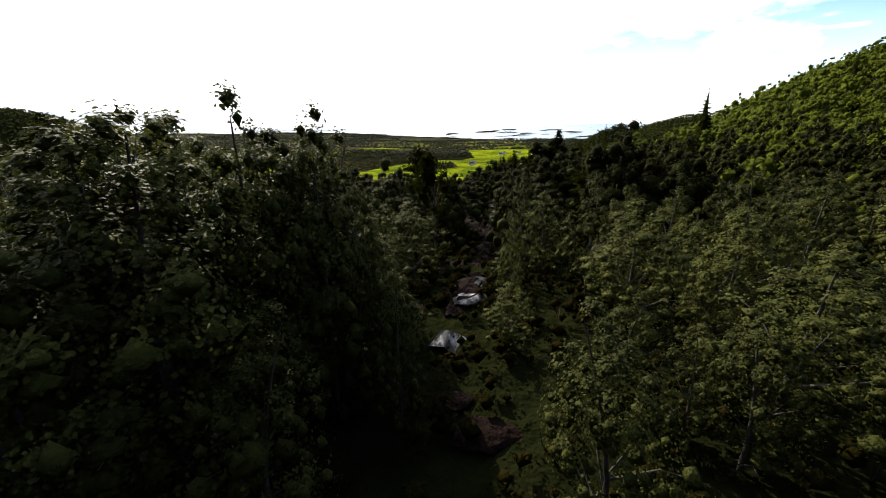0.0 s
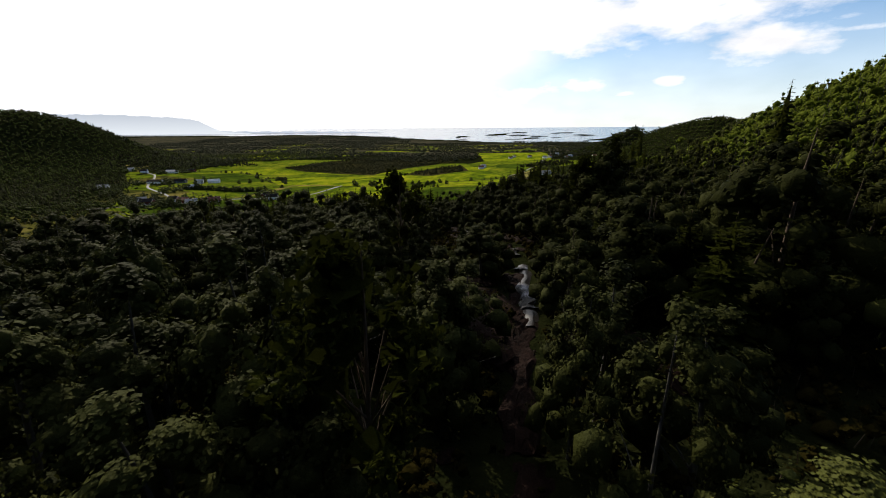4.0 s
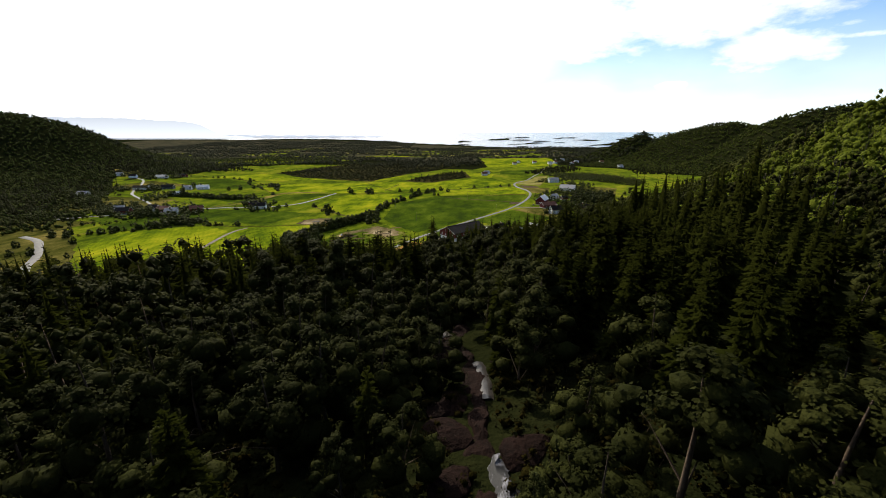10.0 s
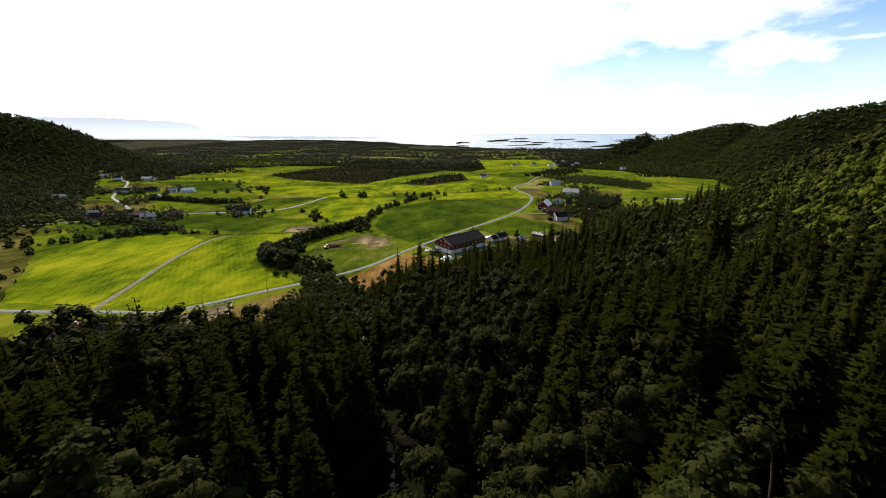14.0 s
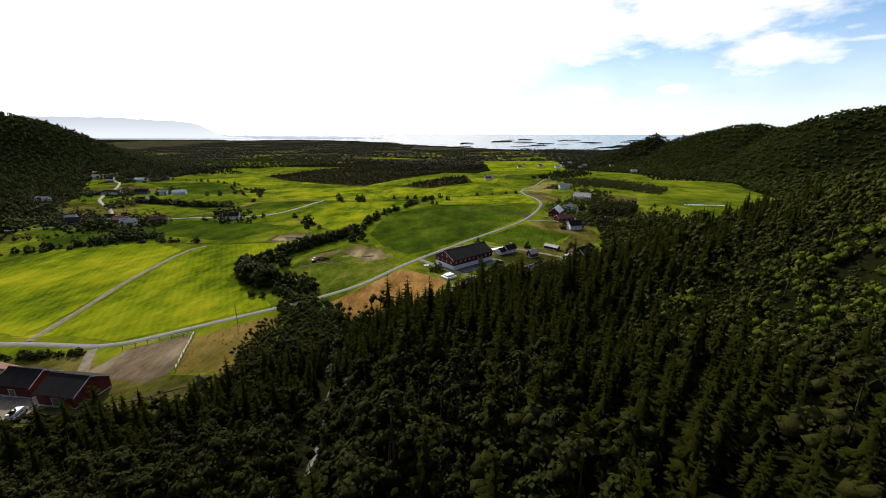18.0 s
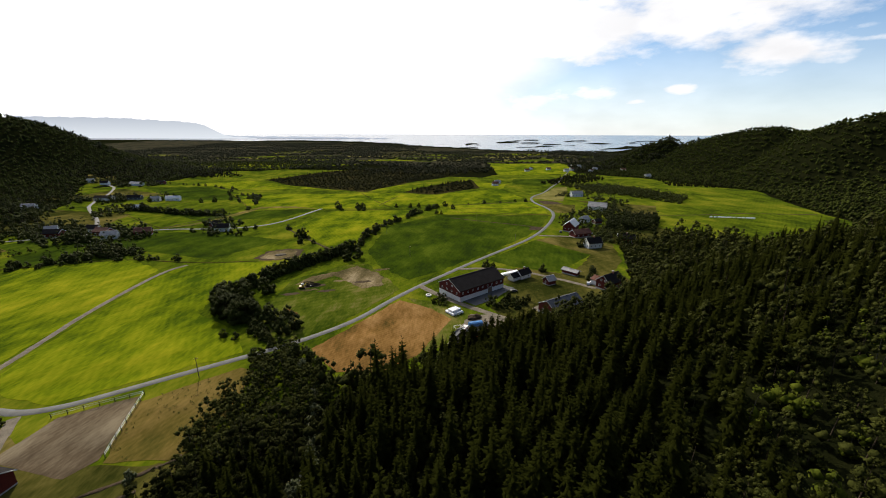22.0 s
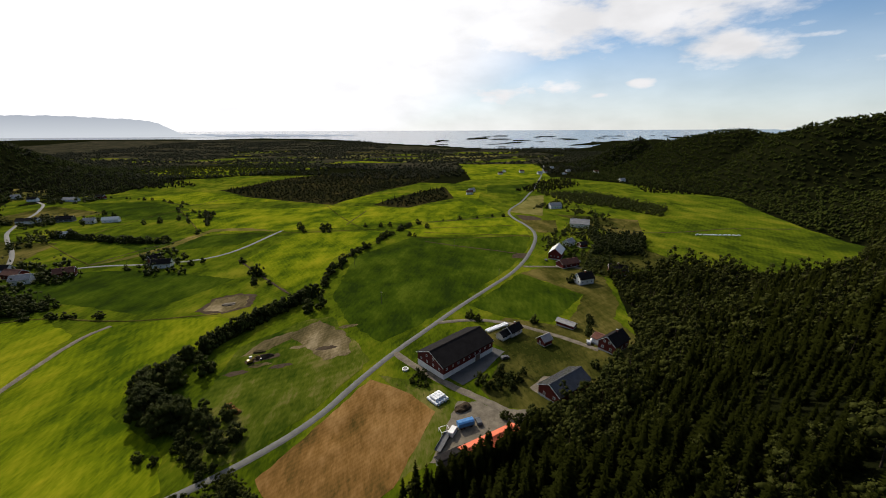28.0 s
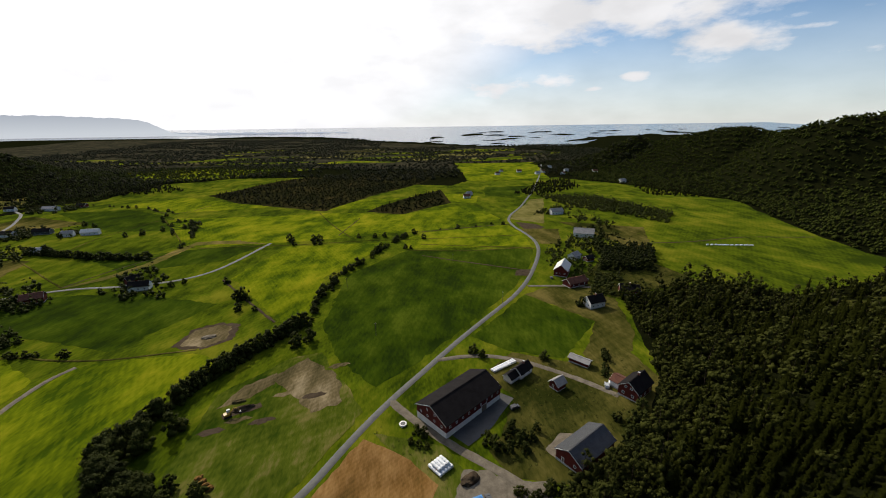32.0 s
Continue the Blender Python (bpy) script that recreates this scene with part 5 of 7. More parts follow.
for x_, y_, top in ((27.0, -189.0, 76.9), (28.0, -206.0, 77.6), (45.0, -176.0, 78.0), (42.0, -178.0, 77.0), (-9, -190, 80.0), (52.2, -176, 75.0), (57, -186, 77.0), (43, -168, 73.0), (48, -172, 74.0)):
    plant("pine_tree", PINE, x_, y_, (top - z_at(x_, y_)) / 9.0, (x_ * 31) % 360, "dark_bark", "spruce_needle", "ragged dark pine among birches on the slope", "pines on the slope", 0.75)

x, y = scatter(-420, 620, -236, 330, 3.3)
d = uphill(x, y)
reach = (np.abs(x - 29) < (y + 240) * 1.22 + 8)
cs = spruce_share(x, y)
conif = rng.uniform(size=len(x)) < cs
conif &= ~((x > 78 + 0.25 * (y + 100)) & (y < -25) & (rng.uniform(size=len(x)) < 0.85))
keep = ((d > 1.5 + 2 * wobble(x, y, 9) - 6 * ((x > 22) & (x < 84))) | within(WOOD, x, y) | within(EDGE, x, y)) & reach
keep &= ~(conif & (x > -10) & (x < 100) & (y > -50) & (rng.uniform(size=len(x)) < 0.18))
keep &= conif | (rng.uniform(size=len(x)) < np.where(y < -70, 0.82, 0.66))
keep &= np.abs(x - stream_x(y)) > np.where(y < -140, 1.7, np.where(y < 35, 1.5, 0))
keep &= ~within([(24, -187), (33, -187), (33, -174), (25, -172)], x, y) & ~((y < -160) & (np.abs(x - 29) < 3)) & ~((y < -198) & (x > 5) & (x < 56)) & ~within(CLEARING, x, y)
keep &= (np.hypot(x, y) < 300) | (rng.uniform(size=len(x)) < 0.6)
keep &= ~within([(31, 57), (34, 66), (42, 92), (76, 86), (74, 74), (66, 66), (50, 55), (38, 51)], x, y)
x, y, d, conif = x[keep], y[keep], d[keep], conif[keep]
z = height(x, y)
size = rng.uniform(0.62, 1.15, len(x)) * np.where(conif, rng.uniform(0.65, 1.1, len(x)), 1.0)
size *= np.where(conif, 1.0 + 0.45 * np.exp(-(((y + 92) / 38) ** 2) - (np.clip(x - 34, 0, None) / 18) ** 2), 1.0 + 0.25 * np.exp(-(((y + 95) / 40) ** 2)))
size *= np.where(~conif & (y > -60), rng.uniform(0.6, 1.4, len(x)), 1.0)
size *= np.where(conif, 0.95 + 0.24 * wobble(x, y, 13) + 0.16 * wobble(x + 20, y, 37), 1.0 + 0.22 * wobble(x + 11, y, 19))
size *= np.where(conif, rng.uniform(0.8, 1.45, len(x)), 1.0)
size *= np.where(conif, 1.0 + 0.40 * np.exp(-(((x - 68) / 50) ** 2 + ((y - 12) / 36) ** 2) ** 2), 1.0)
belt = (y > -134) & (y < -98) & (x > -150) & (x < 28)
size = np.where(belt & conif, rng.uniform(1.12, 1.46, len(x)), np.where(belt, size * 1.25, size))
size *= np.where((x > 50) & (y < -120) & ~conif, 0.7, 1.0)
turn = rng.uniform(0, 6.283, len(x))
crown_top = np.interp(y, (-226, -200, -170, -150, -122, -98, -60), (76.5, 75, 71, 69, 65.5, 60, 54)) + 5 * np.clip((x - 36) / 9, 0, 1) + rng.uniform(-1.5, 1.2, len(x))
size = np.where((x > -20) & (x < 64) & (y < -60), np.minimum(size, np.maximum(0.35, (crown_top - z) / np.where(conif, 11.0, 8.0))), size)
near = (x > 8) & (x < 54) & (y < -98)
for i in np.where(near)[0]:
    sc = size[i]
    if conif[i]:
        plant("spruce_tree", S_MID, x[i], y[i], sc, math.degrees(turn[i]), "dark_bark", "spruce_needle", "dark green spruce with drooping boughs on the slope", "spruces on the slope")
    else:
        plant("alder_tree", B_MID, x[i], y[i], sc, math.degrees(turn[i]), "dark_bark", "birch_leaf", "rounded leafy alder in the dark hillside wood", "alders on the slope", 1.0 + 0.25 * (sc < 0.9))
close = (np.abs(x - 30) < 62) & (y < -60)
wide_gap = (~conif) & (y > 20) & (rng.uniform(size=len(x)) < 0.12)
size = np.where(~conif & (y > 20), size * 1.28, size)
P = np.column_stack([x, y, z, size, turn, rng.integers(0, 3, len(x))])
rest = ~near & ~wide_gap
# leaf copy by zone: lightened for painted sun, olive between, darkened for painted shade
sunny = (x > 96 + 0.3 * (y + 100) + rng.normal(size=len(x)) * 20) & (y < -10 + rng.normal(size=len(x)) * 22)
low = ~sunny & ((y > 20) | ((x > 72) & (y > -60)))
woods("alder_wood", "mixed alder wood on the hillside, leaves darkened for cloud shade", (P + np.where(close[:, None], 0, np.where((np.abs(x - 30) < 130)[:, None], 3, 6)) * np.array((0, 0, 0, 0, 0, 1)))[rest & ~conif & ~sunny & ~low], B_WOOD + B_SEMI + B_FAR, [M["dark_bark"], M["birch_leaf"]])
woods("birch_wood", "birch wood on the hillside, leaves lightened as if in sun", np.where(np.hypot(P[:, 0] - 30, P[:, 1] + 40)[:, None] > 230, P + (0, 0, 0, 0, 0, 3), P)[rest & ~conif & sunny], B_FAR + B_THIN, [M["bark"], M["sunlit_leaf"]])
woods("mixed_wood", "olive green mixed wood at the edge of the fields", (P + np.where(np.hypot(P[:, 0] - 80, P[:, 1] - 10)[:, None] < 75, 0, np.where(np.hypot(P[:, 0] - 30, P[:, 1] + 40)[:, None] < 190, 3, 6)) * np.array((0, 0, 0, 0, 0, 1)))[rest & ~conif & low], B_WOOD + B_SEMI + B_THIN, [M["dark_bark"], M["mixed_leaf"]])
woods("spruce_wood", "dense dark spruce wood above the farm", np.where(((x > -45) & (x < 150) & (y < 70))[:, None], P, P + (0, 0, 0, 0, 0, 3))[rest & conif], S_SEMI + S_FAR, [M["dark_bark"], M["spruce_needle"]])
print("trees", near.sum(), (rest & ~conif).sum(), (rest & conif).sum())


def far_wood(name, label, x, y, conifer_part, scale, pools=(TINY, TINY_S), leaf="spruce_needle"):
    zf = land(x, y)
    s = rng.uniform(0.75, 1.2, len(x)) * scale
    c = rng.uniform(size=len(x)) < conifer_part
    Q = np.column_stack([x, y, zf, s, rng.uniform(0, 6.283, len(x)), rng.integers(0, 2, len(x)) + 2 * c])
    return woods(name, label, Q, [*pools[0], *pools[1]], [M["dark_bark"], M[leaf]])


# hills to the right and left, and the wooded plain towards the sea
x, y = scatter(385, 1250, 170, 1350, 8.6)
k = rng.uniform(size=len(x)) < np.where((x < 760) & (y < 1100), 0.95, 0.30)
x, y = x[k], y[k]
k = ((height(x, y) - plain(x, y) > 1.5) | ((x < 620) & (y < 900))) & ~within(VALLEY, x, y) & ~within(WOOD, x, y)
far_wood("hill_woods", "dark woods covering the rocky hills", x[k], y[k], 0.03, 1.05, leaf="hill_wood_leaf")
x, y = scatter(-1500, -320, 100, 1300, 11.0)
k = (height(x, y) - plain(x, y) > 9) | (rng.uniform(size=len(x)) < 0.72)
k &= ~within(VALLEY, x, y) & ~within([(-700, 712), (-638, 634), (-606, 660), (-676, 754)], x, y) & ~within([(-690, 1050), (-640, 975), (-600, 985), (-640, 1060)], x, y)
k &= ~within([(-176, 8), (-188, 36), (-228, 86), (-262, 128), (-318, 180), (-350, 165), (-360, 60), (-220, -20)], x, y)
k &= (x > -1000 - 0.2 * y) | (rng.uniform(size=len(x)) < 0.5)
far_wood("hill_woods", "dark wooded knoll across the valley", x[k], y[k], 0.12, 1.15, leaf="hill_wood_leaf")
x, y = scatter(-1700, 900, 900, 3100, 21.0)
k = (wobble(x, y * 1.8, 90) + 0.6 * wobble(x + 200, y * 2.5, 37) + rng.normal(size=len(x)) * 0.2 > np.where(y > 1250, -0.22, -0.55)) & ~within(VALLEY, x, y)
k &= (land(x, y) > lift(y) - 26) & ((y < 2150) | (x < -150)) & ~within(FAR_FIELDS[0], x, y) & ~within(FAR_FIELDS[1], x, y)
far_wood("plain_woods", "low dark woods on the coastal plain", x[k], y[k], 0.0, 1.75, leaf="far_haze_leaf")
PLOTS = (([(-355, 752), (-275, 682), (-187, 636), (-106, 586), (107, 960), (140, 1100), (-110, 1070), (-285, 950)], 8.6, 0.75), ([(-34, 548), (20, 628), (80, 720), (84, 584), (17, 528)], 8.5, 0.8),
         ([(178, 262), (216, 256), (248, 306), (204, 322)], 3.8, 1.15), ([(270, 470), (319, 391), (350, 430), (312, 568), (238, 617), (250, 520)], 5.6, 0.95), ([(205, 640), (240, 622), (330, 660), (350, 780), (280, 740)], 8.6, 1.1),
         ([(-640, 420), (-520, 380), (-470, 330), (-420, 250), (-520, 180), (-700, 200)], 9.0, 1.0), ([(-760, 680), (-640, 660), (-560, 760), (-440, 830), (-540, 930), (-760, 900)], 11.0, 1.0),
         ([(400, 560), (480, 500), (520, 640), (470, 700), (420, 640)], 9.0, 0.9), ([(430, 800), (350, 860), (420, 1000), (520, 1000)], 11.0, 0.9))
for poly, gap, s in PLOTS:
    q = np.array(poly, float)
    x, y = scatter(q[:, 0].min(), q[:, 0].max(), q[:, 1].min(), q[:, 1].max(), gap)
    k = within(poly, x, y)
    if gap < 8.4:
        zf = height(x[k], y[k])
        woods("grove", "dense dark grove between fields", np.column_stack([x[k], y[k], zf, rng.uniform(0.8, 1.2, k.sum()) * s, rng.uniform(0, 6.28, k.sum()), rng.integers(0, 3, k.sum())]),
              B_FAR, [M["bark"], M["shrub_leaf"]])
    else:
        far_wood("plantation", "low dark plantation between fields", x[k], y[k], 0.45, s * 1.0, leaf="birch_leaf")

def yard_trees(label, spots, spread, count, scale):
    pts = np.concatenate([np.array(s_) + rng.normal(size=(count, 2)) * spread for s_ in spots])
    x_, y_ = pts[:, 0], pts[:, 1]
    ok = np.ones(len(x_), bool)
    for q_ in ((146, 262), (146.5, 238), (144, 202.5), (176, 218.5), (205, 358), (216, 468), (168, 292), (178, 286), (-186, 287), (-272, 258), (-290, 272), (-332, 266), (-348, 280), (-252, 272), (-312, 286), (-479, 491), (-440, 500), (-549, 644), (-495, 399), (-370, 484)):
        ok &= np.hypot(x_ - q_[0], y_ - q_[1]) > 11
    rd = np.concatenate([smooth_line(main_road, 3.0), smooth_line([(-380, 235), (-306, 271), (-249, 297), (-208, 293), (-160, 303), (-138, 330), (-124, 401)], 3.0)])
    ok &= np.array([np.hypot(rd[:, 0] - u, rd[:, 1] - v).min() for u, v in zip(x_, y_)]) > 5
    x_, y_ = x_[ok], y_[ok]
    woods("yard_trees", label, np.column_stack([x_, y_, height(x_, y_), rng.uniform(0.5, 1.15, len(x_)) * scale, rng.uniform(0, 6.28, len(x_)), rng.integers(0, 3, len(x_))]), B_FAR, [M["bark"], M["shrub_leaf"]])


yard_trees("dark garden trees round the lane farmsteads", ((160, 225), (165, 250), (170, 275), (190, 310), (180, 330), (222, 372), (228, 350), (225, 470), (205, 480), (240, 500), (150, 290), (195, 285), (240, 400), (236, 430), (175, 240), (160, 300), (200, 338)), 9.0, 15, 1.0)
yard_trees("dark garden trees round the valley farms", ((-190, 295), (-280, 250), (-300, 262), (-335, 250), (-355, 300), (-290, 285), (-460, 500), (-500, 480), (-560, 630), (-620, 655), (-510, 400), (-470, 380), (-400, 230), (-420, 330), (-260, 262), (-350, 262), (-310, 290), (-450, 480), (-530, 650), (-230, 205), (-390, 480), (-240, 210), (-300, 240), (-255, 275), (-365, 285), (-205, 305), (-180, 280), (-315, 275)), 9.0, 18, 1.45)
x, y = scatter(-520, -360, 180, 420, 9.0)
k = (wobble(x, y, 30) + wobble(x + 50, y, 12) * 0.6 > 0.25)
woods("pasture_trees", "scattered dark trees on rough pasture", np.column_stack([x[k], y[k], height(x[k], y[k]), rng.uniform(0.7, 1.35, k.sum()), rng.uniform(0, 6.28, k.sum()), rng.integers(0, 3, k.sum())]), B_FAR, [M["bark"], M["shrub_leaf"]])


def clear_of_houses(x_, y_, gap=13.0):
    ok = np.ones(len(x_), bool)
    for q_ in ((-186, 287), (-272, 258), (-290, 272), (-332, 266), (-348, 280), (-252, 272), (-312, 286), (-479, 491), (-440, 500), (-549, 644), (-495, 399), (-370, 484)):
        ok &= np.hypot(x_ - q_[0], y_ - q_[1]) > gap
    rd = smooth_line([(-380, 235), (-306, 271), (-346, 331), (-420, 400), (-472, 455), (-552, 603), (-600, 640)], 4.0)
    return ok & (np.array([np.hypot(rd[:, 0] - u, rd[:, 1] - v).min() for u, v in zip(x_, y_)]) > 6)


for poly, gap, s, amount in (([(-464, 459), (-491, 416), (-460, 350), (-400, 340), (-390, 300), (-440, 250), (-660, 280), (-720, 520), (-600, 590), (-540, 520)], 8.0, 0.95, 0.25), ([(-290, 190), (-215, 206), (-205, 222), (-280, 222), (-320, 205)], 6.0, 0.6, 0.1),
                             ([(-420, 110), (-330, 120), (-300, 200), (-400, 240), (-520, 200)], 8.0, 0.8, -0.1), ([(-690, 720), (-577, 740), (-500, 800), (-560, 930), (-720, 900)], 10.0, 1.0, 0.5)):
    q = np.array(poly, float)
    x, y = scatter(q[:, 0].min(), q[:, 0].max(), q[:, 1].min(), q[:, 1].max(), gap)
    k = within(poly, x, y) & (wobble(x, y, 23) + 0.6 * wobble(x + 40, y, 9) > -amount)
    x, y = x[k], y[k]
    k = clear_of_houses(x, y)
    x, y = x[k], y[k]
    woods("grove", "dark trees and thickets between the upper farms", np.column_stack([x, y, height(x, y), rng.uniform(0.6, 1.25, len(x)) * s, rng.uniform(0, 6.28, len(x)), rng.integers(0, 3, len(x))]), B_THIN, [M["bark"], M["birch_leaf"]])

# hedges and single trees in the meadows
HEDGE = smooth_line([(-38, 62), (-50, 76), (-66, 92), (-80, 100), (-86, 110), (-82, 122), (-75, 144), (-63, 169), (-48, 195), (-38, 206)], 2.4)
for n, (hx, hy) in enumerate(HEDGE):
    s = 1.0 if n < 12 else (2.3 if n < 30 else 2.0)
    plant("hedge_bush", SHRUB, hx + rng.normal() * 1.2, hy + rng.normal() * 1.0, s * rng.uniform(0.8, 1.15), rng.uniform(0, 360), "dark_bark", "shrub_leaf", "dense dark green bush in the stream hedge", "hedge bushes", 0.9)
    if n % 3 == 0:
        plant("hedge_bush", SHRUB, hx + rng.normal() * 3.0, hy + rng.normal() * 2.5, 0.7 * rng.uniform(0.7, 1.3), rng.uniform(0, 360), "dark_bark", "shrub_leaf", "low bush at the foot of the stream hedge", "hedge bushes", 1.1)
for n, (hx, hy) in enumerate(smooth_line([(-37, 208), (-36, 243), (-31, 286), (-8, 333), (11, 387), (36, 418)], 4.0)):
    if rng.uniform() < 0.72:
        plant("hedge_bush", SHRUB, hx + rng.normal() * 1.5, hy + rng.normal() * 1.5, rng.uniform(0.6, 1.75), rng.uniform(0, 360), "dark_bark", "shrub_leaf", "dense dark green bush in the stream hedge", "hedge bushes", 1.0)
for hx, hy in smooth_line([(-372, 402), (-330, 390), (-283, 379), (-232, 371)], 4.2):
    plant("hedge_tree", SHRUB, hx + rng.normal() * 1.2, hy + rng.normal() * 1.2, rng.uniform(1.3, 2.0), rng.uniform(0, 360), "dark_bark", "shrub_leaf", "tall dark tree in a clipped field hedge", "hedge trees", 1.0)
for hx, hy in smooth_line([(-272, 172), (-245, 184), (-226, 194), (-204, 206)], 4.0):
    plant("hedge_tree", SHRUB, hx + rng.normal() * 1.5, hy + rng.normal() * 1.5, rng.uniform(0.8, 1.5), rng.uniform(0, 360), "dark_bark", "shrub_leaf", "dark bushy tree in an uncut field hedge", "hedge trees", 1.0)
for hx, hy in smooth_line([(-300, 545), (-275, 535), (-262, 520), (-250, 490), (-237, 466), (-225, 448)], 6.0):
    plant("field_bush", SHRUB, hx + rng.normal() * 2.5, hy + rng.normal() * 2.5, rng.uniform(0.8, 1.6), rng.uniform(0, 360), "dark_bark", "shrub_leaf", "low dark bush along a field edge", "field bushes", 1.1)
for line, gap in (([(-62, 209), (-95, 257), (-120, 290)], 14.0), ([(-337, 575), (-262, 470), (-209, 395)], 12.0), ([(-300, 150), (-205, 194), (-160, 186)], 7.0), ([(-560, 700), (-420, 650), (-340, 600)], 13.0), ([(40, 424), (90, 430), (142, 426)], 16.0),
                  ([(116, 132), (126, 150)], 2.6), ([(100, 80), (78, 76), (62, 78)], 3.0), ([(-134, 15), (-102, 16)], 2.4)):
    for hx, hy in smooth_line(line, gap):
        if gap > 6 and rng.uniform() < 0.35:
            continue
        plant("field_bush", SHRUB, hx + rng.normal() * min(0.3 * gap, 3.5), hy + rng.normal() * min(0.2 * gap, 2.0), rng.uniform(0.4, 0.8 if gap < 6 else 1.35), rng.uniform(0, 360), "dark_bark", "shrub_leaf", "low dark bush along a field edge", "field bushes", 1.1)
for hx, hy, s in ((-214, 60, 1.0), (-236, 92, 0.9), (-230, 78, 0.8), (-246, 60, 1.2), (-262, 70, 1.3), (-240, 50, 1.1), (-270, 100, 1.4), (-282, 96, 1.2), (-268, 132, 1.3), (-290, 150, 1.5), (-296, 160, 1.6), (-310, 158, 1.4), (-300, 118, 1.3), (-206, 50, 0.7),
                  (-72, 90, 2.5), (-64, 84, 2.5), (-60, 90, 2.2), (-77, 97, 2.5), (-82, 107, 2.4), (-78, 117, 2.3), (-69, 96, 2.2), (-74, 111, 2.2), (-66, 121, 2.2), (-48, 84, 1.9), (-43, 79, 2.0), (-36, 72, 2.0), (-33, 77, 1.6), (-41, 88, 1.5), (-52, 92, 1.4), (-24, 53, 1.4), (-30, 48, 1.3), (-38, 50, 1.4), (-18, 48, 1.5),
                  (-96, 253, 2.0), (-36, 182, 1.9), (-30, 186, 1.8), (56, 100, 1.2), (59, 97, 1.4), (67, 104, 1.3), (69, 94, 1.0), (63, 95, 1.1), (33, 106, 1.0), (30, 108, 0.9), (72, 77, 1.2), (77, 75, 1.3), (82, 79, 1.0), (88, 80, 1.2), (94, 81, 1.3), (98, 86, 1.2), (104, 86, 1.3), (108, 95, 1.3), (113, 103, 1.2), (120, 108, 1.3), (84, 72, 1.4), (96, 76, 1.5), (66, 74, 1.0), (-90, 236, 1.4), (-96, 390, 1.5), (-68, 387, 1.2), (-74, 388, 1.2), (-30, 406, 1.2), (-12, 404, 1.2), (-1, 403, 1.3), (22, 353, 1.2), (41, 387, 1.4), (28, 350, 1.0), (94, 150, 1.25), (60, 160, 1.3), (64, 156, 1.1),
                  (136, 204, 1.5), (152, 207, 1.0), (150, 250, 1.1), (158, 262, 1.0), (164, 240, 1.2), (176, 228, 1.0), (160, 282, 1.2), (186, 300, 1.3), (190, 350, 1.2), (206, 470, 1.4), (226, 472, 1.4), (-190, 296, 1.0), (-214, 284, 1.0),
                  (-164, 290, 1.1), (-158, 296, 1.1), (-286, 250, 1.1), (-300, 256, 1.1), (-262, 246, 1.1), (-320, 262, 1.0), (-352, 400, 2.4), (-346, 396, 2.2), (-104, 405, 2.2), (-78, 401, 1.8), (-72, 401, 1.8), (-94, 256, 2.2), (-300, 470, 1.8), (-315, 462, 1.5), (-285, 485, 1.6), (-262, 492, 1.5), (-420, 540, 1.8), (-400, 530, 1.5), (-62, 70, 0.9), (-56, 68, 0.8), (-30, 58, 1.0), (-36, 52, 1.1), (-26, 50, 1.2), (-22, 44, 1.2), (-28, 40, 1.1),
                  (-20, 36, 1.1), (-14, 32, 1.0), (28, 103, 0.7), (31, 101, 0.7), (34, 100, 0.6), (70, 101, 1.0), (67, 98, 1.1), (73, 99, 1.0), (64, 101, 0.9), (76, 104, 0.9), (100, 84, 1.0), (106, 90, 1.1), (112, 96, 1.1), (108, 104, 1.0), (86, 74, 0.9), (92, 76, 1.0), (128, 106, 1.2), (118, 102, 1.1)):
    plant("field_tree", SHRUB, hx, hy, s, rng.uniform(0, 360), "dark_bark", "shrub_leaf", "rounded dark green tree standing alone in grass", "field trees", 0.9)
for hx, hy in ((-9, 32), (-7, 26), (-5.5, 20), (-5, 14), (-3, 8), (0.5, 2), (2, -4), (5, -10), (4, -18), (10, -26), (-14, 40), (-18, 44), (14, -36), (16, -46), (20, -58), (10, 40), (-38, 10), (-44, -4), (-52, -14)):
    plant("willow_bush", SHRUB, hx, hy, rng.uniform(0.7, 1.1), rng.uniform(0, 360), "bark", "willow_leaf", "pale grey-green willow bush along the stream", "willows by the stream", 0.8)

q = [(-24, 60), (-37, 46), (-38, 12), (-30, -10), (-14, -2), (-2, 28), (-6, 40), (-22, 54)]
x, y = scatter(-40, 8, -12, 62, 3.3)
k = within(q, x, y)
woods("stream_thicket", "thicket of rounded grey-green bushes along the stream", np.column_stack([x[k], y[k], height(x[k], y[k]), rng.uniform(0.45, 1.15, k.sum()), rng.uniform(0, 6.28, k.sum()), rng.integers(0, 3, k.sum())]),
      B_WOOD, [M["bark"], M["mixed_leaf"]])
# tussocks on the rough grass
TUSSOCK = [broadleaf(s, 0.4, 0.8, 14, 0.42, clumps=5, limbs=0, sides=3, base=0.0, core=0.2) for s in (71, 72)]
rough = ([(60, 90), (80, 78), (112, 92), (140, 128), (138, 150), (104, 146), (82, 150), (74, 128), (66, 110)],
         [(160, 255), (150, 235), (165, 212), (172, 218), (236, 232), (228, 268)], [(-66, 27), (-42, 46), (-36, 44), (-32, 22), (-36, 3), (-56, 2)], [(12, 112), (24, 116), (34, 102), (44, 92), (40, 82), (30, 94), (12, 108)])
X, Y = [], []
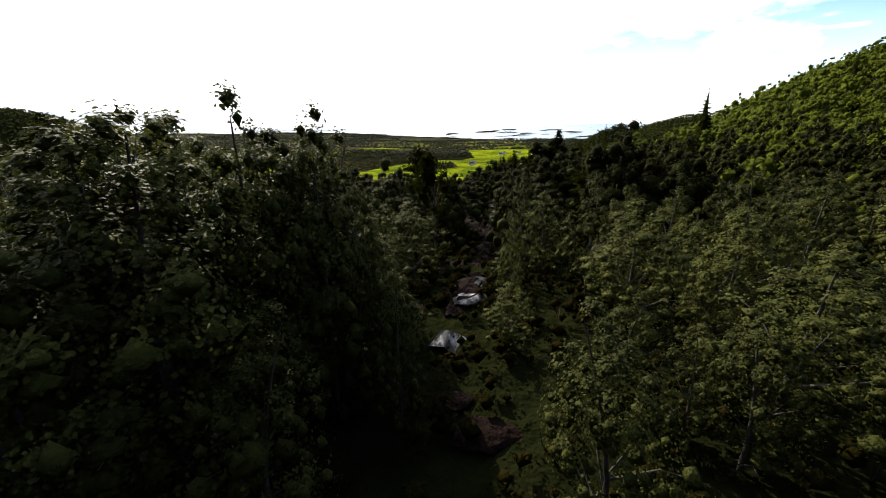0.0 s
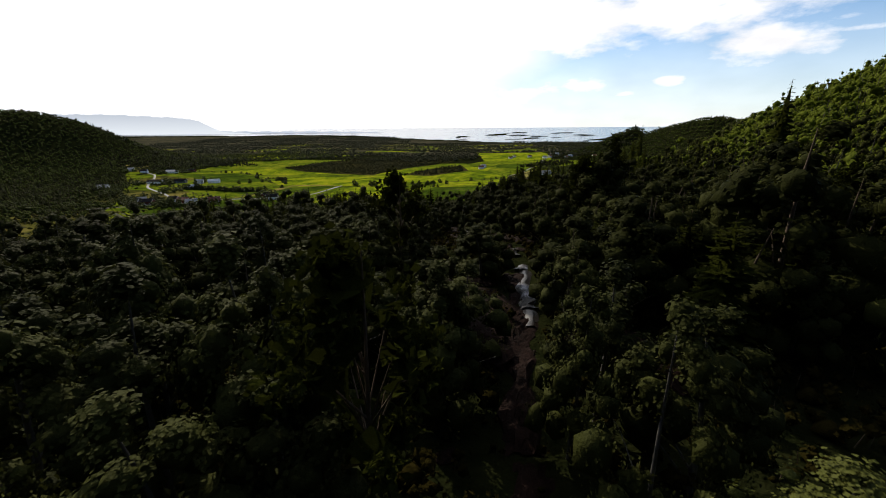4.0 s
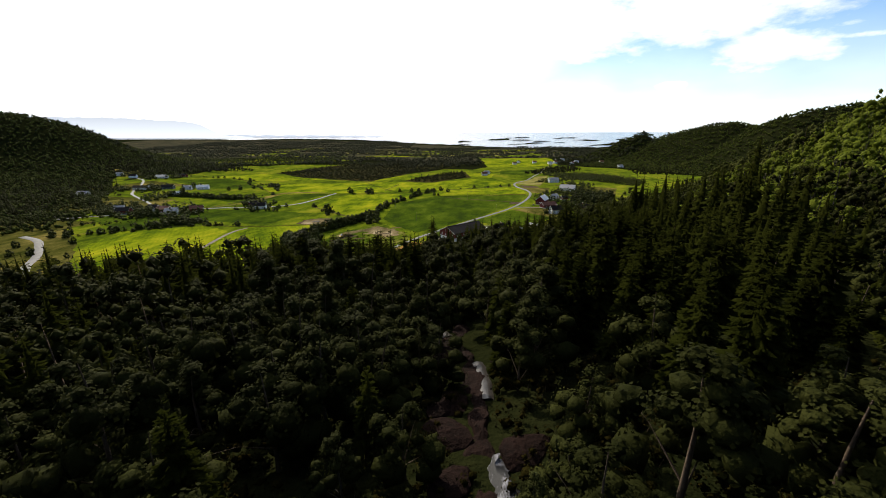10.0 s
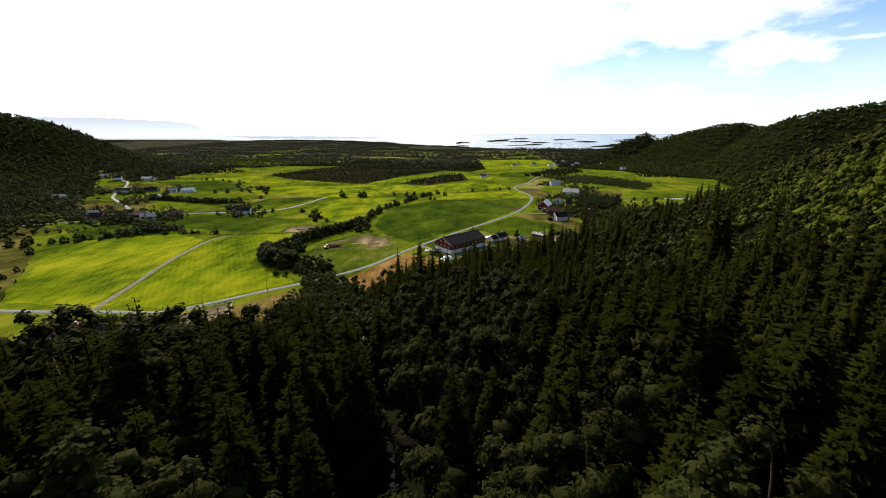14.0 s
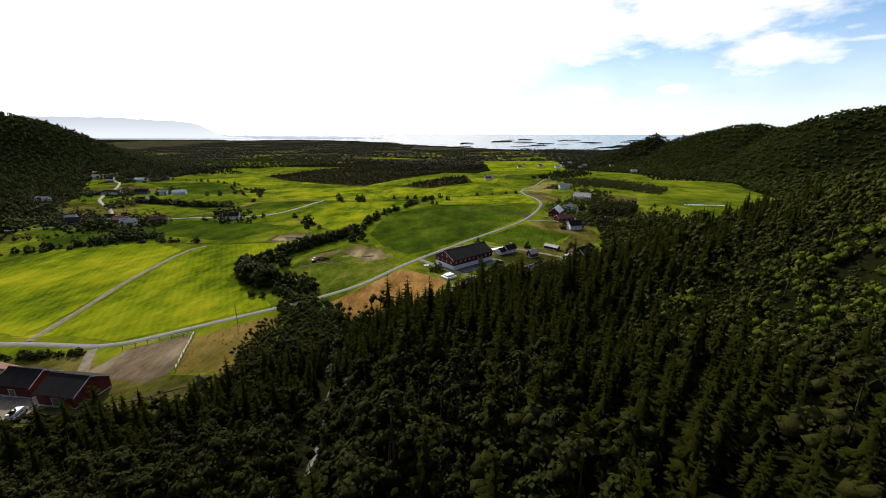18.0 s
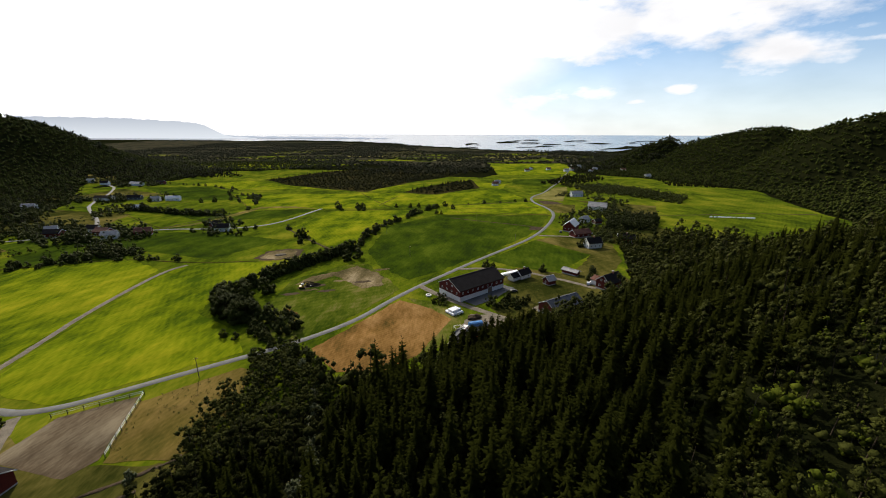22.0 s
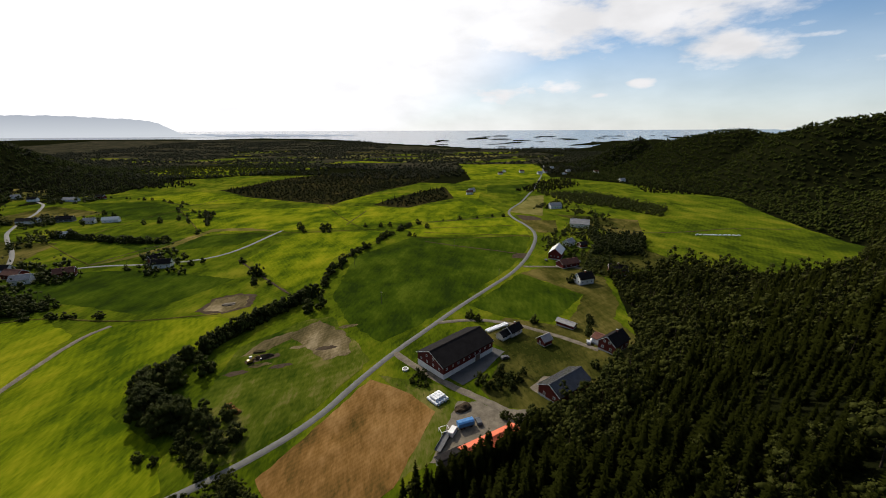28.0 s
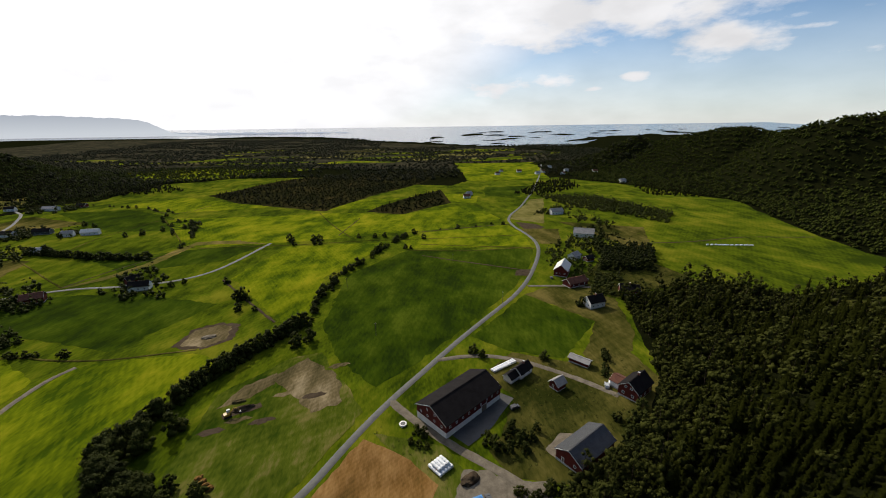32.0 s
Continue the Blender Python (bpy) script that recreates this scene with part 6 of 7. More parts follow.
for q in rough:
    w = np.array(q, float)
    x, y = scatter(w[:, 0].min(), w[:, 0].max(), w[:, 1].min(), w[:, 1].max(), 2.6)
    k = within(q, x, y) & (wobble(x, y, 5) + wobble(x + 9, y, 13) > -0.3)
    X.append(x[k]); Y.append(y[k])
x, y = np.concatenate(X), np.concatenate(Y)
woods("tussocks", "rough grass tussocks on unmown ground", np.column_stack([x, y, height(x, y) + 0.25, rng.uniform(0.35, 0.8, len(x)), rng.uniform(0, 6.28, len(x)), rng.integers(0, 2, len(x))]), TUSSOCK, [M["dark_bark"], M["blade"]])

for k in range(30):
    x_, y_ = 36 + 1.25 * k + rng.normal() * 0.5, 47.5 + 0.52 * k + (k % 2) * 2.4 + rng.normal() * 0.5
    s = rng.uniform(1.0, 1.4)
    plant("spruce_tree", S_MID, x_, y_, s, (x_ * 53) % 360, "dark_bark", "spruce_needle", "dark green spruce with drooping boughs on the slope", "spruces on the slope")

# scrub under the trees near the stream
x, y = scatter(8, 54, -236, -150, 1.15)
k = (np.abs(x - stream_x(y)) > np.where(y < -203, 0.45, 0.8)) & (np.abs(x - 29) < (y + 236) * 1.15 + 6)
x, y = x[k], y[k]
TUFT = [broadleaf(s, 0.8, 0.85, 34, 0.11, clumps=8, limbs=0, sides=3, base=0.0, masses=2, mass_r=0.5, simple=True, spray=0.4) for s in (61, 62, 63)]
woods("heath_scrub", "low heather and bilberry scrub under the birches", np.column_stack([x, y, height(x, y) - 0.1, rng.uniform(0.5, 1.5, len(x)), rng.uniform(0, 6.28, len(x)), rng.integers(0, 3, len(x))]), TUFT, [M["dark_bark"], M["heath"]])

# ---- stream ----
def stream_bed(name, y0, y1, half, step=0.45):
    """Stepped slabs of bedrock along the stream."""
    ys_ = np.arange(y0, y1, step)
    us = np.linspace(-1, 1, 13)
    r_ = np.random.default_rng(77)
    V_ = []
    for yy in ys_:
        w_ = half * (0.8 + 0.3 * math.sin(yy * 0.7) + 0.2 * math.sin(yy * 1.9))
        for u in us:
            xx = float(stream_x(yy)) + u * w_ - 0.25 * w_
            ledge = noise.noise(Vector((xx * 0.35, yy * 0.30, 3.1)))
            ledge = round(ledge * 3.0) / 3.0 * 0.45 + noise.noise(Vector((xx * 1.3, yy * 1.1, 8.0))) * 0.16
            V_.append((xx + r_.normal() * 0.05, yy + r_.normal() * 0.05, z_at(xx, yy) + (ledge + 0.10) * (1 - u ** 4) - 0.25 * u ** 4))
    n_ = len(us)
    F_ = [(i * n_ + k, i * n_ + k + 1, (i + 1) * n_ + k + 1, (i + 1) * n_ + k) for i in range(len(ys_) - 1) for k in range(n_ - 1)]
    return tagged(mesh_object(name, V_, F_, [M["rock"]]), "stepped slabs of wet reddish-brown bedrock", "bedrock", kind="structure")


stream_bed("bedrock", -216, -203, 0.95)
stream_bed("bedrock", -203, -138, 1.1)
for k, (y0, y1, w) in enumerate(((-195, -184, 0.4), (-153, -146, 0.4), (-138, -60, 0.6), (-60, 34, 0.5))):
    tagged(strip("stream", [(float(stream_x(v)) + 0.35, float(v)) for v in np.arange(y0, y1 + 0.1, 1.5)], w, M["peat_water"], 0.13, 0.8, 0.5, 0.12, 90 + k), "shallow stream running over dark rock", "stream", kind="structure")
# pale strips for foam, and for sky reflection painted into the water's colour
for k, (y0, y1, w) in enumerate(((-218.5, -216.6, 0.4), (-215.4, -209.6, 0.7), (-193, -188, 0.5), (-186, -184, 0.6), (-182, -179, 0.5), (-168, -165, 0.7), (-161, -157, 0.5), (-10, 4, 0.7), (22, 30, 0.7))):
    tagged(strip("rapids", [(float(stream_x(v)) + 0.3, float(v)) for v in np.arange(y0, y1, 1.0)], w * 0.8, M["stream"], 0.20, 0.5, 0.3, 0.22, 101 + k), "pale broken water over bedrock, foam and sky glints painted in", "stream", kind="structure")


def boulder_mesh(seed):
    bm = bmesh.new()
    bmesh.ops.create_icosphere(bm, subdivisions=2, radius=1.0)
    r = np.random.default_rng(seed)
    o = r.uniform(-50, 50, 3)
    for v in bm.verts:
        n = noise.noise(v.co * 1.1 + Vector(o)) * 0.45 + noise.noise(v.co * 2.7 + Vector(o)) * 0.16
        v.co *= 1 + n
        v.co.z = max(v.co.z, -0.45)
        v.co.z *= 0.55
    me = bpy.data.meshes.new("boulder")
    bm.to_mesh(me)
    bm.free()
    me.materials.append(M["rock"])
    return me


ROCKS = [boulder_mesh(s) for s in (1, 2, 3, 4)]


def boulder(x, y, s, flat=1.0):
    ob = new("boulder", ROCKS[int(abs(x * 10 + y * 3)) % 4])
    ob.matrix_world = pose(x, y, z_at(x, y) + 0.12 * s * flat, 0, 0, (x * 91 + y * 37) % 360)
    ob.scale = (s * 1.2, s * 0.85, s * flat)
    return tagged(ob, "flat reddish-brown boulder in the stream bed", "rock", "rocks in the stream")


for k in range(86):
    yy = -226 + k * 1.9 + rng.normal() * 0.5
    if yy > -62:
        break
    side = rng.choice((-1, 1))
    boulder(float(stream_x(yy)) + side * rng.uniform(1.0, 2.6), yy, rng.uniform(0.4, 1.3) * (0.45 if yy < -198 else 1.0), rng.uniform(0.5, 0.9))
for x_, y_, s, fl in ((27.0, -212, 0.6, 0.4), (29.5, -206.5, 0.7, 0.4), (36.5, -197.5, 2.2, 0.4), (38.5, -198.5, 1.8, 0.4), (32, -192, 1.7, 0.45), (31.5, -188, 1.6, 0.5),
                      (27.5, -178, 1.3, 0.4), (30, -172, 1.2, 0.4), (29, -222, 0.7, 0.5)):
    boulder(x_, y_, s, fl)


# ---- farm by the lane ----
def row(side, n, a, b, z, w, h):
    return [(side, a + (b - a) * k / (n - 1), z, w, h) for k in range(n)]


gable_house("barn", "large dark red barn with white lower wall and black roof", "barn", 48.3, 120.2, 39.0, 32.0, 17.2, 6.0, 4.0,
            M["red_boards"], M["dark_roof"], plinth=2.6, plinth_mat=M["white_paint"], over=0.5,
            windows=row("s", 9, -14, 14, 3.9, 0.9, 1.1) + row("w", 4, -6, 6, 3.6, 0.9, 1.1) + row("w", 2, -2.2, 2.2, 6.4, 0.9, 1.1),
            doors=[("s", 5.5, -0.2, 3.4, 3.6)])
gable_house("machine_shed", "dark red machine shed with black sheet roof", "shed", 88.8, 90.3, 32.0, 19.0, 10.2, 4.0, 2.8, M["red_boards"], M["gloss_roof"],
            windows=[("w", -2.5, 1.6, 1.1, 1.1)], doors=[("w", 2.2, 0.2, 1.1, 2.1)])
gable_house("farmhouse", "red farmhouse with white trim, balcony and dark tiled roof", "house", 123.4, 119.3, 34.0, 12.5, 8.4, 4.4, 3.4, M["red_boards"], M["dark_roof"],
            windows=row("w", 2, -2, 2, 1.4, 1.1, 1.2) + row("w", 2, -1.2, 1.2, 4.6, 1.0, 1.1) + row("s", 3, -4, 4, 1.5, 1.2, 1.2), doors=[("s", -5, 0.2, 1.0, 2.1)], chimney=(1.5, 0.0))
gable_house("porch_annex", "low annex with worn clay tile roof against the farmhouse", "annex", 119.6, 124.6, 124.0, 5.5, 6.5, 3.0, 1.4, M["white_paint"], M["tile_roof"],
            windows=[("w", 0, 1.2, 1.2, 1.1)])
gable_house("outhouse", "small red storehouse with grey roof on stone footing", "shed", 92.8, 127.6, 30.0, 5.2, 4.8, 2.9, 1.9, M["red_boards"], M["grey_roof"], doors=[("w", 0.4, 0.2, 1.0, 2.0)])
gable_house("wood_store", "low weathered woodshed with pale roof", "shed", 110.0, 144.0, -46.0, 9.6, 4.2, 2.2, 1.0, M["red_boards"], M["grey_roof"])
gable_house("cottage", "small white cottage with dark roof behind the barn", "house", 80.0, 139.6, 38.0, 8.5, 5.4, 2.9, 2.2, M["white_paint"], M["dark_roof"],
            windows=row("w", 2, -1.3, 1.3, 1.1, 0.9, 1.0) + row("s", 2, -2, 2, 1.1, 0.9, 1.0), chimney=(1.0, 0.0))
gable_house("cottage_wing", "low white wing with dark roof beside the cottage", "house", 74.0, 135.8, 38.0, 5.5, 4.6, 2.4, 1.6, M["white_paint"], M["dark_roof"], windows=[("s", 0, 1.0, 0.9, 0.9)])
gable_house("long_shed", "long low shed with bright orange sheet roof", "shed", 54.5, 64.2, 26.0, 21.0, 5.0, 2.7, 1.1, M["red_boards"], M["orange_roof"], trim=M["orange_roof"])
gable_house("tool_shed", "low shed with black felt roof in the yard", "shed", 41.2, 58.4, 26.0, 8.6, 6.0, 2.3, 1.0, M["dark_metal"], M["dark_roof"], trim=M["dark_metal"])


def stand(name, x, y, yaw=0.0, up=0.15):
    ob = new(name)
    ob.matrix_world = pose(x, y, z_at(x, y) + up, 0, 0, yaw)
    return ob


def disc(parent, name, centre, r, w, mat, axis="y", n=14):
    """A short round cylinder with a softened rim."""
    V, F = [], []
    rings = ((-w / 2, r * 0.86), (-w / 2 * 0.8, r), (w / 2 * 0.8, r), (w / 2, r * 0.86))
    for o, q in rings:
        for k in range(n):
            a = 2 * math.pi * k / n
            u, v = q * math.cos(a), q * math.sin(a)
            V.append({"y": (u, o, v), "x": (o, u, v), "z": (u, v, o)}[axis])
    V = [tuple(p + c for p, c in zip(v, centre)) for v in V]
    for i in range(3):
        F += [(i * n + k, i * n + (k + 1) % n, (i + 1) * n + (k + 1) % n, (i + 1) * n + k) for k in range(n)]
    F += [tuple(range(n - 1, -1, -1)), tuple(range(3 * n, 4 * n))]
    return part(name, V, F, mat, parent)


def make_bale():
    ob = new("silage_bale")
    disc(ob, "wrap", (0, 0, 0.62), 0.64, 1.22, M["bale_wrap"], "y", 16)
    disc(ob, "end_fold", (0, 0.62, 0.62), 0.30, 0.05, M["bale_wrap"], "y", 10)
    return tagged(ob, "white plastic-wrapped round silage bale", "bale", "silage bales")


bale = make_bale()
first_bale = True


def put_bale(x, y, z, yaw):
    global first_bale
    m = pose(x, y, z, 0, 0, yaw)
    if first_bale:
        bale.matrix_basis = m
        first_bale = False
    else:
        copy_thing(bale, m)


for i in range(5):
    for j in range(5):
        bx, by = 38.2 + (i - 2) * 1.02 + (j - 2) * 0.80, 91.0 + (i - 2) * 0.80 - (j - 2) * 1.02
        put_bale(bx, by, z_at(bx, by) + 0.13, 38)
for i in range(4):
    for j in range(3):
        bx, by = 38.2 + (i - 1.5) * 1.02 + (j - 1) * 0.80, 91.0 + (i - 1.5) * 0.80 - (j - 1) * 1.02
        put_bale(bx, by, z_at(bx, by) + 1.22, 38)
for i in range(11):
    for j in range(2):
        bx, by = 66.8 + i * 1.15 + j * 0.7, 143.6 + i * 0.66 - j * 1.15
        put_bale(bx, by, z_at(bx, by) + 0.13, 30)
for i in range(34):
    if i % 7 in (2, 5):
        continue
    bx, by = 300 + i * 1.18, 307.4 - i * 0.23 + 0.5 * math.sin(i * 2.1)
    put_bale(bx, by, z_at(bx, by) + 0.16, 80)

# round white trough with a dark middle
tr = stand("water_trough", 24.8, 112.8, 0, 0.1)
disc(tr, "tub", (0, 0, 0.35), 1.5, 0.7, M["white_paint"], "z", 22)
disc(tr, "water", (0, 0, 0.66), 1.0, 0.12, M["dark_metal"], "z", 18)
tagged(tr, "round white trough with dark water on the verge", "trough")

# work yard
tk = stand("tarp_trailer", 47.3, 74.8, 17)
box("bed", (-2.9, -1.2, 0.8), (2.9, 1.2, 1.1), M["dark_metal"], tk)
V, F = prism([(-1.25, 1.1), (1.25, 1.1), (1.25, 2.5), (0.6, 2.85), (-0.6, 2.85), (-1.25, 2.5)], -3.0, 3.0)
part("tarpaulin", V, F, M["blue_tarp"], tk, "bright blue tarpaulin cover")
for wx in (-2.0, -0.9, 1.9):
    for wy in (-1.05, 1.05):
        disc(tk, "wheel", (wx, wy, 0.45), 0.45, 0.3, M["rubber"])
tagged(tk, "trailer covered with a bright blue tarpaulin in the yard", "trailer")


def car(name, x, y, yaw, mat, label, L=4.2, W=1.75, van=False):
    ob = stand(name, x, y, yaw)
    prof = [(-L / 2, 0.35), (L / 2, 0.35), (L / 2, 0.75), (L / 2 - 0.9, 0.92), (L / 2 - 1.5, 1.42), (-L / 2 + 0.5, 1.45), (-L / 2, 0.95)]
    if van:
        prof = [(-L / 2, 0.35), (L / 2, 0.35), (L / 2, 1.0), (L / 2 - 0.6, 1.3), (L / 2 - 1.1, 2.0), (-L / 2 + 0.1, 2.05), (-L / 2, 1.9)]
    V = [(a, -W / 2, b) for a, b in prof] + [(a, W / 2, b) for a, b in prof]
    n = len(prof)
    part("body", V, [tuple(range(n)), tuple(range(2 * n - 1, n - 1, -1))] + [(i, n + i, n + (i + 1) % n, (i + 1) % n) for i in range(n)], mat, ob)
    box("windscreen", (L / 2 - 1.45, -W / 2 + 0.12, 1.0), (L / 2 - 1.05, W / 2 - 0.12, 1.3), M["glass"], ob)
    for s_ in (-1, 1):
        box("side_window", (-L / 2 + 0.7, s_ * W / 2 - 0.02, 1.02), (L / 2 - 1.7, s_ * W / 2 + 0.02, 1.34), M["glass"], ob)
        for wx in (-L / 2 + 0.8, L / 2 - 0.8):
            disc(ob, "wheel", (wx, s_ * (W / 2 - 0.08), 0.33), 0.33, 0.2, M["rubber"])
    return tagged(ob, label, "car")


car("pickup_truck", 52.2, 76.2, 100, M["dark_metal"], "dark pickup parked by the gravel heap")
car("white_van", 42.6, 72.2, 60, M["white_paint"], "white van parked in the gravel yard", 4.8, 1.9, True)
car("dark_car", 70.8, 116.8, 20, M["dark_metal"], "dark car parked at the end of the barn")
car("silver_car", 114.0, 125.0, 70, M["silver_paint"], "silver car parked beside the farmhouse")
car("white_car", 116.5, 126.5, 60, M["white_paint"], "white car parked beside the farmhouse")
car("delivery_van", -89.0, -17.0, 100, M["white_paint"], "white van parked in the lower farmyard", 5.0, 1.95, True)


def trailer(x, y, yaw, label):
    ob = stand("flatbed_trailer", x, y, yaw)
    box("deck", (-2.6, -1.1, 0.75), (2.6, 1.1, 0.9), M["dark_metal"], ob)
    for s_ in (-1, 1):
        box("side_board", (-2.6, s_ * 1.1 - 0.04, 0.9), (2.6, s_ * 1.1 + 0.04, 1.4), M["dark_metal"], ob)
        for wx in (-0.6, 0.6):
            disc(ob, "wheel", (wx, s_ * 1.0, 0.4), 0.4, 0.25, M["rubber"])
    box("drawbar", (2.6, -0.08, 0.6), (4.2, 0.08, 0.75), M["dark_metal"], ob)
    return tagged(ob, label, "trailer")


trailer(38.0, 66.0, 62, "dark farm trailer on the gravel yard")
trailer(40.0, 70.0, 62, "empty dark trailer among stored goods")
tn = stand("frame_tent", 39.6, 72.8, 20)
for a in (-1.6, 1.6):
    for b in (-1.3, 1.3):
        box("post", (a - 0.05, b - 0.05, 0), (a + 0.05, b + 0.05, 1.6), M["white_paint"], tn)
    box("rail", (a - 0.06, -1.3, 1.5), (a + 0.06, 1.3, 1.62), M["white_paint"], tn)
for b in (-1.3, 1.3):
    box("rail", (-1.6, b - 0.06, 1.5), (1.6, b + 0.06, 1.62), M["white_paint"], tn)
tagged(tn, "pale open frame standing on rough grass", "frame")


def heap(name, x, y, sx, sy, sz, mat, label, category="heap", seed=1, yaw=0.0):
    """A loose heap of earth or straw."""
    bm = bmesh.new()
    bmesh.ops.create_icosphere(bm, subdivisions=3, radius=1.0)
    o = Vector((seed * 7.3, seed * 3.1, 0))
    for v in bm.verts:
        v.co *= 1 + 0.35 * noise.noise(v.co * 1.6 + o) + 0.12 * noise.noise(v.co * 4.5 + o)
        v.co.z = max(v.co.z, -0.3)
        v.co = Vector((v.co.x * sx, v.co.y * sy, v.co.z * sz))
    me = bpy.data.meshes.new(name)
    bm.to_mesh(me)
    bm.free()
    me.materials.append(mat)
    ob = new(name, me)
    ob.matrix_world = pose(x, y, z_at(x, y) + 0.35, 0, 0, yaw)
    return tagged(ob, label, category)


heap("gravel_mound", 47.5, 84.5, 3.4, 2.2, 1.5, M["dark_earth"], "dark heap of earth beside the gravel yard", seed=2, yaw=30)
heap("mound", -44.0, 130.5, 4.4, 1.6, 1.3, M["dark_earth"], "long heap of dug dark earth", seed=3, yaw=20)
heap("mound", -48.0, 136.0, 3.0, 1.2, 0.9, M["bare_earth"], "pale heap of dug earth", seed=4, yaw=10)
for n, (hx, hy) in enumerate(((-44.5, 95.5), (-42.6, 94.0), (-40.8, 92.2), (-38.8, 91.0))):
    heap("straw_mound", hx, hy, 1.3, 1.0, 0.9, M["stubble"], "brown heap of straw in the pasture", "heap", 10 + n, 40)
heap("pit_rock", -92.0, 200.0, 4.0, 2.5, 0.9, M["gravel"], "heap of pale stone in the gravel pit", "heap", 15, 10)


def digger(x, y, yaw):
    ob = stand("excavator", x, y, yaw)
    for s_ in (-1, 1):
        box("track_belt", (-1.5, s_ * 1.0 - 0.25, 0), (1.5, s_ * 1.0 + 0.25, 0.7), M["rubber"], ob, bevel=0.15)
    box("body", (-1.4, -1.1, 0.75), (0.9, 1.1, 1.7), M["yellow_paint"], ob, bevel=0.12)
    cab = box("cab", (-0.2, 0.1, 1.7), (1.1, 1.1, 2.9), M["white_paint"], ob, bevel=0.1)
    box("cab_window", (1.08, 0.2, 1.9), (1.13, 1.0, 2.7), M["glass"], cab)
    v, f = tube([(0.8, -0.4, 1.5), (2.6, -0.4, 3.4), (4.2, -0.4, 2.6)], [0.22, 0.2, 0.16], 6)
    part("boom", v, f, M["yellow_paint"], ob)
    v, f = tube([(4.2, -0.4, 2.6), (4.6, -0.4, 0.9)], [0.16, 0.12], 6)
    part("dipper_arm", v, f, M["yellow_paint"], ob)
    box("bucket", (4.2, -0.9, 0.3), (5.0, 0.1, 1.0), M["dark_metal"], ob, bevel=0.1)
    return tagged(ob, "yellow and white excavator standing by dug earth", "excavator")


digger(-48.5, 126.5, 30)


def pole(x, y, h=8.5):
    ob = stand("utility_pole", x, y, (x * 13) % 90, 0.0)
    v, f = tube([(0, 0, -0.5), (0, 0, h)], [0.14, 0.10], 7)
    part("post", v, f, M["pole_wood"], ob)
    box("crossarm", (-0.8, -0.06, h - 0.7), (0.8, 0.06, h - 0.55), M["pole_wood"], ob)
    for k in (-0.65, 0.0, 0.65):
        v, f = tube([(k, 0, h - 0.55), (k, 0, h - 0.3)], [0.05, 0.04], 6)
        part("insulator", v, f, M["white_paint"], ob)
    return tagged(ob, "grey wooden utility pole in the meadow", "pole", "utility poles")


for px, py in ((-54, 40), (-86, 110), (8, 185), (88, 215), (64, 300), (-20, 260)):
    pole(px, py)


def fence(points, gap=3.0, label="weathered post and rail fence around the arena"):
    P_ = smooth_line(points, gap)
    ob = new("fence")
    ob.matrix_world = pose(P_[0][0], P_[0][1], z_at(*P_[0]))
    o = ob.matrix_world.translation
    last = None
    for p in P_:
        q = Vector((p[0], p[1], z_at(*p))) - o
        box("post", (q.x - 0.08, q.y - 0.08, q.z - 0.1), (q.x + 0.08, q.y + 0.08, q.z + 1.7), M["pole_wood"], ob)
        if last is not None:
            for hz in (0.9, 1.5):
                v, f = tube([last + Vector((0, 0, hz)), q + Vector((0, 0, hz))], [0.07, 0.07], 4)
                part("rail", v, f, M["white_paint"], ob)
        last = q
    return tagged(ob, label, "fence")


fence([(-88, 20), (-77, 26), (-67, 31)])
fence([(-67, 31), (-62, 17), (-57, 4)])

# ---- lower farm by the lane ----
gable_house("lower_barn", "dark red barn with grey slope and open lean-to", "barn", -79.5, -8.5, 172.0, 13.0, 11.0, 4.2, 3.4, M["red_boards"], M["dark_roof"], doors=[("n", 0, 0.2, 3, 3)])
gable_house("hay_barn", "dark red hay barn with dark roof", "barn", -98.0, -4.0, 172.0, 12.0, 9.0, 4.2, 3.2, M["red_boards"], M["dark_roof"], doors=[("n", 1, 0.2, 2.4, 2.6)])
gable_house("lane_house", "long dark red house on a white cellar wall", "house", -117.0, 0.5, 165.0, 19.0, 9.0, 4.0, 2.2, M["red_boards"], M["tile_roof"], plinth=1.7, plinth_mat=M["white_paint"],
            windows=row("n", 4, -7, 7, 2.2, 1.3, 1.1) + row("w", 2, -2, 2, 2.2, 1.1, 1.1), chimney=(-3.0, 0.0))
gable_house("lean_shed", "low dark shed at the edge of the wood", "shed", -98.0, -26.0, 176.0, 14.0, 5.0, 2.4, 1.1, M["red_boards"], M["dark_roof"])
for n in range(3):
    pl = stand("plank_stack", -86.5 + n * 0.5, -12.5 + n * 0.9, 50 + 8 * n, 0.16)
    box("plank", (-2.4, -0.2, 0.0), (2.4, 0.2, 0.14), M["concrete"], pl)
    box("plank", (-2.2, -0.15, 0.14), (2.3, 0.18, 0.26), M["concrete"], pl)
    tagged(pl, "pale planks stacked on the yard", "planks")

# ---- farmsteads along the lane ----
gable_house("pale_barn", "red barn with pale sheet roof", "barn", 146.0, 262.0, 60.0, 17.0, 10.0, 5.0, 4.2, M["red_boards"], M["white_roof"], windows=row("w", 3, -3, 3, 2, 1, 1))
gable_house("red_roof_barn", "low red barn with worn clay tile roof", "barn", 146.5, 238.0, 20.0, 16.0, 8.0, 3.2, 2.6, M["red_boards"], M["tile_roof"], windows=row("s", 3, -5, 5, 1.2, 1, 1))
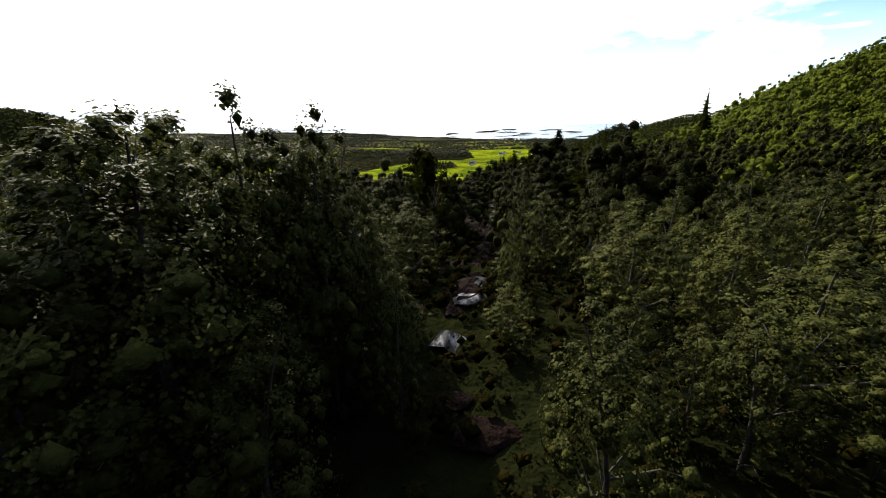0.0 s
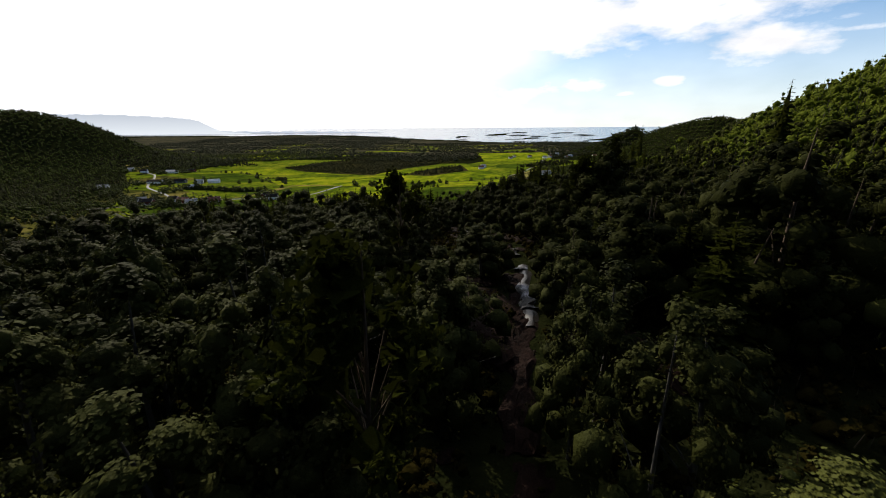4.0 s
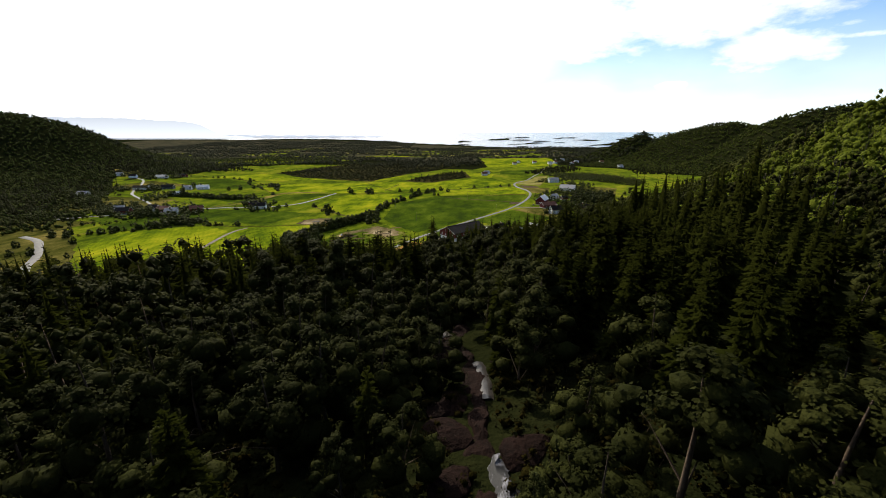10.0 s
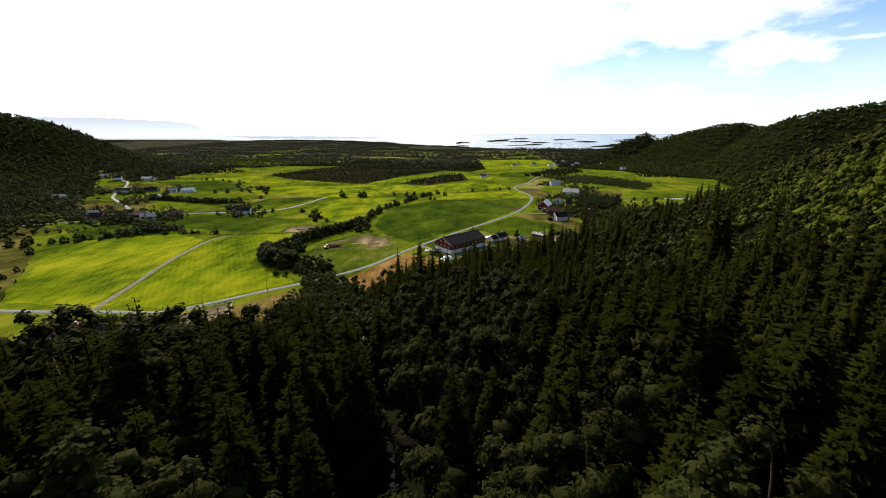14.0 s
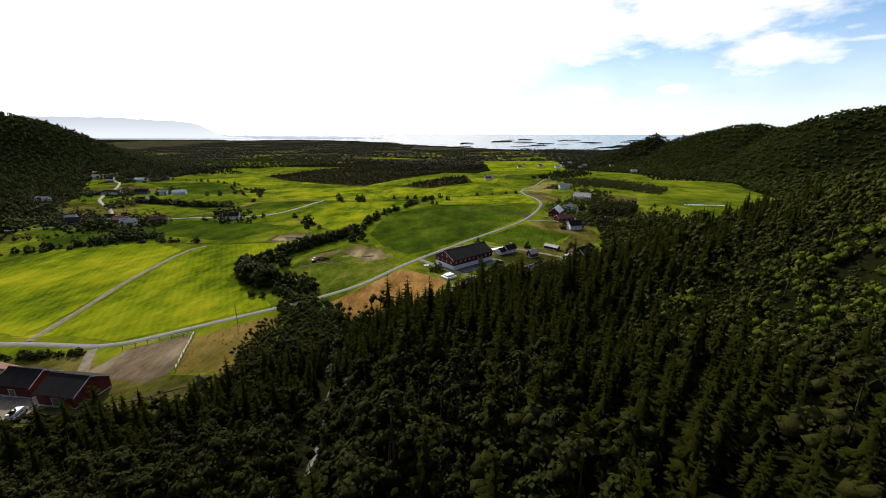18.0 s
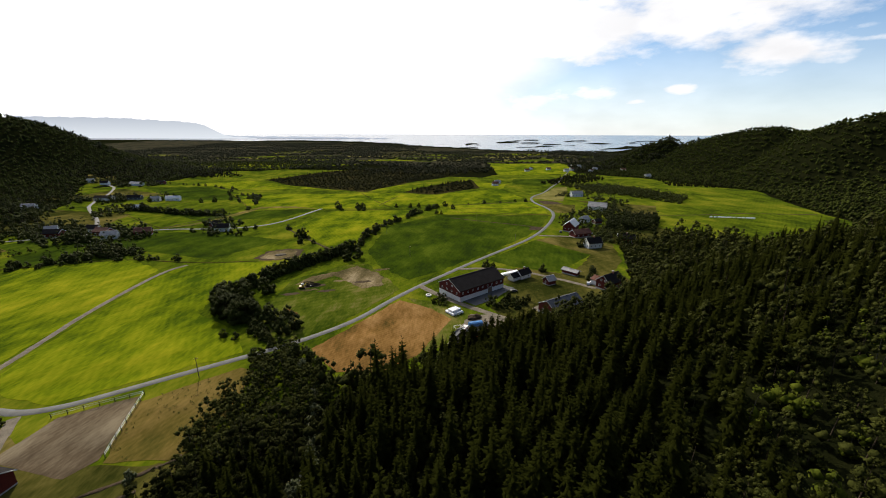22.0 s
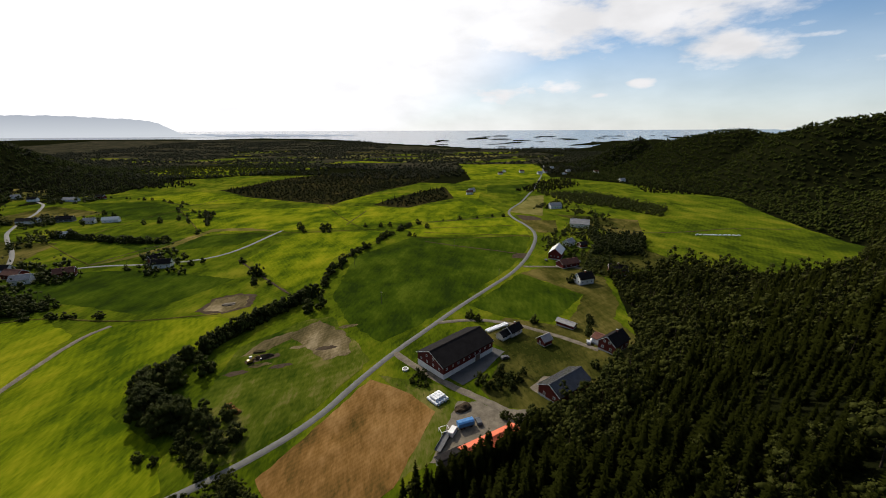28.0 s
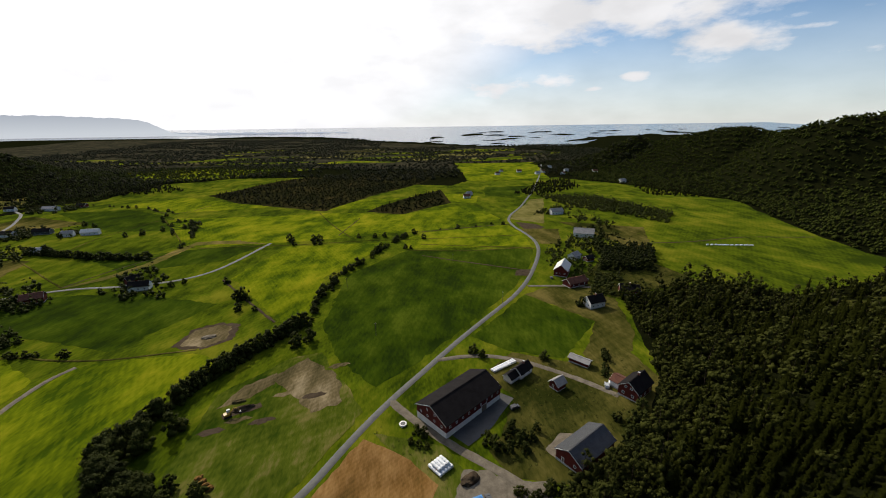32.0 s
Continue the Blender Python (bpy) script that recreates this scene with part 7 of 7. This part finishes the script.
gable_house("white_house", "white wooden house with dark roof and chimney", "house", 144.0, 202.5, 15.0, 11.0, 7.5, 4.2, 3.2, M["white_paint"], M["dark_roof"],
            windows=row("s", 3, -3.5, 3.5, 1.2, 1.0, 1.3) + row("w", 2, -1.7, 1.7, 1.2, 1.0, 1.3) + [("w", 0, 4.3, 1.0, 1.1)], chimney=(0.5, 0))
gable_house("red_house", "red house with white trim at the wood's edge", "house", 176.0, 218.5, -20.0, 12.0, 8.0, 3.6, 3.0, M["red_boards"], M["dark_roof"], windows=row("s", 3, -4, 4, 1.2, 1, 1.2), chimney=(0, 0))
gable_house("grey_barn", "broad barn with grey sheet roof", "barn", 205.0, 358.0, -25.0, 19.0, 13.0, 4.2, 4.0, M["white_paint"], M["grey_roof"], windows=row("s", 4, -7, 7, 1.4, 1.2, 1))
gable_house("far_farmhouse", "pale farmhouse among trees", "house", 216.0, 468.0, 10.0, 16.0, 9.0, 4.4, 3.4, M["white_paint"], M["grey_roof"], windows=row("s", 4, -6, 6, 1.4, 1.2, 1.2))
gable_house("side_house", "small white house by the grove", "house", 168.0, 292.0, 35.0, 9.0, 7.0, 3.2, 2.6, M["white_paint"], M["grey_roof"], windows=row("s", 2, -2, 2, 1.2, 1.1, 1.1))
gable_house("garage", "small dark garage beside a drive", "garage", 178.0, 286.0, 15.0, 7.0, 6.0, 2.6, 1.8, M["red_boards"], M["dark_roof"], doors=[("w", 0, 0.1, 2.6, 2.2)])
car("parked_car", 158.0, 246.0, 20, M["white_paint"], "white car parked by the low barn")
car("parked_car", 134.0, 252.0, 80, M["dark_metal"], "dark car on the short drive")

# ---- farmsteads across the valley ----
LEFT = ((-186, 287, 12, 14, 8, "white_paint", "dark_roof", "white house with dark roof among bushes"), (-200, 300, 60, 9, 6, "red_boards", "dark_roof", "red outbuilding behind the white house"),
        (-272, 258, 20, 12, 8, "white_paint", "grey_roof", "pale house in the valley hamlet"), (-290, 272, -10, 15, 9, "red_boards", "tile_roof", "red barn in the valley hamlet"),
        (-332, 266, 10, 14, 9, "red_boards", "dark_roof", "dark red barn by the valley lane"), (-348, 280, 30, 9, 7, "white_paint", "grey_roof", "small white house by the valley lane"),
        (-252, 272, 25, 13, 8, "red_boards", "tile_roof", "red barn with tiled roof beside the valley lane"), (-312, 286, 0, 11, 8, "white_paint", "dark_roof", "white house with dark roof above the valley lane"),
        (-370, 484, 15, 18, 8, "white_paint", "white_roof", "long pale shed in the fields"), (-392, 478, 15, 12, 7, "white_paint", "grey_roof", "pale shed in the fields"),
        (-479, 491, 5, 24, 10, "white_paint", "dark_roof", "large pale barn with dark roof"), (-440, 500, 5, 20, 8, "dark_metal", "dark_roof", "long dark barn in the fields"),
        (-549, 644, 0, 22, 10, "white_paint", "grey_roof", "white farm building beyond the fields"), (-520, 668, 0, 14, 9, "red_boards", "dark_roof", "red barn beyond the fields"),
        (-605, 640, 10, 13, 8, "white_paint", "dark_roof", "white house below the knoll"), (-640, 650, 20, 11, 8, "white_paint", "grey_roof", "pale house below the knoll"),
        (-495, 399, 10, 14, 9, "white_paint", "grey_roof", "white house at the wood's edge"), (-360, 402, 0, 10, 6, "white_paint", "white_roof", "small pale shed by the hedge"))
for x_, y_, a_, L_, W_, wm, rm, lab in LEFT:
    gable_house("farm_building", lab, "house", x_, y_, a_, L_, W_, 4.0, 3.0, M[wm], M[rm], windows=row("s", 3, -L_ * 0.3, L_ * 0.3, 1.3, 1.2, 1.2))
for x_, y_, a_ in ((330, 905, 10), (352, 930, 30), (300, 960, 0), (395, 1010, 20), (260, 990, 60), (410, 930, 15), (380, 870, 40), (460, 880, 0), (430, 700, 10), (120, 620, 0), (126, 640, 30), (240, 940, 5)):
    gable_house("village_house", "small pale house in the far village", "house", x_, y_, a_, 11, 8, 3.8, 3.0, M["white_paint"], M["grey_roof" if x_ % 4 else "tile_roof"],
                windows=row("s", 2, -2.5, 2.5, 1.3, 1.2, 1.2))

# ---- far coast ----
def coast(name, pts, y, base, mat, label):
    """A far mountain side: a ridge line with a sloping front."""
    P_ = np.asarray(pts, float)
    xs_ = np.linspace(P_[0, 0], P_[-1, 0], 90)
    top = np.interp(xs_, P_[:, 0], P_[:, 1]) + 3 * np.sin(xs_ / 37) + 2 * np.sin(xs_ / 13)
    V_ = [(a, y - 60, base) for a in xs_] + [(a, y, b) for a, b in zip(xs_, top)] + [(a, y + 60, base) for a in xs_]
    n = len(xs_)
    F_ = [(i + k * n, i + 1 + k * n, i + 1 + (k + 1) * n, i + (k + 1) * n) for i in range(n - 1) for k in range(2)]
    return tagged(mesh_object(name, V_, F_, [mat]), label, "mountain", kind="structure")


# these glowing colours stand in for haze over the far coast
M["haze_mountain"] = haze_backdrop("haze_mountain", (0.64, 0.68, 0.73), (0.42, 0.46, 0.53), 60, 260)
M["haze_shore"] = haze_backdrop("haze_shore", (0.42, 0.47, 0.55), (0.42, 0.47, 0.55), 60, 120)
coast("mountain_backdrop", [(-4400, 240), (-4132, 236), (-3322, 226), (-2590, 188), (-2418, 154), (-2239, 58), (-2040, 40), (-1900, 34)], 4000, 0, M["haze_mountain"], "mountain across the sea, painted pale blue with haze")
coast("shore_backdrop", [(-2300, 56), (-1900, 50), (-1300, 48), (-700, 40), (-500, 34)], 4120, 0, M["haze_shore"], "low shore across the water in painted haze")
